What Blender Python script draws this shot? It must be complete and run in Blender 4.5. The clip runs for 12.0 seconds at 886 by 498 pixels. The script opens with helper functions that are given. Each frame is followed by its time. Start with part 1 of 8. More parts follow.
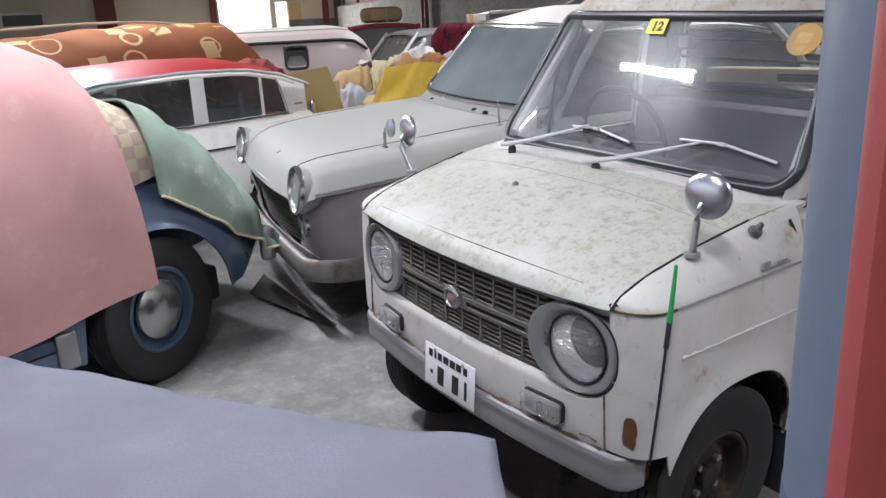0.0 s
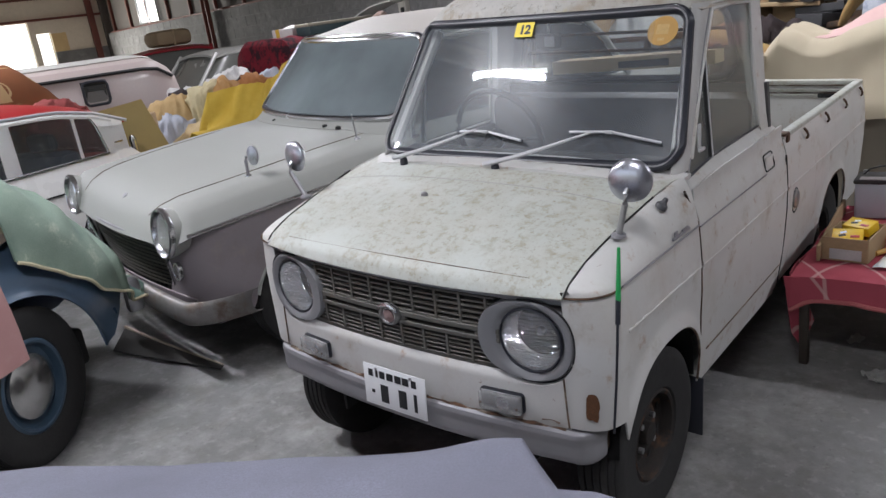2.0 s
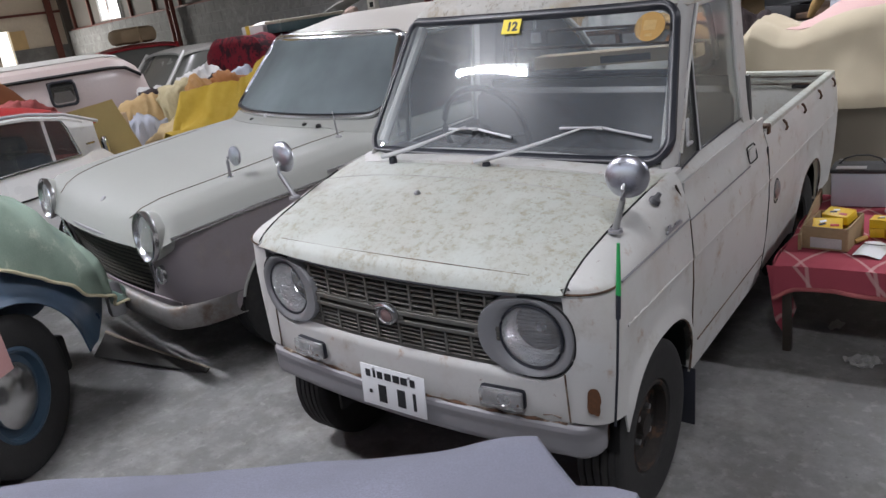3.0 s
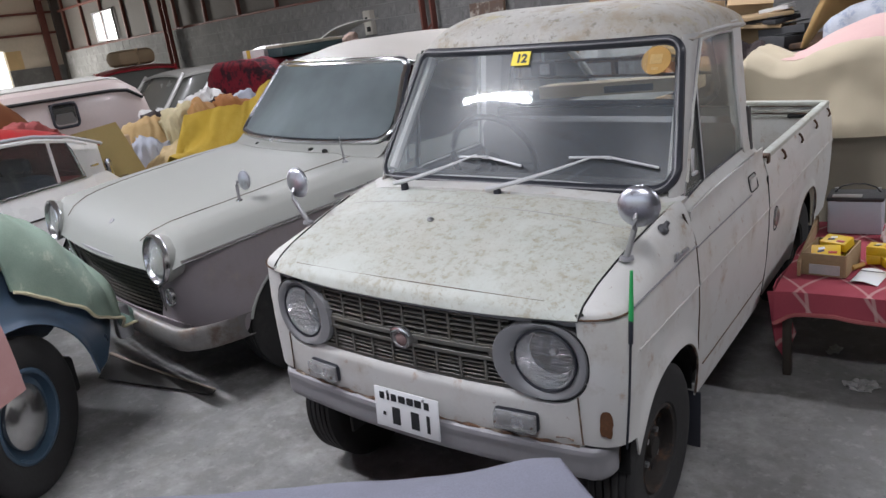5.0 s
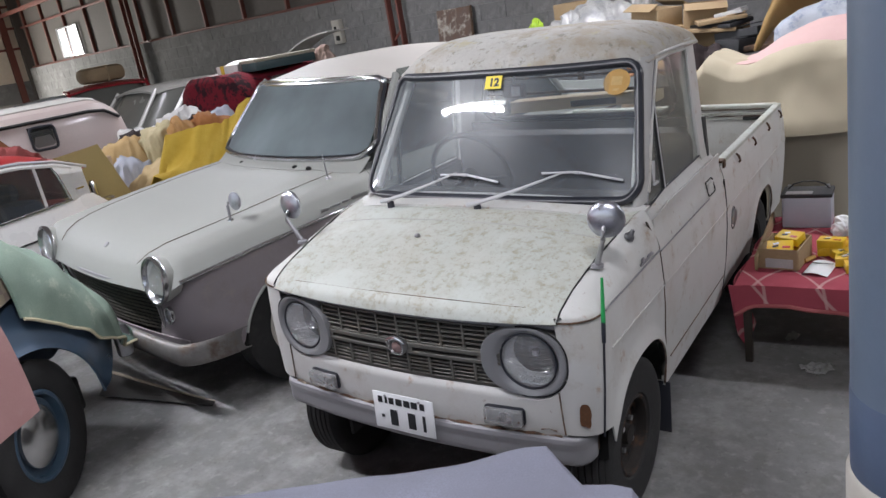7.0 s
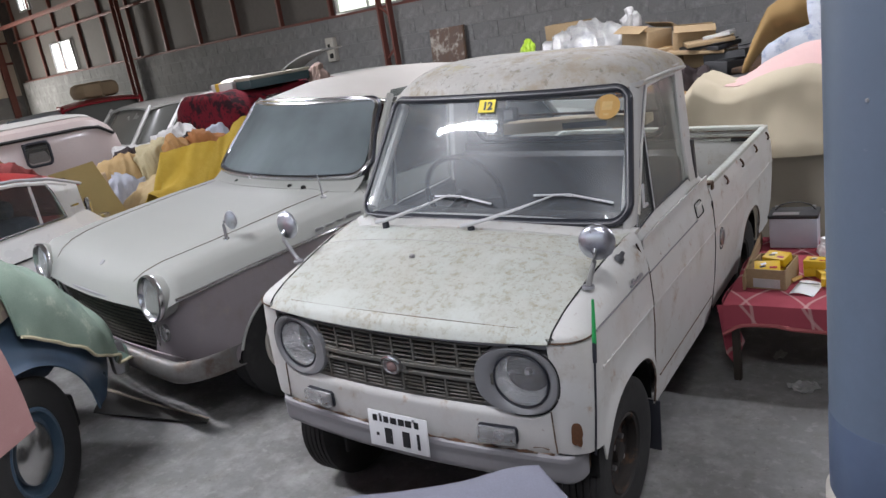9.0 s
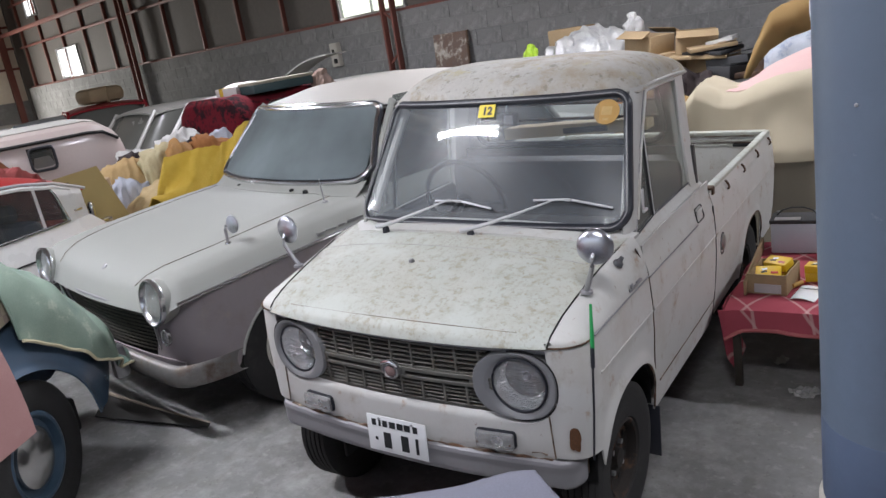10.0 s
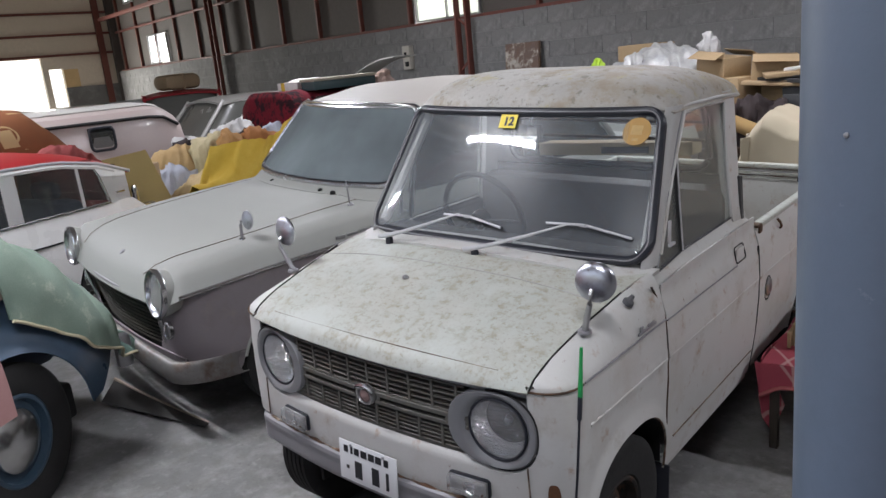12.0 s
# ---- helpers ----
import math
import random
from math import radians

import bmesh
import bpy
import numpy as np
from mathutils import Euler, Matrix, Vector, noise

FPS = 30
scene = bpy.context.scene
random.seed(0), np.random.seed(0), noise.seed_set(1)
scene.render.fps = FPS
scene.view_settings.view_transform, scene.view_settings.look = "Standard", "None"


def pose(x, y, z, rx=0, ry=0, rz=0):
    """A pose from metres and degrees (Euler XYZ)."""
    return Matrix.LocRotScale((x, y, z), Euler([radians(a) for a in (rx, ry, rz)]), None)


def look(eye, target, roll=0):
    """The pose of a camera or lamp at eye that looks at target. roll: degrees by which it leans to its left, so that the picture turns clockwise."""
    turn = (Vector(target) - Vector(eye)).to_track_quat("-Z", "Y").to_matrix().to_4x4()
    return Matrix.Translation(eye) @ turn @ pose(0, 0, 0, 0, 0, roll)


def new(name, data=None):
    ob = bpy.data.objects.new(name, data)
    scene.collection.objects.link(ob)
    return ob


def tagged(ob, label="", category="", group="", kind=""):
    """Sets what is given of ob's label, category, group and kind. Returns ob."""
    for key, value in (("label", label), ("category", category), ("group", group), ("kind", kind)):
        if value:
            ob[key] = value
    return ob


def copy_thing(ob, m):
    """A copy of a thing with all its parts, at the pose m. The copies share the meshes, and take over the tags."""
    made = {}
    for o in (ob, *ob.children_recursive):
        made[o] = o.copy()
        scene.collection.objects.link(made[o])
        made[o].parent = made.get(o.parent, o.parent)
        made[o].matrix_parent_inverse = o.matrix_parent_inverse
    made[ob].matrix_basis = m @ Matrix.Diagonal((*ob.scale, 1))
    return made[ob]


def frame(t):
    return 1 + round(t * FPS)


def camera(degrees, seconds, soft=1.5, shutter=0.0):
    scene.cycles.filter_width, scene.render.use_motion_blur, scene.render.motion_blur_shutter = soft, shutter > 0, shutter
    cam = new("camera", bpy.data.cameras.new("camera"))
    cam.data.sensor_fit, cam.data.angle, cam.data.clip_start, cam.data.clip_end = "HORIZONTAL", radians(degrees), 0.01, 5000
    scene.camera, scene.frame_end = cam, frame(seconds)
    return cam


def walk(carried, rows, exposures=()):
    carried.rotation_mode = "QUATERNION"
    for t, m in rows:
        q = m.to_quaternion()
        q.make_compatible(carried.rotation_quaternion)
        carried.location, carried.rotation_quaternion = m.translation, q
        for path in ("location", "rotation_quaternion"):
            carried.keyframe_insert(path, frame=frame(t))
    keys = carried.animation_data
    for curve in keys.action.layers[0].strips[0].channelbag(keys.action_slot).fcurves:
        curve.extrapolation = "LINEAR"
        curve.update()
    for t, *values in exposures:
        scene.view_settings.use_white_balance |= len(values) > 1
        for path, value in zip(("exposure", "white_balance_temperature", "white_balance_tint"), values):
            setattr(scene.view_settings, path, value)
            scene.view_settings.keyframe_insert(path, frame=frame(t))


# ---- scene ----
cam = camera(60.5, 12.0)
PATH = [
    (0, (1.512, -1.085, 1.332), (-0.061, 0.015, 0.768), -2.8),
    (0.5, (1.417, -1.147, 1.34), (-0.067, 0.068, 0.773), -3.0),
    (1, (1.377, -1.24, 1.355), (-0.021, 0.065, 0.771), -6.4),
    (1.5, (1.361, -1.279, 1.362), (0.062, 0.124, 0.777), -6.7),
    (2, (1.331, -1.314, 1.389), (0.092, 0.139, 0.796), -7.9),
    (2.5, (1.296, -1.337, 1.397), (0.094, 0.132, 0.769), -8.1),
    (3, (1.278, -1.353, 1.411), (0.103, 0.142, 0.792), -8.5),
    (5, (1.258, -1.425, 1.446), (0.098, 0.102, 0.877), -7.9),
    (5.5, (1.277, -1.489, 1.466), (0.133, 0.045, 0.884), -7.9),
    (6, (1.292, -1.537, 1.48), (0.16, -0.013, 0.853), -8.2),
    (6.5, (1.318, -1.56, 1.509), (0.217, -0.005, 0.9), -9.0),
    (7, (1.339, -1.582, 1.548), (0.234, -0.02, 0.968), -9.8),
    (7.5, (1.346, -1.598, 1.565), (0.248, -0.028, 0.993), -9.9),
    (9.5, (1.363, -1.617, 1.579), (0.276, -0.028, 1.039), -9.3),
    (10, (1.373, -1.61, 1.576), (0.274, -0.025, 1.044), -9.4),
    (10.5, (1.384, -1.568, 1.569), (0.261, 0.006, 1.057), -8.8),
    (11, (1.381, -1.484, 1.559), (0.233, 0.075, 1.055), -8.4),
    (11.5, (1.386, -1.387, 1.544), (0.227, 0.164, 1.045), -7.2),
    (12, (1.425, -1.313, 1.52), (0.177, 0.172, 1.034), -5.6),
]
BRIGHTNESS = [(0, -0.28), (0.5, -0.46), (1, -0.63), (1.5, -0.66), (3, -0.64), (5, -0.57), (7.5, -0.55), (9.5, -0.54), (11, -0.55), (11.5, -0.62), (12, -0.75)]
walk(cam, [(t, look(eye, target, roll)) for t, eye, target, roll in PATH], BRIGHTNESS)

# ---- world, daylight and lamps ----
world = bpy.data.worlds.new("sky")
scene.world = world
world.use_nodes = True
wn = world.node_tree.nodes
sky = wn.new("ShaderNodeTexSky")
sky.sky_type, sky.sun_disc = "NISHITA", False
sky.sun_elevation, sky.sun_rotation = radians(50), radians(200)
world.node_tree.links.new(sky.outputs[0], wn["Background"].inputs[0])
wn["Background"].inputs[1].default_value = 0.15
HALL = pose(0, 0, 0, 0, 0, -11.24)


def area(name, m, w, h, power, color):
    lamp = bpy.data.lights.new(name, "AREA")
    lamp.shape, lamp.size, lamp.size_y, lamp.energy, lamp.color = "RECTANGLE", w, h, power, color
    ob = new(name, lamp)
    ob.matrix_world = m
    return ob


sun = new("sun", bpy.data.lights.new("sun", "SUN"))
sun.data.energy, sun.data.angle, sun.data.color = 3.0, radians(0.6), (1.0, 0.95, 0.88)
sun.matrix_world = pose(0, 0, 8, 40, 0, 20)
# daylight in the great door of the south side, behind the camera, and in the west end's door
area("door_daylight", HALL @ look((-3.0, -6.9, 2.85), (-3.0, 0, 1.5)), 19.6, 2.2, 200, (0.88, 0.90, 1.0))
area("west_daylight", HALL @ look((-20.85, 3.48, 1.3), (-10, 3.6, 1.2)), 1.4, 2.3, 620, (1.0, 0.98, 0.94))

# light of the two mirrored ceiling tubes, plus four unseen fill lamps added
for hx, hy, power in ((-1.395, -0.925, 122), (-5.6, -0.9, 255), (1.75, -1.03, 90), (-1.1, 3.2, 140), (-5.6, 3.2, 165), (3.4, 3.2, 205)):
    area("tube_and_fill_light", HALL @ pose(hx, hy, 3.08), 0.94, 0.045, power, (0.90, 0.91, 1.0))

# ---- materials ----


def rgb(c, k=1.0):
    return (min(c[0] * k, 1), min(c[1] * k, 1), min(c[2] * k, 1), 1)


def mat(name, col, rough=0.5, metal=0.0, var=0.12, vscale=3.0, fine=45.0, bump=0.03, spots=(), coat=0.0, rvar=0.1, spec=0.5, second=None):
    """A node material: base colour with variation at two scales, blotches of other colours, fine relief and uneven gloss."""
    m = bpy.data.materials.new(name)
    m.use_nodes = True
    t, ln = m.node_tree, m.node_tree.links
    b = t.nodes["Principled BSDF"]
    co = t.nodes.new("ShaderNodeTexCoord")

    def noise_tex(scale, detail=4.0, rg=0.55):
        n = t.nodes.new("ShaderNodeTexNoise")
        n.inputs["Scale"].default_value, n.inputs["Detail"].default_value, n.inputs["Roughness"].default_value = scale, detail, rg
        ln.new(co.outputs["Object"], n.inputs["Vector"])
        return n

    def mix(fac, a, bcol):
        x = t.nodes.new("ShaderNodeMix")
        x.data_type = "RGBA"
        if hasattr(fac, "links"):
            ln.new(fac, x.inputs[0])
        else:
            x.inputs[0].default_value = fac
        for sock, v in ((x.inputs[6], a), (x.inputs[7], bcol)):
            if hasattr(v, "links"):
                ln.new(v, sock)
            else:
                sock.default_value = v
        return x.outputs[2]

    def ramp(src, lo, hi):
        r = t.nodes.new("ShaderNodeMapRange")
        r.inputs[1].default_value, r.inputs[2].default_value = lo, hi
        ln.new(src, r.inputs[0])
        return r.outputs[0]

    big, small = noise_tex(vscale), noise_tex(fine, 6.0, 0.65)
    c = mix(ramp(big.outputs[0], 0.3, 0.7), rgb(col, 1 - var), rgb(second or col, 1 + var))
    c = mix(ramp(small.outputs[0], 0.35, 0.75), c, rgb(col, 1 - 0.8 * var))
    for scale, lo, hi, scol, amount in spots:
        n = noise_tex(scale, 7.0, 0.68)
        f = t.nodes.new("ShaderNodeMath")
        f.operation = "MULTIPLY"
        f.inputs[1].default_value = amount
        ln.new(ramp(n.outputs[0], lo, hi), f.inputs[0])
        c = mix(f.outputs[0], c, rgb(scol))
    ln.new(c, b.inputs["Base Color"])
    r = t.nodes.new("ShaderNodeMapRange")
    r.inputs[3].default_value, r.inputs[4].default_value = max(rough - rvar, 0.02), min(rough + rvar, 1)
    ln.new(big.outputs[0], r.inputs[0])
    ln.new(r.outputs[0], b.inputs["Roughness"])
    b.inputs["Metallic"].default_value = metal
    b.inputs["Specular IOR Level"].default_value = spec
    b.inputs["Coat Weight"].default_value = coat
    b.inputs["Coat Roughness"].default_value = 0.12
    if bump:
        bn = t.nodes.new("ShaderNodeBump")
        bn.inputs["Strength"].default_value, bn.inputs["Distance"].default_value = min(bump * 10, 1), 0.004
        ln.new(small.outputs[0], bn.inputs["Height"])
        ln.new(bn.outputs[0], b.inputs["Normal"])
    return m


def glow(name, col, strength):
    m = bpy.data.materials.new(name)
    m.use_nodes = True
    b = m.node_tree.nodes["Principled BSDF"]
    b.inputs["Base Color"].default_value = (0.8, 0.8, 0.8, 1)
    b.inputs["Emission Color"].default_value, b.inputs["Emission Strength"].default_value = rgb(col), strength
    return m


def glass(name, tint, rough=0.05, dust=0.2, dustcol=(0.5, 0.5, 0.48), dscale=3.0, gloss_part=0.07, flutes=0.0, haze=0.0):
    """Clear glass that the light passes straight through, with a mirror gloss and a thin uneven film of dust."""
    m = bpy.data.materials.new(name)
    m.use_nodes = True
    t, ln = m.node_tree, m.node_tree.links
    out = t.nodes["Material Output"]
    t.nodes.remove(t.nodes["Principled BSDF"])
    clear, gloss, film = t.nodes.new("ShaderNodeBsdfTransparent"), t.nodes.new("ShaderNodeBsdfGlossy"), t.nodes.new("ShaderNodeBsdfDiffuse")
    clear.inputs[0].default_value = rgb(tint)
    gloss.inputs["Roughness"].default_value = rough
    film.inputs[0].default_value = rgb(dustcol)
    a, b = t.nodes.new("ShaderNodeMixShader"), t.nodes.new("ShaderNodeMixShader")
    co, n, r = t.nodes.new("ShaderNodeTexCoord"), t.nodes.new("ShaderNodeTexNoise"), t.nodes.new("ShaderNodeMapRange")
    n.inputs["Scale"].default_value, n.inputs["Detail"].default_value = dscale, 5
    ln.new(co.outputs["Object"], n.inputs["Vector"])
    ln.new(n.outputs[0], r.inputs[0])
    r.inputs[1].default_value, r.inputs[2].default_value = 0.3, 0.7
    r.inputs[3].default_value, r.inputs[4].default_value = dust * 0.6, dust * 1.3
    ln.new(r.outputs[0], a.inputs[0])
    ln.new(clear.outputs[0], a.inputs[1])
    ln.new(film.outputs[0], a.inputs[2])
    b.inputs[0].default_value = gloss_part
    ln.new(a.outputs[0], b.inputs[1])
    ln.new(gloss.outputs[0], b.inputs[2])
    ln.new(b.outputs[0], out.inputs[0])
    if haze:
        # a weak wide gloss that imitates the glow round reflections on dusty glass
        wide, c = t.nodes.new("ShaderNodeBsdfGlossy"), t.nodes.new("ShaderNodeMixShader")
        wide.inputs["Roughness"].default_value = 0.30
        c.inputs[0].default_value = haze
        ln.new(b.outputs[0], c.inputs[1])
        ln.new(wide.outputs[0], c.inputs[2])
        ln.new(c.outputs[0], out.inputs[0])
    if flutes:
        wv, bn = t.nodes.new("ShaderNodeTexWave"), t.nodes.new("ShaderNodeBump")
        wv.bands_direction = "Z"
        wv.inputs["Scale"].default_value, wv.inputs["Distortion"].default_value = flutes, 0.6
        bn.inputs["Strength"].default_value, bn.inputs["Distance"].default_value = 0.9, 0.004
        ln.new(co.outputs["Object"], wv.inputs[0])
        ln.new(wv.outputs["Fac"], bn.inputs["Height"])
        ln.new(bn.outputs[0], gloss.inputs["Normal"])
    return m


RUST = (0.16, 0.065, 0.025)
GRIME = (0.26, 0.21, 0.14)
M_WHITE = mat("truck_paint", (0.545, 0.538, 0.512), 0.52, var=0.06, vscale=2.5, fine=120, bump=0.006, spots=((3.5, 0.50, 0.68, (0.44, 0.40, 0.35), 0.6), (8, 0.56, 0.72, GRIME, 0.45), (16, 0.60, 0.69, (0.34, 0.20, 0.11), 0.55), (38, 0.66, 0.71, RUST, 0.8)), coat=0.02)
M_HOOD = mat("hood_paint_mottled", (0.445, 0.468, 0.426), 0.54, var=0.07, vscale=3, fine=150, bump=0.006, spots=((4, 0.40, 0.62, (0.44, 0.43, 0.375), 0.6), (13, 0.50, 0.66, (0.36, 0.335, 0.26), 0.45), (36, 0.51, 0.64, (0.28, 0.245, 0.165), 0.6), (85, 0.57, 0.63, (0.24, 0.20, 0.13), 0.5), (2.6, 0.50, 0.60, (0.485, 0.51, 0.47), 0.75)), coat=0.0)
M_ROOFP = mat("roof_paint_dusty", (0.47, 0.455, 0.42), 0.75, var=0.12, vscale=4, fine=80, bump=0.02, spots=((3.0, 0.44, 0.60, (0.36, 0.30, 0.22), 0.75), (7, 0.56, 0.64, (0.42, 0.36, 0.17), 0.6), (22, 0.58, 0.64, (0.16, 0.15, 0.11), 0.6), (12, 0.50, 0.66, (0.33, 0.27, 0.19), 0.6), (40, 0.60, 0.68, (0.2, 0.17, 0.12), 0.6)))
M_GREYP = mat("bumper_grey_paint", (0.225, 0.22, 0.23), 0.42, var=0.08, bump=0.01, spots=((14, 0.62, 0.74, RUST, 0.55),))
# body paint darkened so the pillars look less lit; blotches and rust on top
M_PILLARW = mat("pillar_paint_dimmed", (0.44, 0.43, 0.41), 0.65, var=0.08, vscale=6, fine=90, bump=0.01, spots=((12, 0.55, 0.70, (0.30, 0.25, 0.19), 0.5), (40, 0.66, 0.72, RUST, 0.6)))
M_CAP = mat("hub_cap_dull", (0.52, 0.52, 0.51), 0.20, 0.9, var=0.12, bump=0.006, spots=((20, 0.55, 0.7, (0.30, 0.27, 0.23), 0.5),))
M_BEZEL = mat("bezel_grey", (0.19, 0.19, 0.195), 0.4, var=0.06, bump=0.01, spots=((30, 0.62, 0.75, GRIME, 0.4),))
M_GRILLE = mat("grille_dirty_silver", (0.118, 0.114, 0.100), 0.55, 0.25, var=0.2, vscale=6, bump=0.03, spots=((25, 0.50, 0.66, (0.13, 0.11, 0.08), 0.7),))
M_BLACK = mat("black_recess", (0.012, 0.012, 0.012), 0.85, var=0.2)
M_RUBBER = mat("rubber_seal", (0.02, 0.022, 0.03), 0.42, var=0.2, bump=0.01)
M_TYRE = mat("tyre_rubber", (0.018, 0.0175, 0.017), 0.8, var=0.25, fine=90, bump=0.04, spots=((8, 0.55, 0.75, (0.06, 0.055, 0.048), 0.4),))
M_RUST = mat("rusty_steel", (0.10, 0.055, 0.03), 0.75, 0.2, var=0.35, vscale=9, fine=70, bump=0.06, spots=((14, 0.5, 0.65, (0.03, 0.025, 0.022), 0.8), (30, 0.6, 0.7, (0.27, 0.12, 0.05), 0.6)))
M_RIM = mat("rim_rusty_black", (0.022, 0.017, 0.014), 0.75, 0.1, var=0.35, vscale=9, fine=70, bump=0.05, spots=((11, 0.5, 0.62, (0.015, 0.014, 0.013), 0.8), (13, 0.52, 0.64, (0.12, 0.052, 0.022), 0.75)))
M_RUSTSPOT = mat("rust_patch", (0.14, 0.06, 0.025), 0.85, var=0.35, vscale=30, fine=140, bump=0.06)
M_CHROME = mat("chrome_pitted", (0.58, 0.58, 0.59), 0.24, 1.0, var=0.08, fine=160, bump=0.006, spots=((45, 0.6, 0.72, (0.20, 0.16, 0.12), 0.55),))
M_SHELL = mat("mirror_shell_satin", (0.50, 0.51, 0.56), 0.36, 1.0, var=0.10, fine=90, bump=0.004, spots=((25, 0.52, 0.70, (0.22, 0.19, 0.18), 0.6), (70, 0.6, 0.7, (0.16, 0.12, 0.10), 0.5)))
M_WIPER = mat("wiper_bright_steel", (0.55, 0.55, 0.56), 0.55, 0.5, var=0.06, bump=0.004)
M_RUSTEDGE = mat("paint_edge_rusting", (0.34, 0.28, 0.21), 0.8, var=0.2, vscale=12, fine=90, bump=0.05, spots=((14, 0.38, 0.52, (0.11, 0.05, 0.024), 0.95), (40, 0.44, 0.58, (0.03, 0.02, 0.013), 0.8)))
M_STEEL = mat("dull_steel", (0.42, 0.42, 0.43), 0.38, 0.9, var=0.12, bump=0.01)
M_REFLECT = mat("lamp_reflector", (0.88, 0.88, 0.89), 0.07, 1.0, var=0.05, fine=45, bump=0.09)
# only part metal: the white base brightens the bowl in place of reflected light
M_BOWL = mat("lamp_bowl_silver", (0.93, 0.93, 0.94), 0.18, 0.6, var=0.04, vscale=40, fine=48, bump=0.10, rvar=0.10)
M_BOWL.node_tree.nodes["Bump"].inputs["Distance"].default_value = 0.020
M_PLATE = mat("plate_white", (0.78, 0.79, 0.79), 0.4, var=0.03, bump=0.004)
M_INK = mat("plate_ink", (0.015, 0.016, 0.018), 0.5, var=0.1, bump=0)
M_YELLOW = mat("sticker_yellow", (0.85, 0.66, 0.03), 0.5, var=0.05, bump=0)
M_ORANGE = mat("sticker_orange", (0.46, 0.26, 0.06), 0.5, var=0.12, vscale=30, bump=0)
M_GREEN = mat("pole_green", (0.02, 0.30, 0.08), 0.4, var=0.1, bump=0)
M_INTERIOR = mat("cab_vinyl", (0.060, 0.058, 0.058), 0.6, var=0.15, bump=0.02)
M_WHEELBLK = mat("steering_black", (0.015, 0.015, 0.016), 0.35, var=0.2, bump=0)
# the pale film lightens the lens, standing in for bright reflections
M_LAMPGLASS = glass("lamp_glass", (0.97, 0.98, 0.98), 0.05, 0.13, (0.7, 0.7, 0.72), 14.0, gloss_part=0.20, flutes=38)
M_RIBGLASS = glass("lens_rib_glass", (0.97, 0.98, 0.98), 0.08, 0.03, gloss_part=0.35)
M_CLEARLENS = glass("clear_lens", (0.90, 0.91, 0.91), 0.08, 0.32, (0.55, 0.55, 0.54), 20.0, gloss_part=0.12)
# the dust film is tinted blue to imitate glare on the screen
M_WSGLASS = glass("windscreen_glass", (0.93, 0.95, 0.95), 0.02, 0.072, (0.47, 0.52, 0.58), 2.0, haze=0.011)
# its strong pale film stands in for cream reflections in the pane
M_DOORGLASS = glass("door_glass", (0.88, 0.90, 0.88), 0.04, 0.15, (0.50, 0.49, 0.46), 2.0, gloss_part=0.10)
M_DARKGLASS = glass("side_glass", (0.5, 0.53, 0.53), 0.06, 0.06, gloss_part=0.035)
M_DUSTGLASS = glass("dusty_screen", (0.25, 0.28, 0.28), 0.12, 0.75, (0.21, 0.245, 0.255), 1.4)
M_FLOOR = mat("concrete_floor", (0.225, 0.223, 0.22), 0.68, var=0.2, vscale=1.1, fine=30, bump=0.03, rvar=0.18, spots=((1.3, 0.44, 0.66, (0.13, 0.127, 0.12), 0.75), (3.2, 0.48, 0.66, (0.36, 0.355, 0.345), 0.7), (8, 0.49, 0.68, (0.16, 0.153, 0.14), 0.65), (20, 0.55, 0.66, (0.38, 0.37, 0.355), 0.4), (60, 0.62, 0.70, (0.06, 0.055, 0.05), 0.7)))
M_BLOCK = mat("concrete_block", (0.19, 0.187, 0.182), 0.9, var=0.24, vscale=1.2, fine=40, bump=0.06, spots=((1.6, 0.46, 0.62, (0.13, 0.127, 0.122), 0.7), (4, 0.52, 0.68, (0.31, 0.305, 0.30), 0.6), (11, 0.56, 0.70, (0.10, 0.098, 0.094), 0.5)))
oi = M_BLOCK.node_tree.nodes.new("ShaderNodeObjectInfo")
hsv = M_BLOCK.node_tree.nodes.new("ShaderNodeHueSaturation")
rmap = M_BLOCK.node_tree.nodes.new("ShaderNodeMapRange")
rmap.inputs[3].default_value, rmap.inputs[4].default_value = 0.92, 1.08
bsdf = M_BLOCK.node_tree.nodes["Principled BSDF"]
M_BLOCK.node_tree.links.new(oi.outputs["Random"], rmap.inputs[0])
M_BLOCK.node_tree.links.new(rmap.outputs[0], hsv.inputs["Value"])
M_BLOCK.node_tree.links.new(bsdf.inputs["Base Color"].links[0].from_socket, hsv.inputs["Color"])
M_BLOCK.node_tree.links.new(hsv.outputs[0], bsdf.inputs["Base Color"])
M_MORTAR = mat("mortar", (0.22, 0.217, 0.212), 0.95, var=0.15, bump=0.05)
M_CLAD = mat("cladding_board", (0.105, 0.092, 0.082), 0.8, var=0.14, vscale=0.7, fine=12, bump=0.02)
M_CLADL = mat("light_cladding", (0.62, 0.55, 0.45), 0.75, var=0.08, vscale=0.7, fine=12, bump=0.02)
M_REDSTEEL = mat("red_oxide_steel", (0.15, 0.045, 0.032), 0.65, var=0.2, vscale=5, bump=0.03, spots=((12, 0.58, 0.72, (0.07, 0.05, 0.04), 0.6),))
M_ROOFSHEET = mat("roof_sheet", (0.22, 0.19, 0.17), 0.8, var=0.15, vscale=0.6, bump=0.02)
M_PILLAR = mat("pillar_blue_grey_paint", (0.105, 0.14, 0.19), 0.45, var=0.06, vscale=5, fine=60, bump=0.01, spots=((14, 0.66, 0.74, (0.45, 0.48, 0.5), 0.4),))
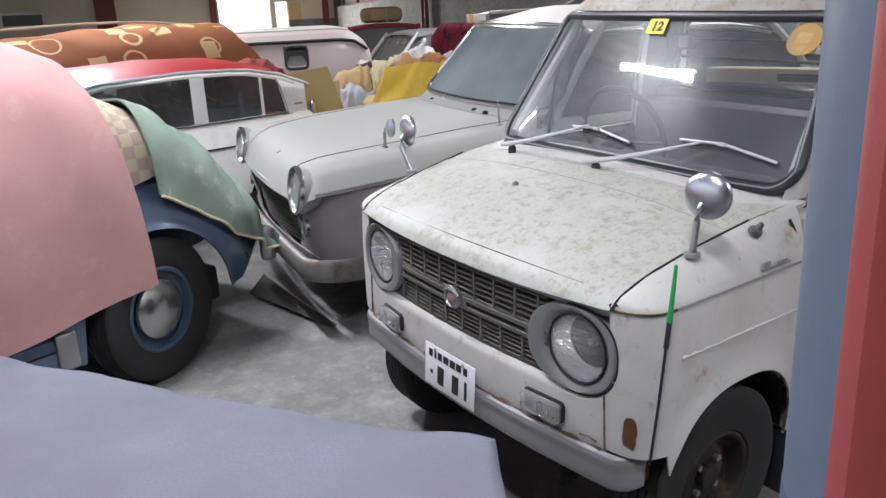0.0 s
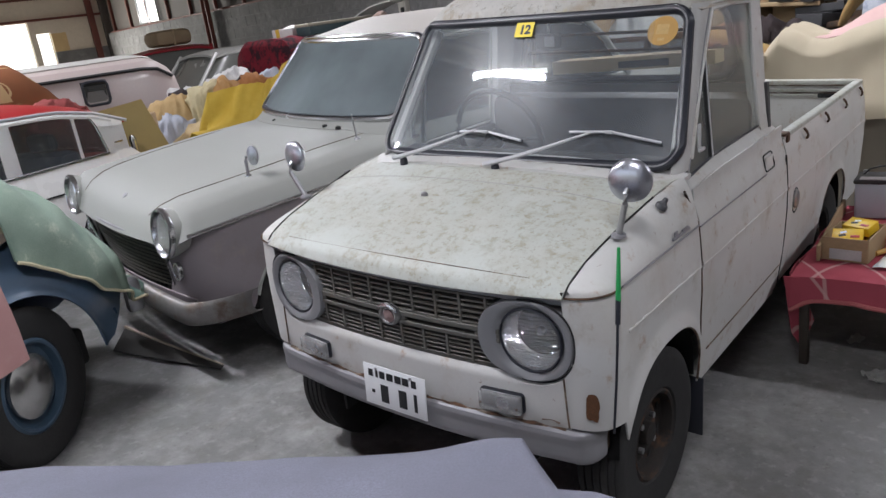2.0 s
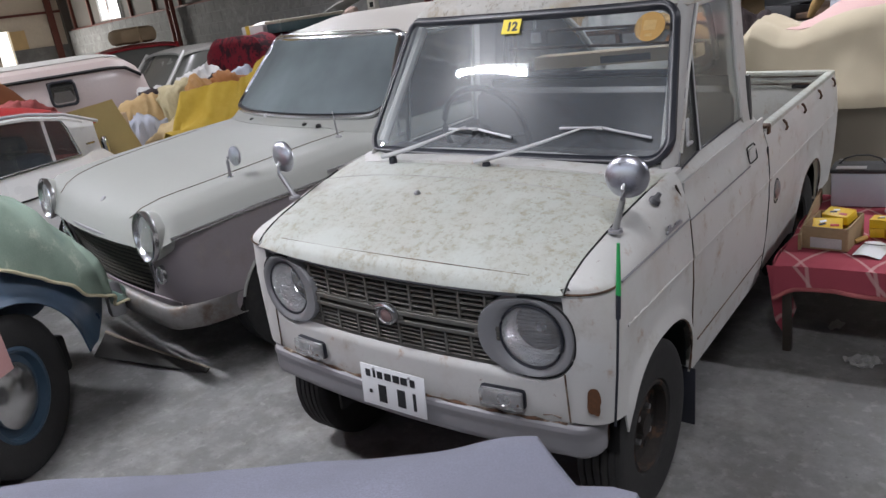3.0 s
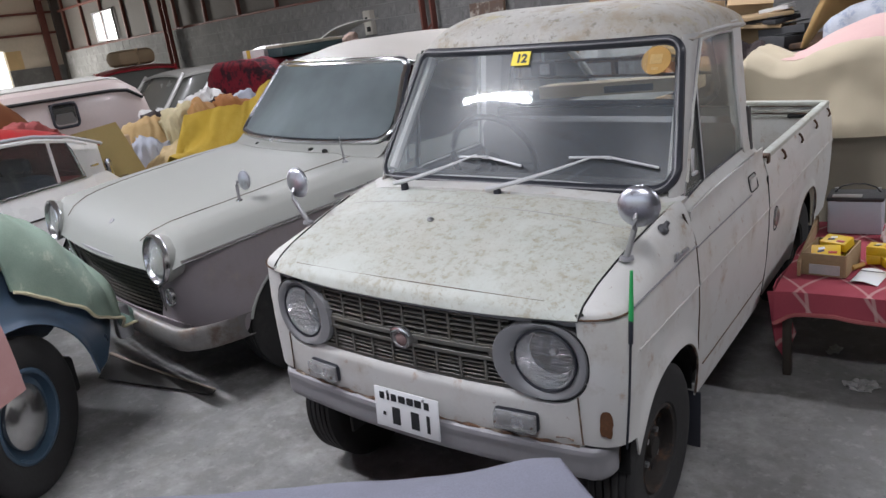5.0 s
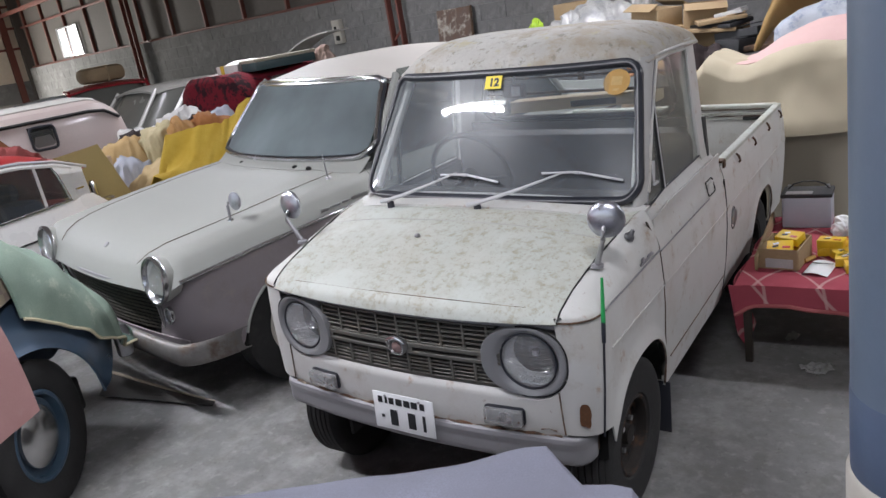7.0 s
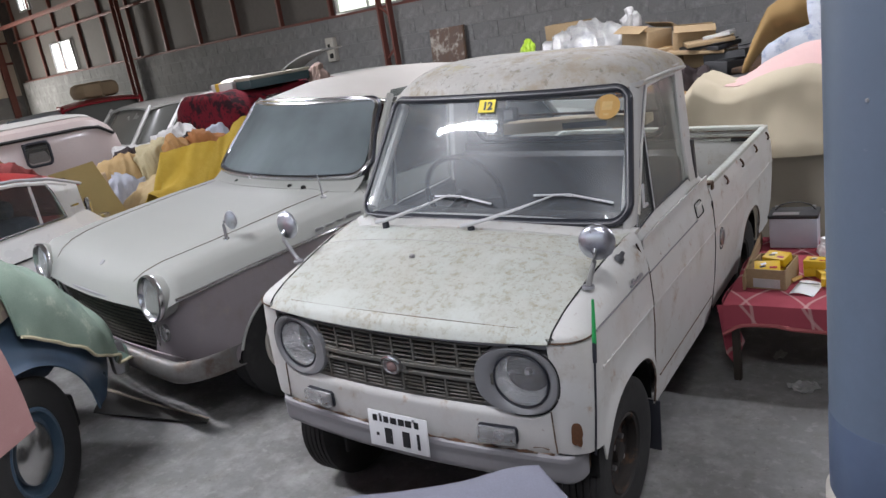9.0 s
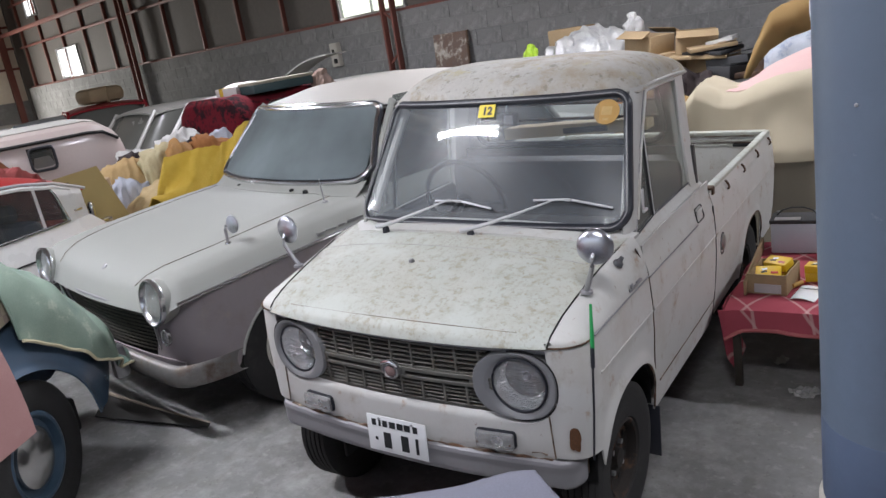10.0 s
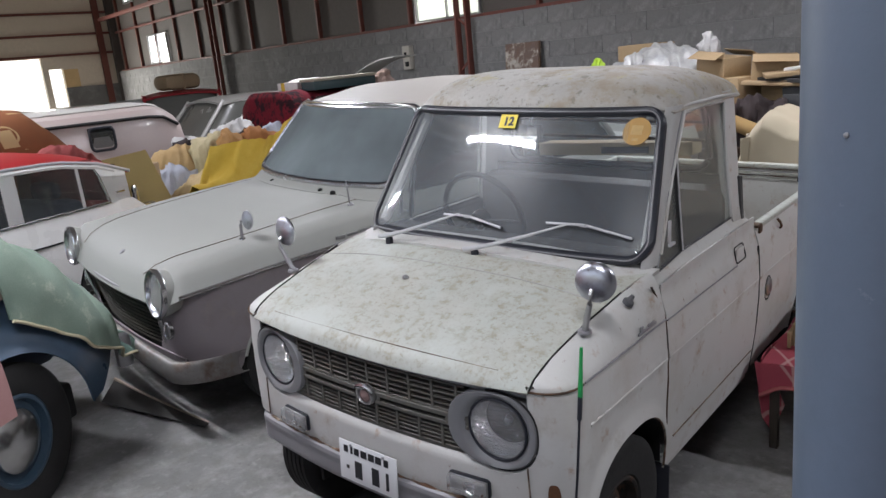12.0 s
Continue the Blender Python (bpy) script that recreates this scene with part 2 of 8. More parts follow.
M_PILLARBASE = mat("pillar_base_cream", (0.40, 0.375, 0.325), 0.6, var=0.08, bump=0.01)
M_REDBOARD = mat("red_board", (0.27, 0.045, 0.045), 0.55, var=0.1, bump=0.02)
M_DAY = glow("daylight_pane", (1.0, 1.0, 1.0), 3.0)
M_DAYGREEN = glow("daylight_foliage", (0.92, 1.0, 0.80), 1.6)
M_TUBE = glow("fluorescent_tube", (0.95, 0.98, 1.0), 14.0)

# ---- geometry helpers ----


def part(name, bm, material, parent=None, label="", angle=40, loose=False):
    """Links a bmesh as one mesh object under a thing or a part."""
    if not loose:
        bmesh.ops.recalc_face_normals(bm, faces=bm.faces)
    me = bpy.data.meshes.new(name)
    bm.to_mesh(me)
    bm.free()
    me.materials.append(material)
    for p in me.polygons:
        p.use_smooth = True
    me.set_sharp_from_angle(angle=radians(angle))
    ob = new(name, me)
    if parent:
        ob.parent = parent
    if label:
        ob["label"] = label
    return ob


def thing(name, m, label, category, group=""):
    """An Empty at the base of a thing that carries its parts."""
    ob = new(name)
    ob.matrix_world = m
    ob.empty_display_size = 0.1
    return tagged(ob, label, category, group)


def grid(bm, f, nu, nv, close_u=False):
    """A sheet of faces over u, v in 0..1. Returns the rows of vertices."""
    rows = [[bm.verts.new(f(i / nu, j / nv)) for j in range(nv + 1)] for i in range(nu if close_u else nu + 1)]
    n = len(rows)
    for i in range(n if close_u else n - 1):
        for j in range(nv):
            a, b = rows[i], rows[(i + 1) % n]
            try:
                bm.faces.new((a[j], b[j], b[j + 1], a[j + 1]))
            except ValueError:
                pass
    return rows


def sheet(f, nu, nv, thick):
    """A grid with thickness, closed along its rim."""
    bm = bmesh.new()
    grid(bm, f, nu, nv)
    bmesh.ops.recalc_face_normals(bm, faces=bm.faces)
    bmesh.ops.solidify(bm, geom=bm.faces[:], thickness=thick)
    return bm


def box(bm, c, s, m=None, bevel=0.0, seg=2):
    """A box of size s at c, with rounded edges."""
    g = bmesh.ops.create_cube(bm, size=1.0, matrix=(m or Matrix()) @ Matrix.Translation(c) @ Matrix.Diagonal((*s, 1)))
    if bevel:
        es = list({e for v in g["verts"] for e in v.link_edges})
        bmesh.ops.bevel(bm, geom=es, offset=bevel, segments=seg, affect="EDGES", profile=0.5)
    return bm


def boxed(c, s, m=None, bevel=0.004):
    return box(bmesh.new(), c, s, m, bevel)


def rod(bm, p0, p1, r0, r1=None, seg=12):
    """A round bar from p0 to p1."""
    p0, p1 = Vector(p0), Vector(p1)
    q = (p1 - p0).to_track_quat("Z", "Y").to_matrix().to_4x4()
    bmesh.ops.create_cone(bm, cap_ends=True, segments=seg, radius1=r0, radius2=r0 if r1 is None else r1, depth=(p1 - p0).length, matrix=Matrix.Translation((p0 + p1) / 2) @ q)
    return bm


def tube(bm, pts, r, seg=8, closed=False):
    """A round tube along points; r is a number or a function of 0..1."""
    pts = [Vector(p) for p in pts]
    n, rings, up = len(pts), [], Vector((0.0, 0.0, 1.0))
    for i, p in enumerate(pts):
        d = (pts[(i + 1) % n] - pts[i - 1]) if closed or 0 < i < n - 1 else (pts[1] - pts[0] if i == 0 else pts[-1] - pts[-2])
        d.normalize()
        a = d.cross(up if abs(d.z) < 0.95 else Vector((1.0, 0.0, 0.0))).normalized()
        b = a.cross(d)
        rr = r(i / (n - 1)) if callable(r) else r
        rings.append([bm.verts.new(p + rr * (math.cos(k * math.tau / seg) * a + math.sin(k * math.tau / seg) * b)) for k in range(seg)])
    for i in range(n if closed else n - 1):
        a, b = rings[i], rings[(i + 1) % n]
        for k in range(seg):
            bm.faces.new((a[k], a[(k + 1) % seg], b[(k + 1) % seg], b[k]))
    if not closed:
        bm.faces.new(rings[0][::-1])
        bm.faces.new(rings[-1])
    return bm


def lathe(bm, profile, m, seg=32):
    """Turns a profile of (radius, height) round the z axis of m."""
    rows = []
    for k in range(seg):
        a = k * math.tau / seg
        rows.append([bm.verts.new(m @ Vector((r * math.cos(a), r * math.sin(a), h))) for r, h in profile])
    for k in range(seg):
        a, b = rows[k], rows[(k + 1) % seg]
        for j in range(len(profile) - 1):
            bm.faces.new((a[j], b[j], b[j + 1], a[j + 1]))
    bmesh.ops.remove_doubles(bm, verts=bm.verts[:], dist=1e-5)
    return bm


def lerp(a, b, t):
    return a + (b - a) * t


def curve_at(keys, x):
    """A smooth value between keys of (x, value)."""
    if x <= keys[0][0]:
        return keys[0][1]
    for (x0, v0), (x1, v1) in zip(keys, keys[1:]):
        if x <= x1:
            t = (x - x0) / (x1 - x0)
            return lerp(v0, v1, t)
    return keys[-1][1]


def rounded_rect(w0, w1, h, r, n=6):
    """The outline of a rounded trapezoid: half widths w0 below and w1 above, height h, corner radius r, as (x, z) pairs."""
    out = []
    for cx, cz, a0 in ((w0 - r, r, -90), (w1 - r, h - r, 0), (-w1 + r, h - r, 90), (-w0 + r, r, 180)):
        for k in range(n + 1):
            a = radians(a0 + 90 * k / n)
            out.append((cx + r * math.cos(a), cz + r * math.sin(a)))
    return out


def dense(pts, step=0.05):
    """The same closed outline with points added along its straight runs."""
    out = []
    for (x0, z0), (x1, z1) in zip(pts, pts[1:] + pts[:1]):
        n = max(1, int(math.hypot(x1 - x0, z1 - z0) / step))
        out += [(lerp(x0, x1, k / n), lerp(z0, z1, k / n)) for k in range(n)]
    return out


def text_mesh(body, size, depth=0.0006):
    """Letters of the built-in font as a bmesh in the xy plane, centred."""
    cu = bpy.data.curves.new("letters", "FONT")
    cu.offset = size * 0.04
    cu.body, cu.size, cu.extrude, cu.align_x, cu.align_y = body, size, depth, "CENTER", "CENTER"
    ob = bpy.data.objects.new("letters", cu)
    me = ob.to_mesh()
    bm = bmesh.new()
    bm.from_mesh(me)
    ob.to_mesh_clear()
    bpy.data.objects.remove(ob)
    bpy.data.curves.remove(cu)
    return bm


def wheel(name, r, width, rim_r, m, parent, rim_mat, cap=None, label=""):
    """A tyre with a ribbed tread, a dished rim with slots and, where it has one, a hub cap. The axle is local x, outward positive."""
    ax = m @ Matrix.Rotation(radians(90), 4, "Y")
    w = width / 2
    ty = [(rim_r, -w * 0.75), (r * 0.80, -w), (r * 0.93, -w * 0.98), (r * 0.985, -w * 0.82)]
    for k in range(5):
        c = -w * 0.66 + k * w * 0.33
        ty += [(r, c - w * 0.13), (r, c + w * 0.10), (r * 0.975, c + w * 0.12), (r * 0.975, c + w * 0.18)]
    ty += [(r, w * 0.80), (r * 0.985, w * 0.86), (r * 0.93, w * 0.99), (r * 0.88, w), (r * 0.80, w * 1.0), (rim_r * 1.04, w * 0.86), (rim_r, w * 0.75)]
    tyre = part(name, lathe(bmesh.new(), ty, ax, 48), M_TYRE, parent, label)
    rim = part("rim", lathe(bmesh.new(), [(rim_r, -w * 0.75), (rim_r, w * 0.78), (rim_r * 0.95, w * 0.84), (rim_r * 0.90, w * 0.78), (rim_r * 0.86, w * 0.35), (rim_r * 0.66, w * 0.20), (rim_r * 0.5, w * 0.36), (rim_r * 0.26, w * 0.30), (rim_r * 0.24, w * 0.62), (0.0, w * 0.66)], ax, 40), rim_mat, tyre)
    if cap:
        part("hub_cap", lathe(bmesh.new(), [(rim_r * 0.70, w * 0.45), (rim_r * 0.68, w * 0.62), (rim_r * 0.5, w * 0.86), (rim_r * 0.25, w * 1.0), (0.0, w * 1.05)], ax, 40), cap, tyre, "domed chrome hub cap")
    else:
        for k in range(4):
            a = radians(45 + 90 * k)
            bm = rod(bmesh.new(), ax @ Vector((rim_r * 0.40 * math.cos(a), rim_r * 0.40 * math.sin(a), w * 0.25)), ax @ Vector((rim_r * 0.40 * math.cos(a), rim_r * 0.40 * math.sin(a), w * 0.52)), 0.009, seg=6)
            part("wheel_nut", bm, M_STEEL, tyre)
        for k in range(8):
            a = radians(22 + 45 * k)
            bm = rod(bmesh.new(), ax @ Vector((rim_r * 0.78 * math.cos(a), rim_r * 0.78 * math.sin(a), w * 0.26)), ax @ Vector((rim_r * 0.78 * math.cos(a), rim_r * 0.78 * math.sin(a), w * 0.30)), 0.012, seg=8)
            part("rim_slot", bm, M_BLACK, tyre)
    return tyre


# ---- the hall ----


def hall_slab(name, c, s, material, label, category="wall"):
    ob = part(name, boxed(c, s, None, 0.0), material)
    ob.matrix_world = HALL
    return tagged(ob, label, category, kind="structure")


YB, XW, XE, YS = 6.15, -21.0, 9.0, -7.0
hall_slab("floor", ((XW + XE) / 2, (YB + YS) / 2, -0.1), (XE - XW + 2, YB - YS + 2, 0.2), M_FLOOR, "grey stained concrete floor of the storage hall", "floor")
wall_n = hall_slab("wall_north", ((XW + XE) / 2, YB + 0.075, 1.0), (XE - XW, 0.21, 2.0), M_MORTAR, "grey concrete block wall with recessed joints")
hall_slab("wall_north_upper", ((XW + XE) / 2, YB + 0.14, 3.5), (XE - XW, 0.06, 3.0), M_CLAD, "dull brown cladding above the block wall")
hall_slab("wall_corner", (XW - 0.02, YB + 0.10, 2.5), (0.34, 0.36, 5.0), M_CLAD, "dark cladding in the hall's far corner")
hall_slab("wall_east", (XE + 0.1, (YB + YS) / 2, 2.5), (0.2, YB - YS + 0.4, 5.0), M_CLAD, "dull brown cladding wall")
for x0, x1, z0, z1 in ((XW, -13.0, 0, 5), (7.0, XE, 0, 5), (-13.0, 7.0, 4.0, 5)):
    hall_slab("wall_south", ((x0 + x1) / 2, YS - 0.1, (z0 + z1) / 2), (x1 - x0, 0.2, z1 - z0), M_CLAD, "dull brown cladding wall beside the great door")
for y0, y1, z0, z1 in ((YS, 2.75, 0, 5), (4.2, 4.35, 0, 5), (4.7, YB, 0, 5), (2.75, 4.2, 2.5, 5), (4.35, 4.7, 2.2, 5), (4.35, 4.7, 0, 1.2)):
    hall_slab("wall_west", (XW - 0.1, (y0 + y1) / 2, (z0 + z1) / 2), (0.2, y1 - y0, z1 - z0), M_CLADL, "pale cladding end wall with bright openings")
hall_slab("tan_panel", (XW + 0.015, 4.89, 1.94), (0.03, 0.37, 0.47), mat("panel_tan", (0.62, 0.44, 0.22), 0.7), "tan panel beside the end wall's window")
hall_slab("dado_west", (XW + 0.02, 5.42, 0.85), (0.04, 1.44, 1.7), M_BLOCK, "dark block dado in the hall's corner")
for z in (2.55, 3.07, 3.62, 4.3):
    hall_slab("girt_west", (XW + 0.03, (YB + YS) / 2, z), (0.06, YB - YS, 0.06), M_REDSTEEL, "red oxide steel rail on the end wall", "steel rail")
for y in (-0.15, 2.6, 4.5 + 1.3):
    hall_slab("post_west", (XW + 0.06, y, 2.5), (0.10, 0.16 if y > 0 else 0.5, 5.0), M_REDSTEEL, "red oxide steel post on the end wall", "steel post")
hall_slab("frame_west", (XW + 0.02, -2.1, 1.95), (0.05, 1.0, 0.36), M_STEEL, "steel frame of a low window", "window frame")
hall_slab("pane_west", (XW + 0.05, -2.1, 1.95), (0.02, 0.9, 0.26), mat("pane_dark", (0.10, 0.11, 0.11), 0.15), "dull window pane", "window pane")
hall_slab("ceiling", ((XW + XE) / 2, (YB + YS) / 2, 5.05), (XE - XW + 0.4, YB - YS + 0.4, 0.1), M_ROOFSHEET, "dark sheet roof lining", "ceiling")
pane = hall_slab("backdrop", (XW - 0.5, 3.6, 1.6), (0.05, 3.4, 3.4), M_DAY, "bright daylight outside the west door", "backdrop")

# ---- the white pickup ----
LEAN_T = 2.4
truck = thing("pickup_truck", pose(-0.027, 0, 0.0, 0, LEAN_T, 0), "old white small pickup truck with mottled stained paint and rust spots", "pickup truck")


def seam(y):
    """Where the bonnet's edge runs: half width and height at a depth y."""
    return curve_at(((0.0, 0.505), (0.2, 0.517), (0.55, 0.545)), y), curve_at(((-0.01, 0.775), (0.02, 0.80), (0.10, 0.83), (0.27, 0.868), (0.45, 0.90), (0.60, 0.915)), y)


def bonnet_z(x, y):
    zc = curve_at(((-0.012, 0.766), (-0.006, 0.787), (0.012, 0.806), (0.05, 0.826), (0.12, 0.852), (0.27, 0.900), (0.45, 0.940), (0.60, 0.955)), y)
    w, zs = seam(y)
    return lerp(zc, zs, min(abs(x) / w, 1) ** 2.6)


def bonnet(u, v):
    y = -0.012 + 0.380 * v ** 1.25
    w = seam(max(y, 0))[0] - 0.003
    x = (2 * u - 1) * w
    bow = 0.038 * (abs(x) / 0.5) ** 2.2 * (1 - v)
    return Vector((x, y + bow, bonnet_z(x, y)))


hood = part("bonnet", sheet(bonnet, 40, 28, 0.012), M_HOOD, truck, "white bonnet mottled with brown stains")


def cowl(u, v):
    y = 0.47 + 0.12 * v
    x = (2 * u - 1) * (0.548 + 0.012 * v)
    return Vector((x, y + 0.045 * (abs(x) / 0.55) ** 2 * 1.0, bonnet_z(x, 0.47) + 0.012 * v))


part("cowl", sheet(cowl, 24, 4, 0.012), M_WHITE, truck)

# side outline in plan, from the front corner backwards
YF, YR, YARCH = 0.360, 2.125, 0.366
ARCH_L, ARCH_H, ARCH_P = 0.243, 0.312, 2.6


def plan(s):
    """The side's outline in plan: s below 0 turns round the front corner."""
    if s < 0:
        a = -s * math.pi / 2
        return 0.500 + 0.106 * math.cos(a) ** 0.9, 0.125 - 0.085 * math.sin(a) ** 0.9
    return 0.606 + 0.004 * min(s, 1), 0.125 + s


def tuck(z):
    return curve_at(((0.24, -0.036), (0.32, -0.022), (0.45, -0.006), (0.60, 0.0), (0.70, -0.002), (0.79, -0.010), (0.85, -0.028)), z)


def bottom(y, z0, yc):
    """The lower edge of the side: squarish wheel arches above a level sill."""
    d = abs(y - yc) / ARCH_L
    return max(z0, 0.245 + ARCH_H * (1 - d ** ARCH_P) ** (1 / ARCH_P)) if d < 1 else z0


def arch_flare(y, z, yc, rise, width):
    """A rolled lip round the wheel arch."""
    d = ((abs(y - yc) / ARCH_L) ** ARCH_P + (max(z - 0.245, 0) / ARCH_H) ** ARCH_P) ** (1 / ARCH_P) - 1
    return rise * math.exp(-(d * 0.28 / width) ** 2)


def belt(y):
    return curve_at(((0.0, 0.782), (0.7, 0.787), (1.2, 0.786), (2.9, 0.80)), y)


def seam_behind(y):
    """The bonnet's edge where it passes the depth y: its half width and height there."""
    p = y
    for _ in range(6):
        p = y - 0.038 * (1 - min(max((p + 0.012) / 0.477, 0) ** 0.8, 1))
    p = max(p, -0.012)
    return seam(max(p, 0))[0], seam(p)[1]


def fender(side):
    cols = [-1 + k / 8 for k in range(8)] + [k * 0.466 / 46 for k in range(47)]

    def f(u, v):
        s = cols[round(u * (len(cols) - 1))]
        x, y = plan(s)
        zb, zt = bottom(y, 0.440 if y < 0.13 else 0.27, YARCH), belt(y)
        w, zs = seam_behind(y if s >= 0 else lerp(0.125, 0.03, -s))
        if v <= 0.7:
            z = lerp(zb, zt, v / 0.7)
            ridge = 0.004 * math.exp(-((z - 0.67) / 0.008) ** 2)
            flare = arch_flare(y, z, YARCH, 0.012, 0.025) if y > 0.1 else 0
            return Vector((side * (x + tuck(z) + ridge + flare), y, z))
        t = (v - 0.7) / 0.3
        xb = x + tuck(zt)
        yy = lerp(y, max(y, 0.0) if s >= 0 else lerp(0.125, 0.03, -s), t)
        return Vector((side * lerp(xb, w + 0.003, t ** 1.15), yy, lerp(zt, zs, math.sin(t * math.pi / 2) ** 0.9)))
    n = len(cols) - 1
    return sheet(f, n, 24, 0.006)


part("fender", fender(1), M_WHITE, truck, "white fender with rust spots")
part("fender", fender(-1), M_WHITE, truck)
for sd in (1, -1):
    part("bonnet_gap", tube(bmesh.new(), [(sd * (w + 0.0005), y, z + 0.001) for y, (w, z) in ((y, seam_behind(y)) for y in (0.030, 0.045, 0.07, 0.10, 0.15, 0.20, 0.26, 0.32, 0.38, 0.44))], 0.0026, 6), M_BLACK, truck)


def flank(y0, y1, zbot, yc, top):
    def made(side):
        n = 44

        def f(u, v):
            y = lerp(y0, y1, u)
            x, _ = plan(y - 0.125)
            z = lerp(bottom(y, zbot, yc), top(y), v)
            ridge = 0.004 * math.exp(-((z - 0.67) / 0.008) ** 2)
            groove = -0.004 * math.exp(-((z - belt(y) + 0.012) / 0.006) ** 2)
            flare = arch_flare(y, z, yc, 0.010, 0.022)
            return Vector((side * (x + tuck(z) + ridge + groove + flare), y, z))
        return sheet(f, n, 30, 0.006)
    return made


door_top = lambda y: curve_at(((0.60, 0.880), (0.82, 0.892), (1.40, 0.895)), y)
door_p = flank(0.602, 1.404, 0.300, YARCH, door_top)
bed_p = flank(1.416, 2.700, 0.315, YR, lambda y: 0.842)
doors = [part("door", door_p(sd), M_WHITE, truck, "white door with a vent window") for sd in (1, -1)]
for sd in (1, -1):
    part("bed_side", bed_p(sd), M_WHITE, truck, "dented white bed side with rusty rope hooks")
    # sill under the doors, and the step behind the fender
    part("sill", boxed((sd * 0.565, 1.02, 0.300), (0.03, 0.76, 0.05), None, 0.008), M_WHITE, truck)
    # seam that runs from the bonnet's corner round the fender
    part("fender_seam", tube(bmesh.new(), [(sd * (plan(-1 + k / 8)[0] + tuck(0.79) + 0.003), plan(-1 + k / 8)[1] - 0.003, lerp(0.772, 0.783, k / 8)) for k in range(9)], 0.0028, 6), M_RUST, truck)
    for y0, y1 in ((0.14, 0.588), (0.606, 1.398), (1.422, 2.68)):
        part("side_ridge", tube(bmesh.new(), [(sd * (plan(lerp(y0, y1, k / 6) - 0.125)[0] + tuck(0.67)), lerp(y0, y1, k / 6), 0.67) for k in range(7)], 0.0045, 8), M_WHITE, truck)
    # grey lines along the side's crease that paint in its shade
    bm = bmesh.new()
    tube(bm, [(sd * (plan(y - 0.125)[0] + tuck(belt(y)) + 0.002), y, belt(y)) for y in (0.13, 0.2, 0.3, 0.45, 0.590)], 0.0028, 6)
    part("side_crease", bm, M_GREYP, truck)
    bm = bmesh.new()
    tube(bm, [(sd * (plan(y - 0.125)[0] + tuck(belt(y)) + 0.001), y, belt(y) - 0.008) for y in (0.604, 0.7, 0.9, 1.1, 1.18)], 0.0025, 6)
    part("side_crease", bm, M_GREYP, truck)
    # door gaps
    part("door_gap", tube(bmesh.new(), [(sd * (plan(y - 0.125)[0] + tuck(z) - 0.001), y, z) for y, z in ((0.604, 0.456), (0.598, 0.521), (0.596, 0.60), (0.594, 0.70), (0.594, 0.785), (0.580, 0.835), (0.560, 0.868), (0.540, 0.890))], 0.0034, 6), M_RUST, truck)
    part("door_gap", tube(bmesh.new(), [(sd * (plan(1.285)[0] + tuck(z) - 0.002), 1.410, z) for z in (0.32, 0.4, 0.5, 0.6, 0.7, 0.79)], 0.0045, 6), M_BLACK, truck)

# front: apron with a ledge under the grille, grille of slats, lamp bezels


def front_y(x):
    """The bow of the front in plan."""
    return 0.040 * (abs(x) / 0.5) ** 2


LAMP_X, LAMP_Z = 0.409, 0.652


def apron_top(x):
    """The upper edge of the front panel: level, then up round the lamps."""
    d = abs(x) - LAMP_X
    return max(0.538, LAMP_Z - math.sqrt(max(0.117 ** 2 - d * d, 0))) if abs(x) > 0.36 else 0.538


def apron(u, v):
    x = (2 * u - 1) * 0.500
    zt = apron_top(x)
    if v <= 0.8:
        t = v / 0.8
        return Vector((x, front_y(x) + 0.012 * (1 - t) ** 4, lerp(0.400, zt, t)))
    t = (v - 0.8) / 0.2
    return Vector((x, front_y(x) + 0.004 * t + 0.022 * t ** 2, zt + 0.030 * t * (1 if abs(x) < 0.36 else 0.3)))


part("front_apron", sheet(apron, 64, 20, 0.006), M_WHITE, truck, "white front panel rusty along its lower edge")
part("rusty_edge", tube(bmesh.new(), [(x, front_y(x) - 0.001, 0.433 + 0.002 * math.sin(k * 2.3)) for k, x in ((k, -0.49 + 0.98 * k / 48) for k in range(49))], lambda t: 0.0036 + 0.0018 * math.sin(t * 57), 6), M_RUSTEDGE, truck, "rust line along the front panel")
for sd in (1, -1):
    part("panel_seam", tube(bmesh.new(), [(sd * x, front_y(x) - 0.0015, z) for x, z in ((0.491, 0.568), (0.493, 0.53), (0.496, 0.48), (0.499, 0.44))], 0.0022, 6), M_RUSTEDGE, truck)
for sd, pts in ((1, ((0.43, 0.448), (0.455, 0.452), (0.475, 0.446))), (-1, ((0.36, 0.452), (0.39, 0.448), (0.42, 0.450)))):
    part("rust_bloom", tube(bmesh.new(), [(sd * x, front_y(x) + 0.001, z) for x, z in pts], lambda t: 0.0018 + 0.0012 * math.sin(t * 9), 6), M_RUSTEDGE, truck)
GL, GB, GT = 0.318, 0.568, 0.748
# near-black sheet added to paint the shaded depth behind the slats
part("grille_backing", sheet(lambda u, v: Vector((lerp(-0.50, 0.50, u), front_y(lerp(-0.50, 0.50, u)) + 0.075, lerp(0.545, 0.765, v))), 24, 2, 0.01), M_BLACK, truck)


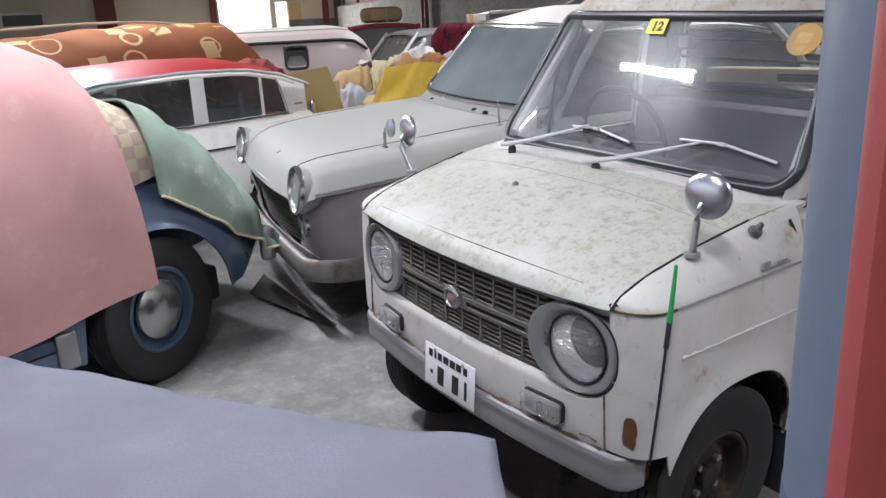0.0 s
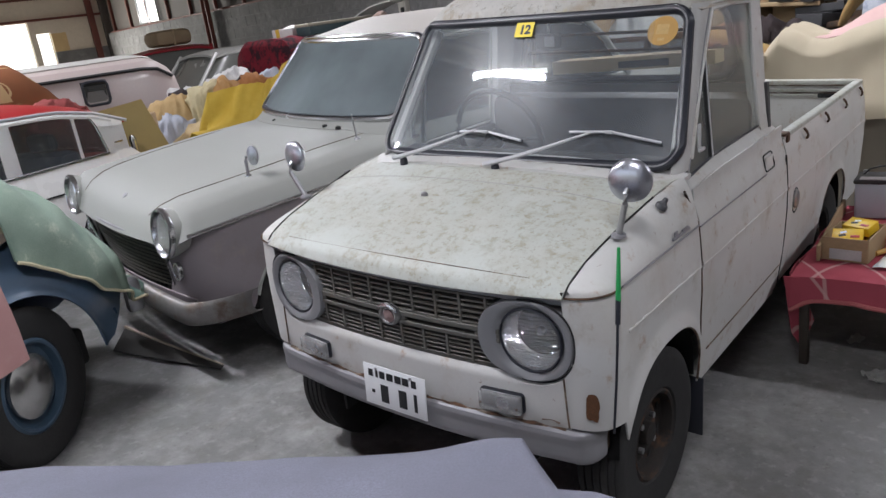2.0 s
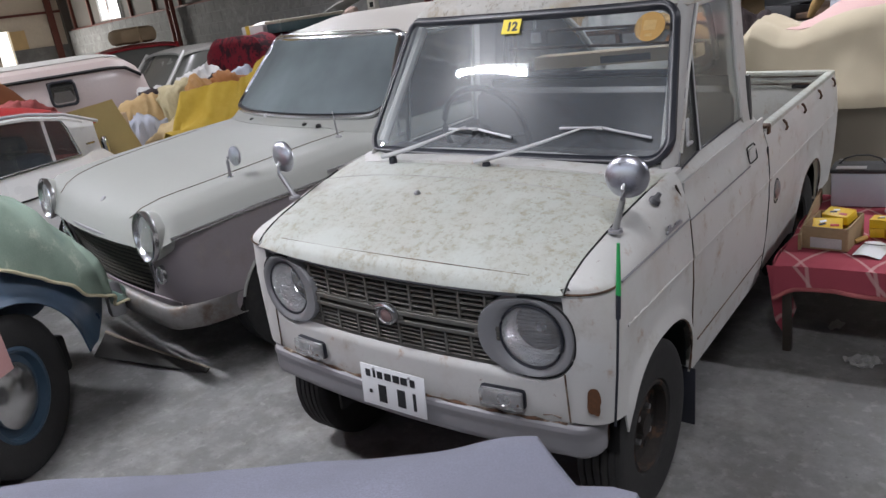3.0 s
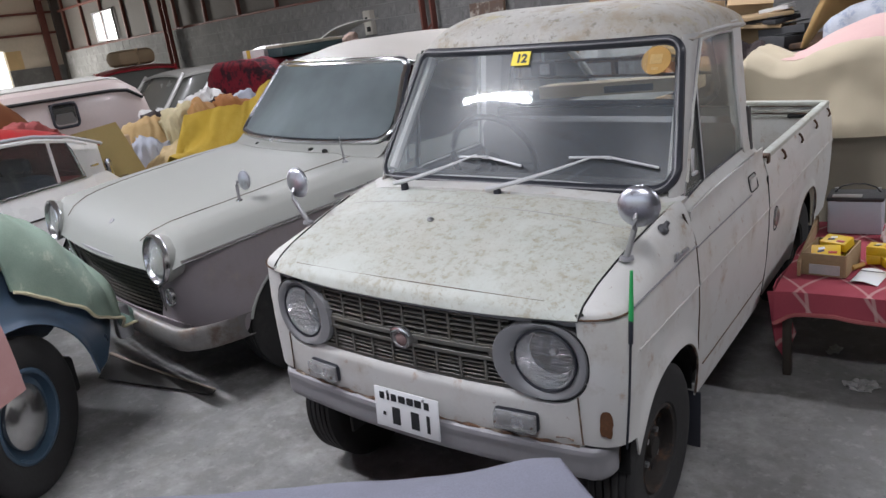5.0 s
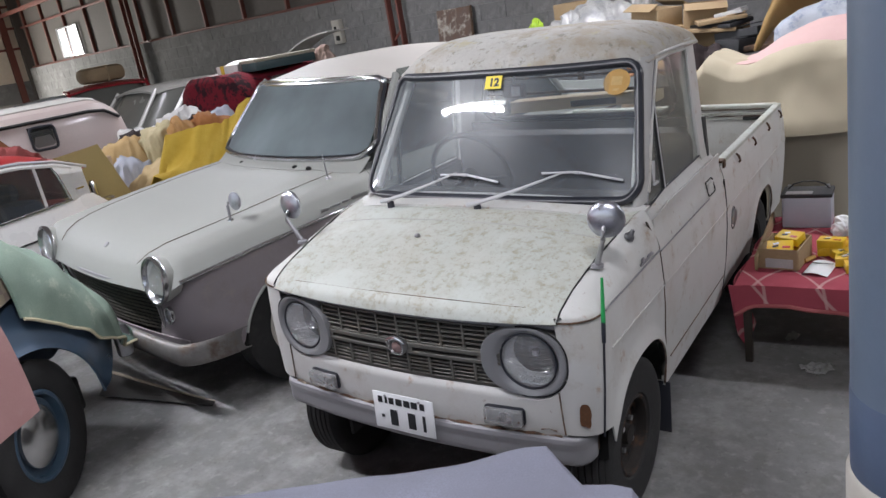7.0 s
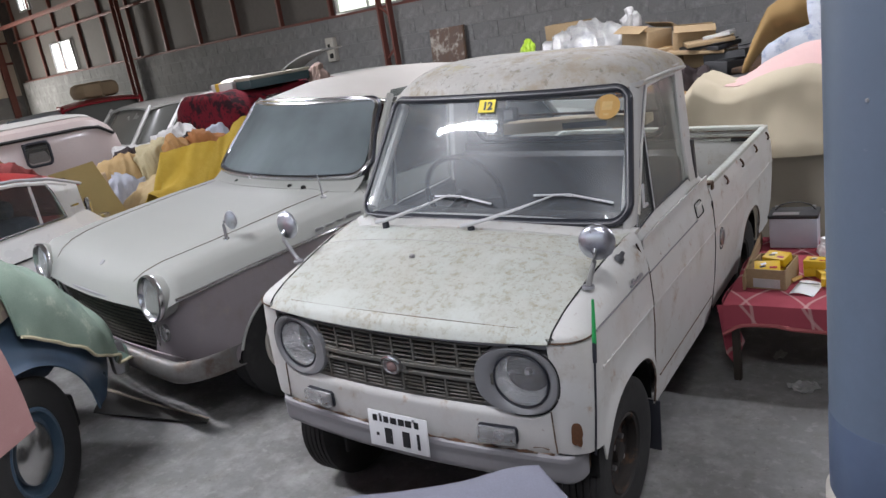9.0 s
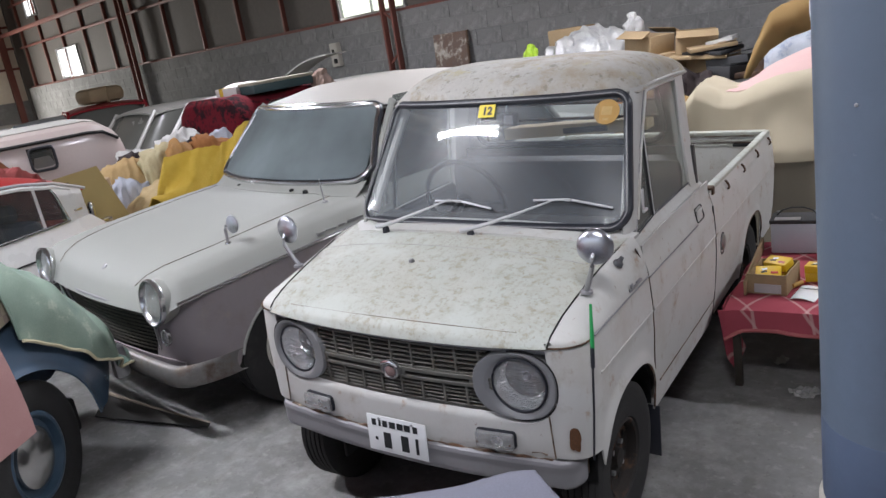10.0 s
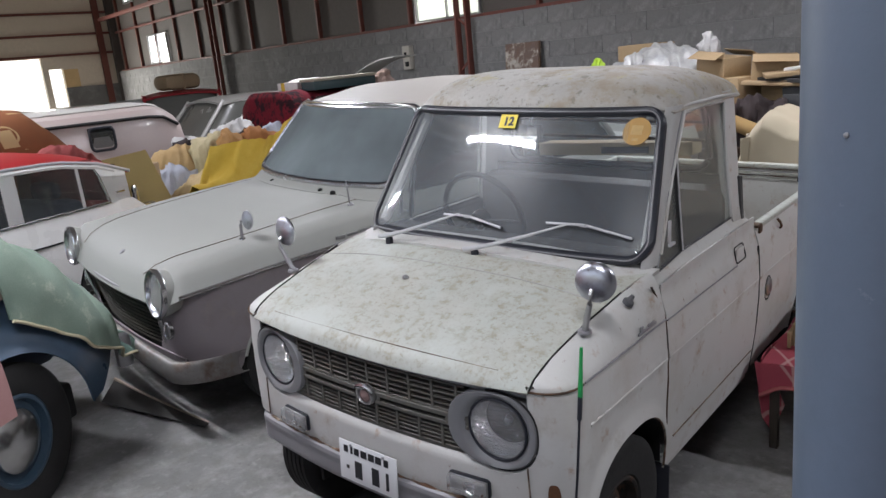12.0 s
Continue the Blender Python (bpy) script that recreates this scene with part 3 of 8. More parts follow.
def curved_bar(x0, x1, z0, z1, off, deep, n=16):
    """A bar across the front that follows its bow."""
    bm = bmesh.new()
    rows = []
    for k in range(n + 1):
        x = lerp(x0, x1, k / n)
        y = front_y(x) + off
        rows.append([bm.verts.new(p) for p in ((x, y + deep, z0), (x, y + 0.0015, z0), (x, y, z0 + 0.0015), (x, y, z1 - 0.0015), (x, y + 0.0015, z1), (x, y + deep, z1))])
    for a, b in zip(rows, rows[1:]):
        for i in range(6):
            bm.faces.new((a[i], a[(i + 1) % 6], b[(i + 1) % 6], b[i]))
    bm.faces.new(rows[0])
    bm.faces.new(rows[-1][::-1])
    return bm


# rows of slots above and below a middle bar
for z0, z1, n in ((0.668, GT, 6), (GB, 0.632, 6)):
    pitch = (z1 - z0) / (n - 0.55)
    for k in range(n):
        part("grille_slat", curved_bar(-GL, GL, z0 + k * pitch, z0 + k * pitch + pitch * 0.38, 0.008, 0.014), M_GRILLE, truck, "dirty silver grille slat")
for k in range(9):
    x = -0.296 + 0.074 * k
    for off, z0, z1 in ((0.0, 0.668, GT), (0.026, GB, 0.632)):
        if abs(x + off) < GL:
            part("grille_divider", curved_bar(x + off - 0.0035, x + off + 0.0035, z0, z1, 0.0055, 0.014, 1), M_GRILLE, truck)
part("grille_middle_bar", curved_bar(-0.33, 0.33, 0.655, 0.668, 0.001, 0.020, 24), M_GRILLE, truck)
part("grille_middle_bar", curved_bar(-0.33, 0.33, 0.632, 0.643, 0.001, 0.020, 24), M_GRILLE, truck)
for x0, x1 in ((-0.33, -0.262), (-0.047, 0.047), (0.262, 0.33)):
    part("grille_middle_bar", curved_bar(x0, x1, 0.643, 0.655, 0.002, 0.018, 6), M_GRILLE, truck)
part("grille_head", curved_bar(-0.505, 0.505, GT, 0.762, 0.010, 0.030, 28), M_BEZEL, truck, "dull grey strip under the bonnet's lip")
part("grille_foot", curved_bar(-0.36, 0.36, 0.552, GB, 0.012, 0.030, 24), M_GRILLE, truck)
# fold across the bonnet's front
part("bonnet_fold", tube(bmesh.new(), [bonnet(0.09 + 0.82 * k / 24, 0.143) + Vector((0, 0.0008, 0)) for k in range(25)], lambda t: 0.0011 - 0.0005 * math.sin(t * 7), 6), M_RUSTEDGE, truck)
bm = lathe(bmesh.new(), [(0.032, 0.0), (0.032, 0.012), (0.028, 0.018), (0.024, 0.018), (0.021, 0.012), (0.0, 0.012)], pose(0.001, 0.004, 0.655, 90, 0, 0) @ Matrix.Diagonal((1, 0.92, 1, 1)), 24)
M_BADGE = mat("badge_tarnished", (0.42, 0.42, 0.42), 0.36, 0.9, var=0.15, fine=160, bump=0.01)
emb = part("emblem", bm, M_BADGE, truck, "round tarnished chrome badge")
part("badge_centre", lathe(bmesh.new(), [(0.0, 0.006), (0.012, 0.004), (0.018, 0.0), (0.018, -0.003), (0.0, -0.003)], pose(0.001, -0.010, 0.652, 90, 0, 0), 18), mat("badge_dull", (0.20, 0.13, 0.12), 0.6), emb)
part("badge_wing", tube(bmesh.new(), [(0.001 + 0.036 * math.cos(radians(a)), -0.012, 0.658 + 0.027 * math.sin(radians(a))) for a in (25, 50, 75, 90, 105, 130, 155)], lambda t: 0.0035 + 0.004 * math.sin(t * math.pi), 8), M_CHROME, emb)


def bezel(side):
    """The grey surround of a headlight: a flush round plate that dips to a ring, and a tube that holds the lens."""
    bm = bmesh.new()
    n = 56

    def outer(a, s):
        ca, sa = math.cos(a), math.sin(a)
        e = 0.88
        return (0.110 if ca > 0 else 0.134) * s * math.copysign(abs(ca) ** e, ca), 0.102 * s * math.copysign(abs(sa) ** e, sa)
    rings = []
    for kind, s, d in (("o", 1.0, 0.030), ("o", 1.0, 0.001), ("o", 0.975, -0.005), ("r", 0.099, -0.006), ("r", 0.091, -0.002), ("r", 0.0835, 0.006), ("r", 0.0805, 0.010), ("r", 0.0800, 0.036)):
        row = []
        for k in range(n):
            a = k * math.tau / n
            dx, dz = outer(a, s) if kind == "o" else (s * math.cos(a), s * math.sin(a))
            row.append(bm.verts.new((side * (LAMP_X + dx), 0.027 + 0.125 * dx + d, LAMP_Z + dz)))
        rings.append(row)
    for a, b in zip(rings, rings[1:]):
        for k in range(n):
            bm.faces.new((a[k], a[(k + 1) % n], b[(k + 1) % n], b[k]))
    return bm


for sd in (1, -1):
    hl = part("headlight", bezel(sd), M_BEZEL, truck, "round headlight in a grey surround")
    part("bezel_gap", tube(bmesh.new(), [(sd * (LAMP_X + 0.112 * math.copysign(abs(math.cos(a)) ** 0.88, math.cos(a))), 0.028 + 0.125 * 0.112 * math.cos(a), LAMP_Z + 0.104 * math.copysign(abs(math.sin(a)) ** 0.88, math.sin(a))) for a in (radians(-100 + 200 * k / 32) for k in range(33))], 0.0026, 6), M_BLACK, hl)
    ax = pose(sd * LAMP_X, 0.040, LAMP_Z, 90, 0, sd * 4)
    part("reflector", lathe(bmesh.new(), [(0.079, 0.004), (0.074, -0.024), (0.064, -0.052), (0.048, -0.078), (0.028, -0.094), (0.0, -0.100)], ax, 40), M_BOWL, hl)
    part("bulb", lathe(bmesh.new(), [(0.012, -0.098), (0.012, -0.050), (0.008, -0.040), (0.0, -0.038)], ax, 14), M_STEEL, hl)
    part("lens", lathe(bmesh.new(), [(0.0795, 0.003), (0.072, 0.012), (0.052, 0.020), (0.028, 0.025), (0.0, 0.026)], ax, 40), M_LAMPGLASS, hl)
    bm = bmesh.new()
    for k in range(7):
        z = -0.068 + 0.0085 * k
        w = math.sqrt(max(0.074 ** 2 - z * z, 0)) * 0.86
        tube(bm, [ax @ Vector((x, z, 0.004 + 0.0225 * (1 - (x * x + z * z) / 0.0063))) for x in (-w, -w / 2, 0, w / 2, w)], 0.0012, 5)
    part("lens_ribs", bm, M_RIBGLASS, hl)
    part("lamp_rim", tube(bmesh.new(), [ax @ Vector((0.0800 * math.cos(a * math.tau / 40), 0.0800 * math.sin(a * math.tau / 40), 0.008)) for a in range(40)], 0.0035, 6, True), M_RUBBER, hl)
    im = pose(sd * 0.330, front_y(0.330) - 0.004, 0.483, 0, 0, sd * 6)
    ind = part("indicator", boxed((0, 0, 0), (0.122, 0.014, 0.054), im, 0.010), M_RUBBER, truck, "small clear indicator lamp in a dark rim")
    part("indicator_base", boxed((0, -0.0065, 0), (0.112, 0.004, 0.045), im, 0.002), M_STEEL, ind)
    part("indicator_bowl", lathe(bmesh.new(), [(0.019, 0.010), (0.014, 0.002), (0.0, -0.001)], im @ pose(0.008, -0.0088, 0, 90, 0, 0), 20), M_REFLECT, ind)
    part("indicator_lens", boxed((0, -0.016, 0), (0.116, 0.018, 0.049), im, 0.008), M_CLEARLENS, ind)
    for x in (-0.050, 0.050):
        part("lens_screw", rod(bmesh.new(), im @ Vector((x, -0.024, -0.004)), im @ Vector((x, -0.0265, -0.004)), 0.003, seg=8), M_RUST, ind)

# bumper: a pressed bar with a rolled upper edge that wraps round both corners


def bumper(u, v):
    s = 2 * u - 1
    a = abs(s)
    if a < 0.84:
        x = a / 0.84 * 0.50
        y, nx = front_y(x) - 0.014, 0.0
    else:
        t = (a - 0.84) / 0.16
        x, y = 0.50 + 0.066 * math.sin(t * math.pi / 2), 0.026 + 0.075 * (1 - math.cos(t * math.pi / 2))
        nx = t
    prof = ((0.030, 0.430), (0.012, 0.433), (0.003, 0.427), (0.000, 0.416), (0.002, 0.404), (0.0035, 0.394), (0.003, 0.380), (0.003, 0.362), (0.006, 0.350), (0.016, 0.341), (0.040, 0.338))
    k = v * (len(prof) - 1)
    i = min(int(k), len(prof) - 2)
    d, z = lerp(prof[i][0], prof[i + 1][0], k - i), lerp(prof[i][1], prof[i + 1][1], k - i)
    return Vector(((x - d * 0.9 * nx) * (1 if s > 0 else -1), y + d * (1 - 0.7 * nx), z))


part("bumper", sheet(bumper, 64, 30, 0.004), M_GREYP, truck, "grey painted bumper with rusty ends")
for sd in (1, -1):
    part("bumper_bracket", boxed((sd * 0.535, 0.105, 0.395), (0.050, 0.060, 0.075), None, 0.006), M_RUST, truck, "rusty bumper bracket")
for x in (0.17, -0.10):
    part("tow_hook", tube(bmesh.new(), [(x - 0.02, 0.10, 0.335), (x - 0.015, 0.06, 0.315), (x + 0.015, 0.06, 0.315), (x + 0.02, 0.10, 0.335)], 0.008, 8), M_RUST, truck)
# number plate: illegible bars on a white plate
pl = part("number_plate", boxed((0, 0, 0), (0.222, 0.0035, 0.122), pose(-0.005, -0.018, 0.432, -3, 0, 0), 0.0015), M_PLATE, truck, "white number plate with dark marks")
PM = pose(-0.005, -0.0205, 0.432, -3, 0, 0)
for x, w in ((-0.083, 0.016), (-0.061, 0.008), (-0.041, 0.018), (-0.013, 0.022), (0.016, 0.022), (0.043, 0.022), (0.072, 0.016)):
    part("plate_mark", boxed((x, 0, 0.037), (w, 0.0015, 0.021), PM, 0), M_INK, pl)
for x, w, h in ((-0.078, 0.010, 0.010), (-0.036, 0.027, 0.052), (0.030, 0.027, 0.052), (0.075, 0.010, 0.052)):
    part("plate_mark", boxed((x, 0, -0.018), (w, 0.0015, h), PM, 0), M_INK, pl)
for x in (-0.062, 0.062):
    part("plate_bolt", rod(bmesh.new(), PM @ Vector((x, 0.002, 0.052)), PM @ Vector((x, -0.003, 0.052)), 0.004, seg=10), M_STEEL, pl)

# cab: pillars, windscreen, roof, rear panel


def screen_pt(x, z):
    """A point of the bowed windscreen."""
    t = (z - 0.945) / (1.322 - 0.945)
    return Vector((x, lerp(0.546, 0.770, t) + lerp(0.072, 0.112, t) * (abs(x) / 0.52) ** 3.0, z))


outline = [screen_pt(x, 0.945 - 0.010 * (x / 0.52) ** 2 * (1 - z / 0.39) + z) for x, z in dense(rounded_rect(0.526, 0.478, 0.384, 0.050, 7))]
seal = part("windscreen_seal", tube(bmesh.new(), outline, lambda t: lerp(0.006, 0.0150, min(max((outline[round(t * (len(outline) - 1))].x + 0.475) / 0.05, 0), 1)), 8, True), M_RUBBER, truck, "black rubber windscreen seal")
# thin grey line that paints the highlight along the black rubber
part("seal_trim", tube(bmesh.new(), [p + Vector((0, -0.014, 0.004)) for p in outline], 0.0025, 6, True), M_GREYP, seal)


def pane(u, v):
    z = lerp(0.934, 1.325, v)
    w = lerp(0.520, 0.474, v)
    return screen_pt((2 * u - 1) * w, z)


for sd in (1, -1):
    part("inner_pillar", tube(bmesh.new(), [Vector((sd * (lerp(0.526, 0.478, (z - 0.945) / 0.38) - (0.010 if sd > 0 else 0.030)), screen_pt(0.50, z).y + 0.030, z)) for z in (0.95, 1.03, 1.12, 1.21, 1.30)], 0.017, 8), M_PILLARW, truck, "pale inner windscreen pillar")
ws = part("windscreen", sheet(pane, 20, 12, 0.004), M_WSGLASS, truck, "dusty windscreen reflecting a tube lamp")
ws.visible_shadow = False
# scuttle below the glass and frame beside it


def scuttle(u, v):
    x = (2 * u - 1) * 0.555
    a = screen_pt(x * 0.98, 0.912)
    b = Vector((x * 0.950, 0.3715, bonnet_z(min(abs(x * 0.95), 0.53), 0.370) - 0.003))
    return b.lerp(a, v) + Vector((0, 0, lerp(0.022, 0.006, (abs(x) / 0.555) ** 2) * math.sin(v * math.pi)))


part("scuttle", sheet(scuttle, 24, 12, 0.006), M_HOOD, truck)
part("bonnet_rear_gap", tube(bmesh.new(), [bonnet(0.01 + 0.98 * k / 32, 1.0) + Vector((0, 0.002, 0.0004)) for k in range(33)], 0.0012, 6), M_PILLARW, truck)


def roof(u, v):
    """The cab roof: a full crown that rolls down to the gutters and, as a brow, to the windscreen."""
    x, y = 2 * u - 1, v ** 1.4
    yy = lerp(screen_pt(abs(x) * 0.486, 1.340).y + 0.006, 1.420, y)
    hw = lerp(0.498, 0.510, y)
    fx = (1 - abs(x) ** 5) ** 0.55
    front = (1 - (1 - min(y / 0.42, 1)) ** 2.4) ** 0.58
    rear = 1 - 0.34 * max(0, (y - 0.45) / 0.55) ** 2.6
    return Vector((x * hw, yy, 1.341 - 0.020 * abs(x) ** 6 + 0.106 * fx * front * rear))


def side_x(z):
    """The greenhouse side's half width at a height."""
    return lerp(0.540, 0.495, (z - 0.92) / 0.41)


def side_y(z):
    """The front edge of the door's window at a height."""
    return curve_at(((0.87, 0.637), (0.945, 0.690), (1.025, 0.740), (1.107, 0.788), (1.19, 0.842), (1.255, 0.884), (1.315, 0.932), (1.345, 0.955)), z)


part("roof", sheet(roof, 48, 40, 0.012), M_ROOFP, truck, "cab roof covered with brown dust and lichen")
for sd in (1, -1):
    # A pillar: a swept flat bar
    def apil(u, v, sd=sd):
        z = lerp(0.915, 1.338, u)
        t = (z - 0.935) / 0.40
        a = screen_pt(lerp(0.518, 0.472, max(t, 0)), z) + Vector((0, 0.004, 0))
        b = Vector((side_x(z), side_y(z), z))
        p = a.lerp(b, v)
        return Vector((sd * (p.x + 0.008 * math.sin(v * math.pi)), p.y - 0.010 * math.sin(v * math.pi), p.z))
    part("windscreen_pillar", sheet(apil, 10, 8, 0.012), M_PILLARW, truck)
    # B pillar and rear corner
    def bpil(u, v, sd=sd):
        z = lerp(0.895, 1.345, u)
        x = lerp(0.548, 0.497, u)
        y0, y1 = lerp(1.290, 1.280, u), lerp(1.385, 1.405, u) + 0.05 * max(0, 1 - u / 0.12) ** 2
        pts = ((x - 0.035, y0), (x, y0), (x + 0.001, (y0 + y1) / 2), (x - 0.004, y1 - 0.006), (x - 0.02, y1), (x - 0.05, y1), (x - 0.035, y0))
        k = v * 6
        i = min(int(k), 5)
        return Vector((sd * lerp(pts[i][0], pts[i + 1][0], k - i), lerp(pts[i][1], pts[i + 1][1], k - i), z))
    bm = bmesh.new()
    grid(bm, bpil, 8, 6)
    bmesh.ops.remove_doubles(bm, verts=bm.verts[:], dist=1e-5)
    part("rear_pillar", bm, M_WHITE, truck)
    # roof gutter
    part("roof_gutter", tube(bmesh.new(), [(sd * 0.490, 0.945, 1.330), (sd * 0.500, 1.02, 1.334), (sd * 0.506, 1.22, 1.334), (sd * 0.502, 1.400, 1.326)], lambda t: 0.003 + 0.003 * min(t * 4, 1), 6), M_WHITE, truck)
    d = doors[0 if sd > 0 else 1]
    xs = lambda z: sd * side_x(z)
    ys = lambda z: side_y(z) + 0.006
    part("pillar_gap", tube(bmesh.new(), [(xs(z), ys(z) - 0.004, z) for z in (0.905, 0.95, 1.0, 1.084, 1.14, 1.20, 1.26, 1.318)], 0.0028, 6), M_GREYP, truck)
    part("sill_seam", tube(bmesh.new(), [(sd * (plan(y - 0.125)[0] + tuck(0.385) + 0.001), y, 0.385 + 0.01 * (y - 0.66)) for y in (0.67, 0.85, 1.05, 1.398)], 0.0026, 6), M_RUSTEDGE, truck)
    part("vent_catch", box(boxed((sd * 0.530, 0.775, 0.985), (0.006, 0.018, 0.070), None, 0.003), (sd * 0.533, 0.785, 0.945), (0.010, 0.040, 0.010), None, 0.003), M_WIPER, d)
    part("shoulder", sheet(lambda u, v, sd=sd: Vector((sd * lerp(plan(0.5)[0] + tuck(0.86), side_x(0.925) - 0.004, v ** 0.8), lerp(0.606, 1.404, u), lerp(0.868, lerp(0.885, 0.912, min(u * 3, 1)), v))), 12, 4, 0.006), M_WHITE, d)
    part("window_frame", tube(bmesh.new(), [(xs(0.94), ys(0.94), 0.94), (xs(1.14), ys(1.14), 1.14), (xs(1.315), ys(1.315) + 0.01, 1.315), (xs(1.320), 1.12, 1.320), (xs(1.312), 1.282, 1.312), (xs(1.1), 1.280, 1.1), (xs(0.91), 1.288, 0.91)], 0.0070, 6), M_WHITE, d)
    part("vent_post", tube(bmesh.new(), [(xs(0.912), 0.846, 0.912), (xs(1.07), 0.852, 1.07), (xs(1.196), 0.862, 1.196)], 0.0055, 6), M_WIPER, d)
    part("vent_rubber", tube(bmesh.new(), [(xs(0.914), 0.834, 0.914), (xs(1.07), 0.840, 1.07), (xs(1.19), 0.850, 1.19)], 0.0055, 6), M_BLACK, d)
    part("weather_strip", tube(bmesh.new(), [(xs(0.895), 0.66, 0.893), (xs(0.91), 0.85, 0.912), (xs(0.912), 1.28, 0.916)], 0.0032, 6), M_RUBBER, d)
    def dglass(u, v):
        z = lerp(0.900, 1.318, v)
        y = lerp(ys(z), 1.282, u)
        return Vector((xs(z) * 0.992, y, z))
    g = part("door_window", sheet(dglass, 2, 8, 0.003), M_DOORGLASS, d)
    g.visible_shadow = False
    # handle: a recessed pull
    hd = part("door_handle", boxed((sd * 0.5955, 1.215, 0.812), (0.008, 0.074, 0.040), None, 0.003), M_WHITE, d)
    part("handle_recess", tube(bmesh.new(), [(sd * (0.6035 - 0.25 * z), 1.215 + y, 0.788 + z) for y, z in rounded_rect(0.047, 0.045, 0.052, 0.012, 4)], 0.0022, 6, True), M_BLACK, hd)

# cab rear: lower panel and window


def rear_panel(u, v):
    z = lerp(0.60, 1.045, v)
    return Vector(((2 * u - 1) * lerp(0.575, 0.540, v), 1.385, z))


part("cab_back_panel", sheet(rear_panel, 6, 4, 0.02), M_INTERIOR, truck)
back = [Vector((x, 1.385, 1.06 + z)) for x, z in rounded_rect(0.425, 0.40, 0.245, 0.06)]
bm = bmesh.new()
inner = [bm.verts.new(p) for p in back]
outer = []
for p in back:
    hu, hv = p.x / 0.42, (p.z - 1.1775) / 0.1175
    far = max(abs(hu), abs(hv))
    hu, hv = hu / far, (hv / far + 1) / 2
    outer.append(bm.verts.new((hu * lerp(0.522, 0.462, hv), 1.385, lerp(1.04, 1.335, hv))))
for k in range(len(inner)):
    j = (k + 1) % len(inner)
    bm.faces.new((inner[k], inner[j], outer[j], outer[k]))
bmesh.ops.solidify(bm, geom=bm.faces[:], thickness=0.02)
part("cab_back_frame", bm, M_WHITE, truck)
part("back_window_seal", tube(bmesh.new(), back, 0.012, 8, True), M_RUBBER, truck)
for z in (1.16, 1.225):
    part("window_guard_bar", rod(bmesh.new(), (-0.44, 1.415, z), (0.44, 1.415, z), 0.006), M_RUST, truck)
# long tan carton of the bed, set up against the window guard
gp = part("guard_plank", boxed((0.06, 1.480, 1.108), (0.66, 0.095, 0.050), pose(0, 0, 0, 0, -2.5, 0), 0.003), mat("carton_pale_tan", (0.55, 0.43, 0.27), 0.75, var=0.12, vscale=8, fine=60, bump=0.02), truck, "long pale tan carton with a dark label behind the rear window")
part("dark_label", boxed((0.12, 1.4315, 1.104), (0.20, 0.002, 0.026), pose(0, 0, 0, 0, -2.5, 0), 0.0), M_BLACK, gp)
for x in (-0.40, 0.40):
    part("guard_post", rod(bmesh.new(), (x, 1.428, 0.85), (x, 1.428, 1.26), 0.008), M_RUST, truck)
# cab inside: bench, dashboard, steering wheel, mirror
part("seat_base", boxed((0, 1.08, 0.60), (1.05, 0.44, 0.16), None, 0.05), M_INTERIOR, truck)
part("seat_back", boxed((0, 1.315, 0.80), (1.05, 0.11, 0.44), None, 0.05), M_INTERIOR, truck, "dark vinyl bench back")
part("dashboard", boxed((0, 0.690, 0.875), (1.04, 0.16, 0.11), None, 0.03), M_INTERIOR, truck)
part("cab_floor", boxed((0, 1.00, 0.42), (1.10, 0.78, 0.04), None, 0.01), M_INTERIOR, truck)
part("firewall", boxed((0, 0.60, 0.66), (1.06, 0.03, 0.46), None, 0.01), M_INTERIOR, truck)
sw = pose(-0.212, 0.865, 0.938, -76, 0, 0)
wh = part("steering_wheel", tube(bmesh.new(), [sw @ Vector((0.170 * math.cos(k * math.tau / 40), 0.170 * math.sin(k * math.tau / 40), 0)) for k in range(40)], 0.011, 8, True), M_WHEELBLK, truck, "thin black steering wheel")
bm = bmesh.new()
rod(bm, sw @ Vector((-0.165, 0, 0)), sw @ Vector((0, 0.0, -0.03)), 0.008)
rod(bm, sw @ Vector((0.165, 0, 0)), sw @ Vector((0, 0.0, -0.03)), 0.008)
rod(bm, sw @ Vector((0, 0, -0.02)), sw @ Vector((0, 0.0, -0.40)), 0.018)
rod(bm, sw @ Vector((0, 0, -0.04)), sw @ Vector((0, 0, 0.0)), 0.035)
part("steering_column", bm, M_WHEELBLK, truck)
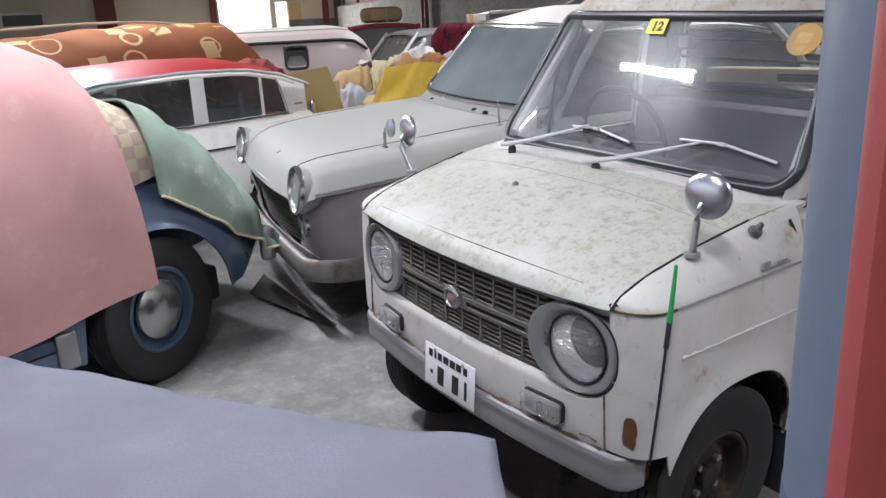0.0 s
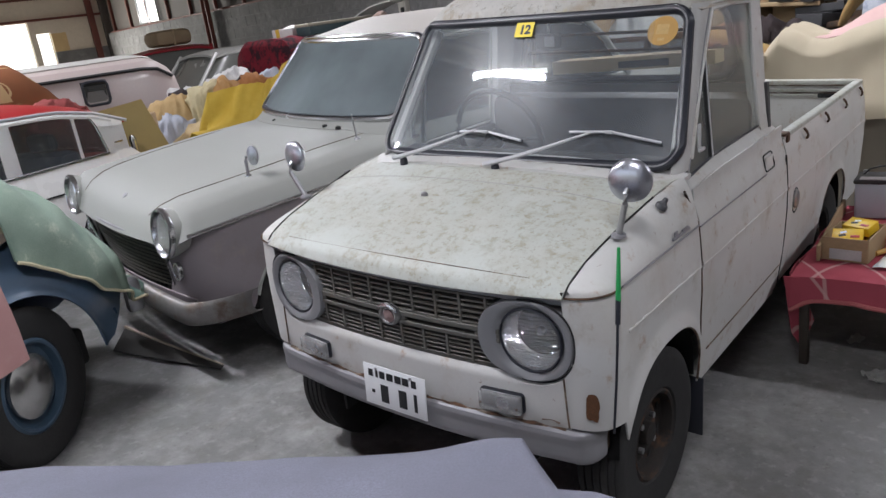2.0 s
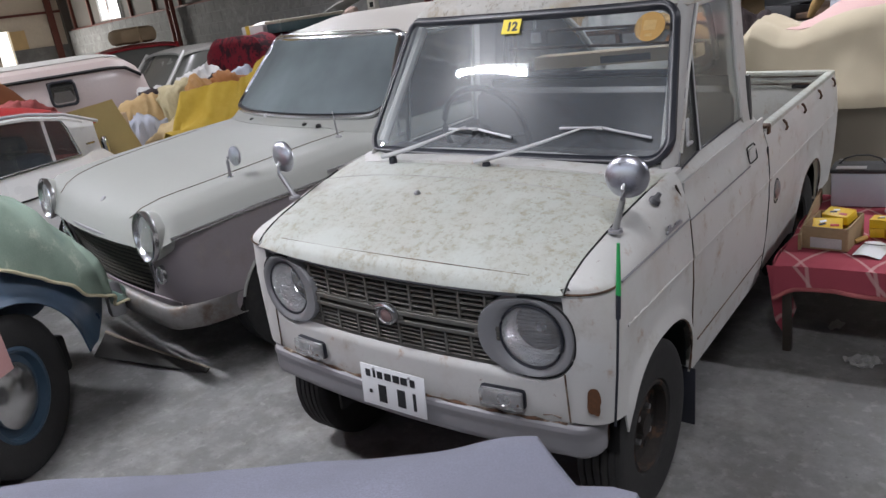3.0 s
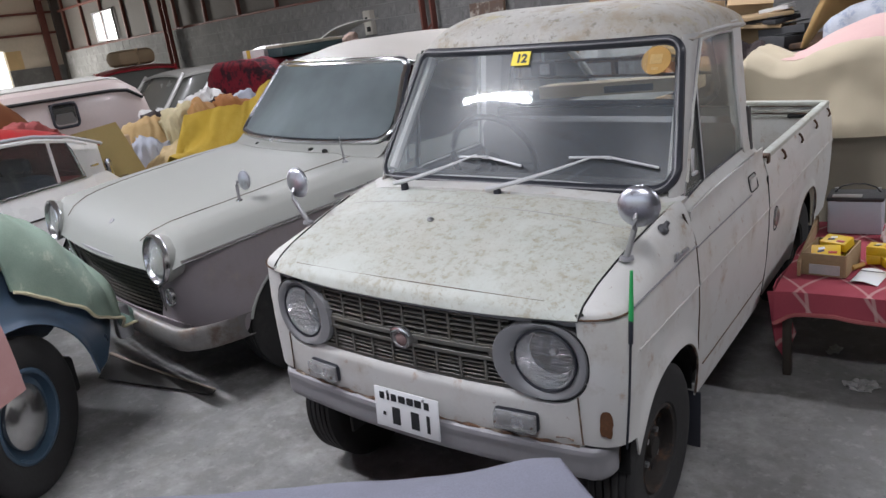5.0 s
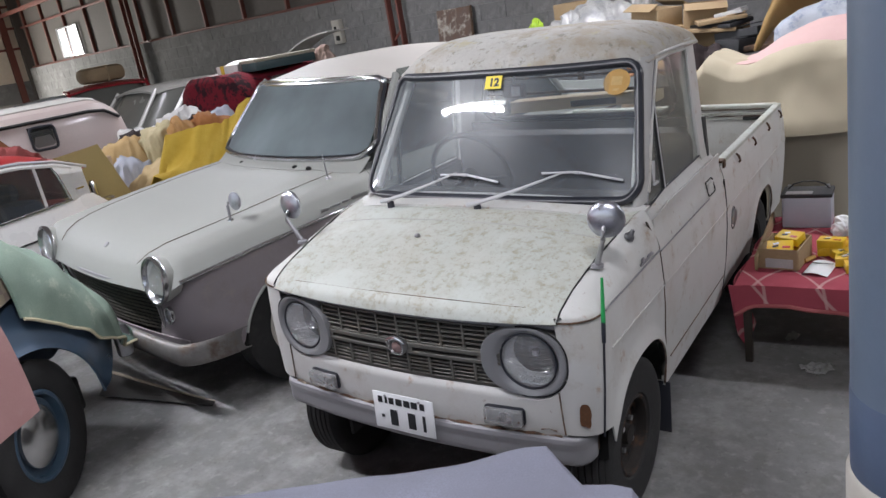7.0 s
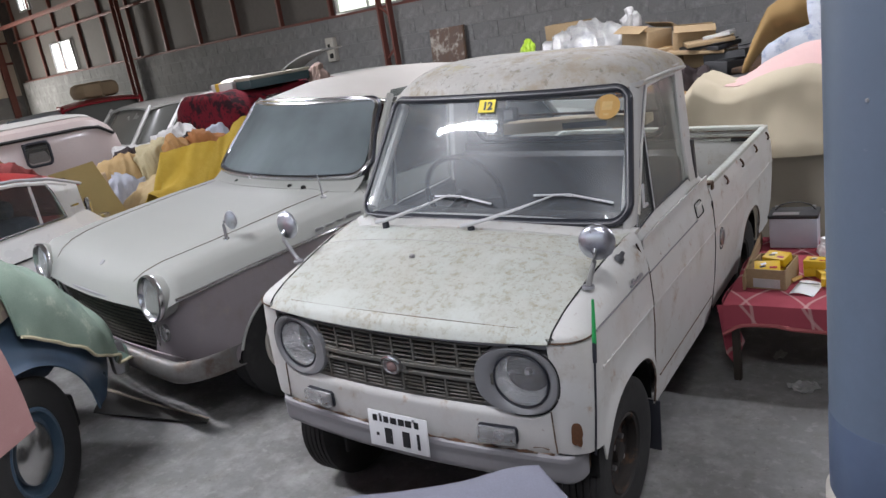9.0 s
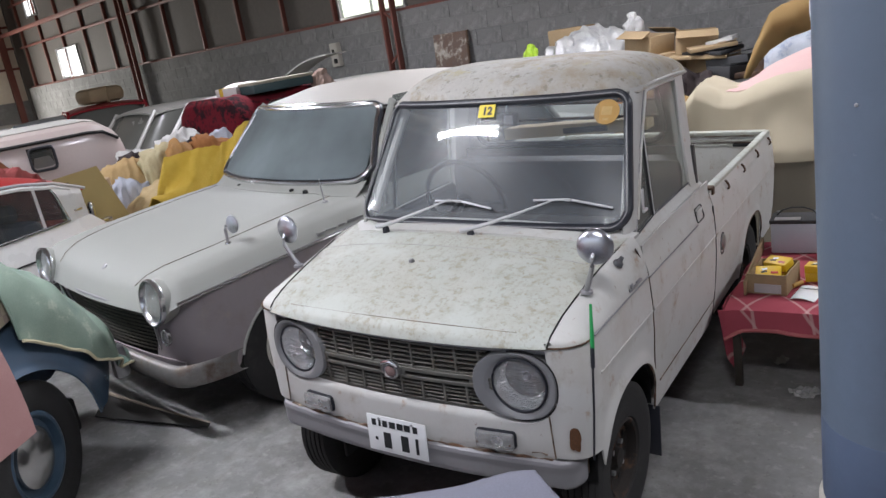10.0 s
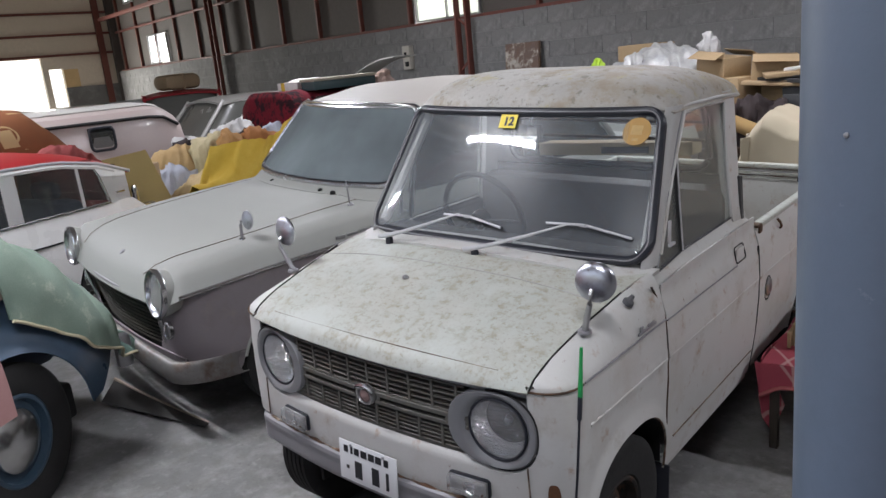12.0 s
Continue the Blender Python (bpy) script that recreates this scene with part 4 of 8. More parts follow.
# wipers
for px_, ends_xz, hold in ((0.045, ((0.228, 1.026), (0.345, 1.027), (0.484, 0.997)), 0.300), (-0.308, ((-0.155, 1.018), (-0.055, 1.021), (0.076, 1.000)), -0.085)):
    piv = Vector((px_, 0.462, 0.938))
    wiper = part("wiper", lathe(bmesh.new(), [(0.013, -0.012), (0.012, 0.008), (0.007, 0.014), (0.0, 0.015)], Matrix.Translation(piv), 16), M_RUBBER, truck, "chrome windscreen wiper")
    ends = [screen_pt(x, z) + Vector((0, -0.020, 0)) for x, z in ends_xz]
    tip = screen_pt(hold, 1.026) + Vector((0, -0.030, 0.003))
    root = piv + Vector((-0.030, -0.016, 0.014))
    part("arm", tube(bmesh.new(), [root, piv + Vector((0.0, -0.014, 0.020)), piv.lerp(tip, 0.22) + Vector((0, -0.012, 0.012)), piv.lerp(tip, 0.6) + Vector((0, -0.008, 0.005)), tip], lambda t: 0.0075 if t < 0.4 else 0.0075 - 0.0075 * (t - 0.4), 8), M_WIPER, wiper)
    part("blade", tube(bmesh.new(), [ends[0], ends[0].lerp(ends[1], 0.5), ends[1], ends[1].lerp(ends[2], 0.5), ends[2]], 0.0042, 6), M_WIPER, wiper)
    part("blade_clip", boxed(tuple(ends[1] + Vector((0, -0.006, 0))), (0.020, 0.008, 0.010), None, 0.002), M_WIPER, wiper)
    part("blade_rubber", tube(bmesh.new(), [e + Vector((0, 0.009, -0.004)) for e in ends], 0.004, 6), M_RUBBER, wiper)

# mirror hung inside the top of the windscreen
rv = part("rear_view_mirror", boxed((0.030, 0.825, 1.258), (0.090, 0.018, 0.050), None, 0.009), M_BLACK, truck, "small black rear-view mirror")
part("stem", tube(bmesh.new(), [(0.030, 0.828, 1.275), (0.030, 0.830, 1.305), (0.030, 0.838, 1.340)], 0.0045, 8), M_WIPER, rv)
part("mirror_back", boxed((0.040, 0.814, 1.258), (0.034, 0.008, 0.032), None, 0.003), M_GREYP, rv)

# stickers inside the windscreen
st = part("inspection_sticker", boxed((0, 0, 0), (0.064, 0.060, 0.0012), None, 0.0), M_YELLOW, truck, "yellow inspection sticker numbered 12")
st.matrix_local = Matrix.Translation(screen_pt(-0.008, 1.304) + Vector((0, -0.006, 0.003))) @ pose(0, 0, 0, 58.5, 0, 0)
tx = part("numerals", text_mesh("12", 0.040), M_INK, st, loose=True)
tx.matrix_local = pose(0.003, -0.008, 0.0012)
for x in (-0.018, 0.018):
    part("sticker_dot", boxed((x, 0.022, 0.0012), (0.008, 0.007, 0.001), None, 0), M_INK, st)
so = part("round_sticker", lathe(bmesh.new(), [(0.0, 0.0008), (0.044, 0.0008), (0.044, -0.0008), (0.0, -0.0008)], Matrix(), 36), M_ORANGE, truck, "faded round orange sticker")
so.matrix_local = Matrix.Translation(screen_pt(0.418, 1.272) + Vector((0, -0.006, 0.003))) @ pose(0, 0, 0, 58.5, 0, 0)
part("sticker_mark", box(box(bmesh.new(), (0, -0.026, 0.0014), (0.020, 0.008, 0.001), None, 0.0), (0, 0.004, 0.0014), (0.036, 0.030, 0.0008)), mat("sticker_mark_pale", (0.52, 0.34, 0.12), 0.6, var=0.2, vscale=60, bump=0), so)

# fender mirrors
for sd, top, base, turn in ((1, (0.584, 0.210, 1.004), (0.541, 0.235, 0.866), 12), (-1, (-0.585, 0.255, 0.988), (-0.541, 0.235, 0.866), -8)):
    stem = part("fender_mirror", tube(bmesh.new(), [base, (lerp(base[0], top[0], 0.5), lerp(base[1], top[1] - 0.028, 0.5), lerp(base[2], top[2] - 0.045, 0.5)), (top[0], top[1] - 0.028, top[2] - 0.045), (top[0], top[1] - 0.025, top[2] - 0.024), (top[0], top[1] - 0.012, top[2] - 0.010)], lambda t: 0.0085 - 0.003 * t, 10), M_STEEL, truck, "round chrome fender mirror on a stalk")
    mm = pose(*top, 90, 0, turn)
    part("mirror_shell", lathe(bmesh.new(), [(0.0, 0.020), (0.020, 0.0185), (0.036, 0.0135), (0.047, 0.006), (0.0500, 0.0), (0.0500, -0.004), (0.047, -0.006)], mm, 36), M_SHELL, stem)
    part("mirror_glass", lathe(bmesh.new(), [(0.0, -0.004), (0.048, -0.004), (0.048, -0.008), (0.0, -0.008)], mm, 36), M_REFLECT, stem)
    part("mirror_foot", lathe(bmesh.new(), [(0.018, -0.006), (0.017, 0.001), (0.010, 0.004), (0.0, 0.005)], pose(*base), 20), M_GREYP, stem)
rp = part("side_lamp", lathe(bmesh.new(), [(0.016, 0.0), (0.015, 0.012), (0.008, 0.018), (0.006, 0.030), (0.0, 0.032)], pose(0.561, 0.425, 0.876, -15, 30, 0), 20), mat("side_lamp_dark", (0.07, 0.07, 0.075), 0.4), truck, "small grey side lamp")
part("washer_nozzle", lathe(bmesh.new(), [(0.010, 0.0), (0.009, 0.006), (0.004, 0.010), (0.0, 0.010)], pose(-0.068, 0.266, 0.900), 14), M_STEEL, truck)
# corner pole with a green tip
pole = part("corner_pole", tube(bmesh.new(), [(0.598, 0.070, 0.440), (0.606, 0.074, 0.58), (0.610, 0.080, 0.730)], 0.0032, 8), M_RUBBER, truck, "thin corner pole with a green tip")
part("pole_sleeve", tube(bmesh.new(), [(0.610, 0.079, 0.715), (0.610, 0.084, 0.775)], lambda t: 0.0058, 10), M_RUBBER, pole)
part("pole_tip", tube(bmesh.new(), [(0.610, 0.084, 0.770), (0.611, 0.090, 0.890)], lambda t: 0.0062 - 0.0025 * t, 10), M_GREEN, pole)
# rust patch on the front corner, script badge on the fender, fuel cap
bm = bmesh.new()
ring = []
for k in range(18):
    a = k * math.tau / 18
    rr = 1 + 0.28 * math.sin(3.1 * k) * math.cos(1.7 * k)
    ring.append((0.022 * rr * math.cos(a), 0.038 * rr * math.sin(a)))
vs = []
for dx, dz in ring:
    s = -(0.66 - dx * 5.0)
    x, y = plan(s)
    vs.append(bm.verts.new((x + tuck(0.505) + 0.0040, y - 0.0030, 0.505 + dz)))
bm.faces.new(vs)
part("rust_patch", bm, M_RUSTSPOT, truck, "flaked rust patch")
part("script_badge", box(box(boxed((0.599, 0.47, 0.800), (0.006, 0.11, 0.008), None, 0.002), (0.599, 0.435, 0.806), (0.005, 0.018, 0.022), None, 0.002), (0.599, 0.495, 0.803), (0.005, 0.040, 0.012), None, 0.002), M_GREYP, truck, "small grey script badge")
fc = part("fuel_cap", lathe(bmesh.new(), [(0.034, 0.0), (0.034, 0.008), (0.026, 0.012), (0.0, 0.012)], pose(0.606, 1.52, 0.605, 0, 90, 0), 24), M_STEEL, truck)
part("cap_recess", tube(bmesh.new(), [(0.607, 1.52 + 0.038 * math.cos(k * math.tau / 20), 0.60 + 0.045 * math.sin(k * math.tau / 20)) for k in range(20)], 0.004, 6, True), M_BLACK, fc)

# bed: inner walls, rails, floor, tailgate, rope hooks
for sd in (1, -1):
    part("bed_inner_wall", boxed((sd * 0.545, 2.06, 0.69), (0.012, 1.27, 0.29), None, 0.003), mat("bed_grey_green", (0.36, 0.36, 0.31), 0.7, var=0.14, vscale=5, bump=0.02, spots=((9, 0.6, 0.75, RUST, 0.6),)), truck)
    part("bed_rail", boxed((sd * 0.572, 2.06, 0.848), (0.034, 1.28, 0.020), None, 0.007), M_HOOD, truck, "rust-edged bed rail")
    for k in range(4):
        y = 1.66 + 0.315 * k
        part("rope_hook", tube(bmesh.new(), [(sd * 0.598, y - 0.022, 0.838), (sd * 0.606, y - 0.012, 0.824), (sd * 0.608, y + 0.002, 0.806), (sd * 0.602, y + 0.010, 0.796)], 0.005, 6), M_RUST, truck, "rusty rope hook")
part("bed_floor", boxed((0, 2.06, 0.55), (1.09, 1.27, 0.02), None, 0.004), mat("bed_floor_grey", (0.25, 0.25, 0.23), 0.75, var=0.2, vscale=4, bump=0.03, spots=((8, 0.55, 0.7, RUST, 0.6),)), truck)
part("bed_front_wall", boxed((0, 1.428, 0.70), (1.09, 0.016, 0.30), None, 0.004), M_WHITE, truck)
tg = part("tailgate", boxed((0, 2.690, 0.69), (1.16, 0.024, 0.30), None, 0.006), M_WHITE, truck, "white tailgate with rusty upper channel")
bm = bmesh.new()
box(bm, (0, 2.675, 0.850), (1.14, 0.055, 0.020), None, 0.005)
box(bm, (0, 2.650, 0.815), (1.06, 0.010, 0.012), None, 0.003)
box(bm, (0, 2.650, 0.790), (1.06, 0.010, 0.008), None, 0.003)
part("tailgate_channel", bm, M_HOOD, tg)
for z in (0.838, 0.803):
    part("rust_line", tube(bmesh.new(), [(x, 2.6445 + 0.0008 * math.sin(x * 31), z) for x in [-0.52 + 0.04 * k for k in range(27)]], lambda t: 0.0022 + 0.0014 * math.sin(t * 41), 5), M_RUST, tg)
for sd in (1, -1):
    part("rail_bracket", box(boxed((sd * 0.575, 1.435, 0.858), (0.040, 0.050, 0.010), None, 0.003), (sd * 0.592, 1.450, 0.842), (0.008, 0.030, 0.030), None, 0.003), M_RUST, truck, "rusty rail bracket")
part("tailgate_latch", boxed((0.47, 2.647, 0.79), (0.12, 0.016, 0.02), None, 0.005), M_BLACK, tg)

# chassis, arches, wheels, mud flaps
part("chassis", boxed((0, 1.42, 0.37), (0.70, 2.4, 0.10), None, 0.01), M_BLACK, truck)
for sd in (1, -1):
    for yc, ya in ((YF, YARCH), (YR, YR)):
        bm = bmesh.new()
        grid(bm, lambda u, v: Vector((sd * lerp(0.30, 0.585, v), yc - ARCH_L * 0.99 * math.cos(u * math.pi), 0.33 + (ARCH_H - 0.090) * math.sin(u * math.pi) ** 0.6)), 20, 2)
        bmesh.ops.solidify(bm, geom=bm.faces[:], thickness=0.006)
        part("wheel_housing", bm, M_BLACK, truck)
        part("housing_wall", boxed((sd * 0.325, yc, 0.40), (0.012, 0.56, 0.34), None, 0.003), M_BLACK, truck)
        zc = 0.238 + (0.024 if sd > 0 else -0.022)
        part("arch_edge", tube(bmesh.new(), [(sd * (plan(y - 0.125)[0] + tuck(bottom(y, 0.245, ya)) + 0.008), y, bottom(y, 0.245, ya)) for y in (ya - ARCH_L * math.cos(math.pi * k / 24) for k in range(5, 24))], 0.0035, 6), M_RUSTEDGE, truck)
        wheel("wheel", 0.240, 0.130, 0.128, pose(sd * 0.520, yc, zc, 0, 0, 0 if sd > 0 else 180), truck, M_RIM, label="worn tyre on a rusty steel rim")
        part("mud_flap", boxed((sd * 0.53, yc + 0.265, 0.215), (0.15, 0.008, 0.19), pose(0, 0, 0, 0, 0, 0), 0.003), M_RUBBER, truck)

# ---- pillar beside the camera ----
pil = thing("steel_pillar", pose(1.335, -0.552, 0), "round blue-grey painted steel pillar on a cream base", "pillar")
part("shaft", lathe(bmesh.new(), [(0.0, 0.86), (0.100, 0.86), (0.100, 5.0), (0.0, 5.0)], Matrix(), 48), M_PILLAR, pil)
part("base_sleeve", lathe(bmesh.new(), [(0.0, 0.0), (0.106, 0.0), (0.106, 0.868), (0.101, 0.876), (0.0, 0.876)], Matrix(), 48), M_PILLARBASE, pil, "cream painted lower sleeve")
part("lower_coat", lathe(bmesh.new(), [(0.1002, 0.874), (0.1008, 0.876), (0.1008, 0.996), (0.1002, 0.998)], Matrix(), 48), mat("pillar_blue_fresh", (0.075, 0.105, 0.165), 0.42, var=0.06, vscale=5, fine=60, bump=0.008), pil, "darker blue band of fresh paint")
part("bolt", lathe(bmesh.new(), [(0.0035, 0.0), (0.003, 0.002), (0.0, 0.003)], pose(-0.045, -0.0893, 1.43, 90, 0, -26) @ Matrix.Scale(0.7, 4), 12), M_STEEL, pil)

# ---- the two-tone grey saloon ----
M_SILVER = mat("car_warm_grey", (0.300, 0.304, 0.280), 0.66, var=0.05, vscale=2, fine=120, bump=0.005, coat=0.0, spots=((7, 0.6, 0.78, (0.40, 0.36, 0.30), 0.4),))
M_MAUVE = mat("car_mauve_grey", (0.285, 0.250, 0.262), 0.42, var=0.09, vscale=2, fine=100, bump=0.008, coat=0.1, spots=((4, 0.48, 0.66, (0.21, 0.175, 0.165), 0.6), (11, 0.54, 0.70, (0.33, 0.28, 0.24), 0.45)))
est = thing("grey_saloon", pose(-2.07, 0.39, 0, 0, 2.0, -11.3), "dusty two-tone grey saloon car with a dark front grille", "car")


def est_w(v):
    return curve_at(((-0.05, 0.715), (0.0, 0.735), (0.06, 0.742), (0.2, 0.750), (0.6, 0.760), (2.0, 0.775), (3.6, 0.72)), v)


def est_top(u, v):
    """The bonnet, wings and cowl: u from -1 to 1 across, v metres back."""
    a = abs(u)
    zc = curve_at(((-0.05, 0.645), (-0.03, 0.675), (0.0, 0.722), (0.03, 0.755), (0.08, 0.785), (0.15, 0.815), (0.45, 0.872), (0.8, 0.912), (1.12, 0.935)), v)
    wing = curve_at(((-0.05, 0.66), (-0.03, 0.76), (0.0, 0.812), (0.04, 0.828), (0.3, 0.852), (0.8, 0.890), (1.2, 0.910)), v)
    edge = curve_at(((-0.05, 0.685), (0.03, 0.700), (0.33, 0.727), (0.64, 0.750), (1.2, 0.770)), v)
    if a < 0.62:
        z = lerp(zc, lerp(zc, wing, 0.35), (a / 0.62) ** 2)
    elif a < 0.86:
        t = (a - 0.62) / 0.24
        z = lerp(lerp(zc, wing, 0.35), wing - 0.012, math.sin(t * math.pi / 2))
    else:
        t = (a - 0.86) / 0.14
        z = lerp(wing - 0.012, edge, 1 - math.sqrt(max(1 - t * t, 0)))
    return z


def est_upper(u, v):
    s = 2 * u - 1
    k = math.copysign(abs(s) ** 0.85, s)
    y = lerp(-0.05, 1.30, v)
    nose = 0.05 * (1 - abs(k) ** 2.0) - 0.035 if y < 0.3 else 0.0
    w = est_w(max(y, 0))
    yy = y - nose * max(0, 1 - max(y, 0) / 0.3)
    return Vector((k * w, yy, est_top(k, y)))


part("bonnet", sheet(est_upper, 48, 30, 0.008), M_SILVER, est, "dusty warm grey bonnet and wings")


def est_side(side):
    def f(u, v):
        y = lerp(0.300, 3.85, u ** 1.35)
        w = est_w(y)
        zb, ztop = curve_at(((0.0, 0.40), (0.12, 0.36), (0.25, 0.30), (0.9, 0.24)), y), (est_top(1.0, y) if y < 1.2 else 0.770)
        for yc in (0.58, 2.95):
            d = abs(y - yc)
            if d < 0.335:
                zb = max(zb, 0.27 + math.sqrt(0.335 ** 2 - d * d))
        z = lerp(zb, ztop, v)
        x = w - 0.05 * max(0, (0.42 - z) / 0.2) ** 1.5 - 0.01 * max(0, (z - 0.6) / 0.12)
        return Vector((side * x, y, z))
    return sheet(f, 80, 14, 0.006)


for sd in (1, -1):
    part("side_panel", est_side(sd), M_MAUVE, est, "mauve-grey lower flank")
    # arch edge in the paler paint, standing in for light caught on it
    part("arch_lip", tube(bmesh.new(), [(sd * (est_w(0.58 - 0.335 * math.cos(math.pi * k / 20)) + 0.001), 0.58 - 0.335 * math.cos(math.pi * k / 20), 0.27 + 0.335 * math.sin(math.pi * k / 20)) for k in range(2, 19)], 0.007, 6), M_SILVER, est)
    part("side_trim", tube(bmesh.new(), [(sd * (est_w(y) + 0.002), y, est_top(1.0, min(y, 1.2)) + 0.004) for y in (0.02, 0.15, 0.4, 0.8, 1.2, 2.0, 3.0, 3.8)], 0.009, 8), M_CHROME, est)

# front face: valance under the grille, grille mouth, headlights, bumper


def est_face(u, v):
    x = (2 * u - 1)
    z = lerp(0.30, 0.41, v)
    w = lerp(0.62, 0.66, v)
    return Vector((x * w, 0.03 - 0.05 * (1 - x * x) + 0.10 * (1 - v) ** 2 * 0.4, z))


part("front_valance", sheet(est_face, 24, 8, 0.008), M_MAUVE, est)
for sd in (1, -1):
    def front_wing(u, v, sd=sd):
        """The wing's nose: it rounds from the grille's side to the flank."""
        a = u * math.pi / 2
        k = math.sin(a) ** 0.85
        y = 0.012 + 0.288 * (1 - math.cos(a))
        zb = curve_at(((0.0, 0.40), (0.12, 0.36), (0.25, 0.30), (0.9, 0.24)), y)
        if y > 0.246:
            zb = max(zb, 0.27 + math.sqrt(max(0.335 ** 2 - (0.58 - y) ** 2, 0)))
        z = lerp(zb, lerp(0.66, est_top(1.0, y), min(u * 2.2, 1)), v)
        xi = lerp(0.40, 0.555, min(max((z - 0.36) / 0.30, 0), 1) ** 0.8)
        x = lerp(xi, est_w(0.30), k) - 0.05 * max(0, (0.42 - z) / 0.2) ** 1.5 * u - 0.01 * max(0, (z - 0.6) / 0.12) * u
        return Vector((sd * x, y, z))
    part("front_wing", sheet(front_wing, 28, 14, 0.006), M_MAUVE, est, "mauve-grey rounded front wing")


def mouth(u, v):
    x = 2 * u - 1
    return Vector((x * lerp(0.46, 0.545, v ** 0.8), lerp(0.06, 0.015, v) - 0.045 * (1 - x * x), lerp(0.40, 0.655, v)))


gr = part("grille", sheet(mouth, 16, 6, 0.006), M_BLACK, est, "dark wide grille with thin bars")
M_GRDARK = mat("grille_dull_metal", (0.060, 0.055, 0.042), 0.7, 0.1, var=0.2, bump=0.02)
for k in range(11):
    v = 0.06 + 0.085 * k
    part("grille_bar", tube(bmesh.new(), [mouth(i / 10, v) + Vector((0, -0.010, 0)) for i in range(11)], 0.0045, 5), M_GRDARK, gr)
for k in range(1, 24):
    part("grille_upright", tube(bmesh.new(), [mouth(k / 24, j / 4) + Vector((0, -0.007, 0)) for j in range(5)], 0.0025, 4), M_GRDARK, gr)
part("grille_lip", tube(bmesh.new(), [mouth(i / 16, 1.0) + Vector((0, -0.02, 0.0)) for i in range(17)], 0.011, 8), M_GREYP, est)
for sd in (1, -1):
    part("grille_corner_trim", tube(bmesh.new(), [Vector((sd * 0.47, 0.030, 0.41)), Vector((sd * 0.50, 0.012, 0.48)), Vector((sd * 0.53, -0.004, 0.57)), Vector((sd * 0.55, -0.008, 0.64))], 0.010, 8), M_CHROME, est)
    ax = pose(sd * 0.625, -0.022, 0.712, 84, 0, 0) @ Matrix.Scale(0.94, 4)
    hl = part("headlight", lathe(bmesh.new(), [(0.108, -0.004), (0.112, 0.010), (0.110, 0.020), (0.104, 0.024), (0.097, 0.018), (0.090, 0.0)], ax, 36), M_CHROME, est, "round headlight in a hooded chrome rim")
    part("reflector", lathe(bmesh.new(), [(0.090, 0.0), (0.080, -0.030), (0.060, -0.060), (0.030, -0.080), (0.0, -0.085)], ax, 30), M_BOWL, hl)
    part("lens", lathe(bmesh.new(), [(0.090, 0.004), (0.07, 0.016), (0.035, 0.024), (0.0, 0.026)], ax, 30), M_LAMPGLASS, hl)
    sl = part("side_lamp", lathe(bmesh.new(), [(0.030, -0.010), (0.030, 0.006), (0.026, 0.010), (0.022, 0.006)], pose(sd * 0.592, 0.004, 0.530, 88, 0, sd * 14) @ Matrix.Diagonal((0.8, 1.35, 1, 1)), 24), M_CHROME, est, "oval chrome-rimmed side lamp")
    part("lamp_lens", lathe(bmesh.new(), [(0.024, 0.004), (0.014, 0.012), (0.0, 0.014)], pose(sd * 0.592, 0.004, 0.530, 88, 0, sd * 14) @ Matrix.Diagonal((0.8, 1.35, 1, 1)), 20), M_CLEARLENS, sl)
    part("lamp_pod", lathe(bmesh.new(), [(0.109, 0.002), (0.104, -0.03), (0.085, -0.08), (0.0, -0.12)], ax, 30), M_SILVER, est)


def est_bumper(u, v):
    s = 2 * u - 1
    a = abs(s)
    x = 0.775 * math.sin(a * math.pi / 2 * 0.98)
    y = -0.075 + 0.05 * a ** 2 + 0.24 * max(0, (a - 0.66) / 0.34) ** 1.6
    ang = lerp(-100, 100, v)
    return Vector((math.copysign(x, s), y + 0.035 - 0.035 * math.cos(radians(ang)), 0.365 + 0.052 * math.sin(radians(ang))))


bp = part("bumper", sheet(est_bumper, 48, 10, 0.005), mat("bumper_tarnished", (0.21, 0.20, 0.19), 0.5, 0.6, var=0.15, vscale=6, bump=0.02, spots=((4, 0.48, 0.60, (0.10, 0.06, 0.035), 0.9), (14, 0.55, 0.7, (0.18, 0.13, 0.09), 0.6))), est, "tarnished rusty chrome bumper")
for sd in (0.3, -0.3):
    part("overrider", boxed((sd, -0.115, 0.40), (0.055, 0.075, 0.16), None, 0.024), M_STEEL, bp)
part("bonnet_badge", lathe(bmesh.new(), [(0.016, 0.0), (0.015, 0.006), (0.0, 0.008)], pose(0.0, 0.045, est_top(0, 0.05) + 0.002, 40, 0, 0), 18), M_GREYP, est)
for sd in (1, -1):
    seam_xy = ((0.440, 0.005), (0.468, 0.05), (0.500, 0.12), (0.528, 0.21), (0.546, 0.32), (0.554, 0.45), (0.556, 0.6), (0.556, 0.8), (0.556, 1.06))
    part("bonnet_seam", tube(bmesh.new(), [(sd * x, y - 0.015 * max(0, 1 - y / 0.3), est_top(x / est_w(y), y) + 0.0012) for x, y in seam_xy], 0.0017, 5), M_RUST, est)
    part("wing_seam", tube(bmesh.new(), [(sd * x, y, z) for x, y, z in ((0.600, 1.172, est_top(0.600 / est_w(1.17), 1.17) + 0.001), (0.66, 1.162, est_top(0.66 / est_w(1.16), 1.16) + 0.001), (0.712, 1.140, est_top(0.712 / est_w(1.14), 1.14) + 0.001), (0.752, 1.12, 0.80), (0.758, 1.11, 0.77))], 0.0018, 5), M_BLACK, est)

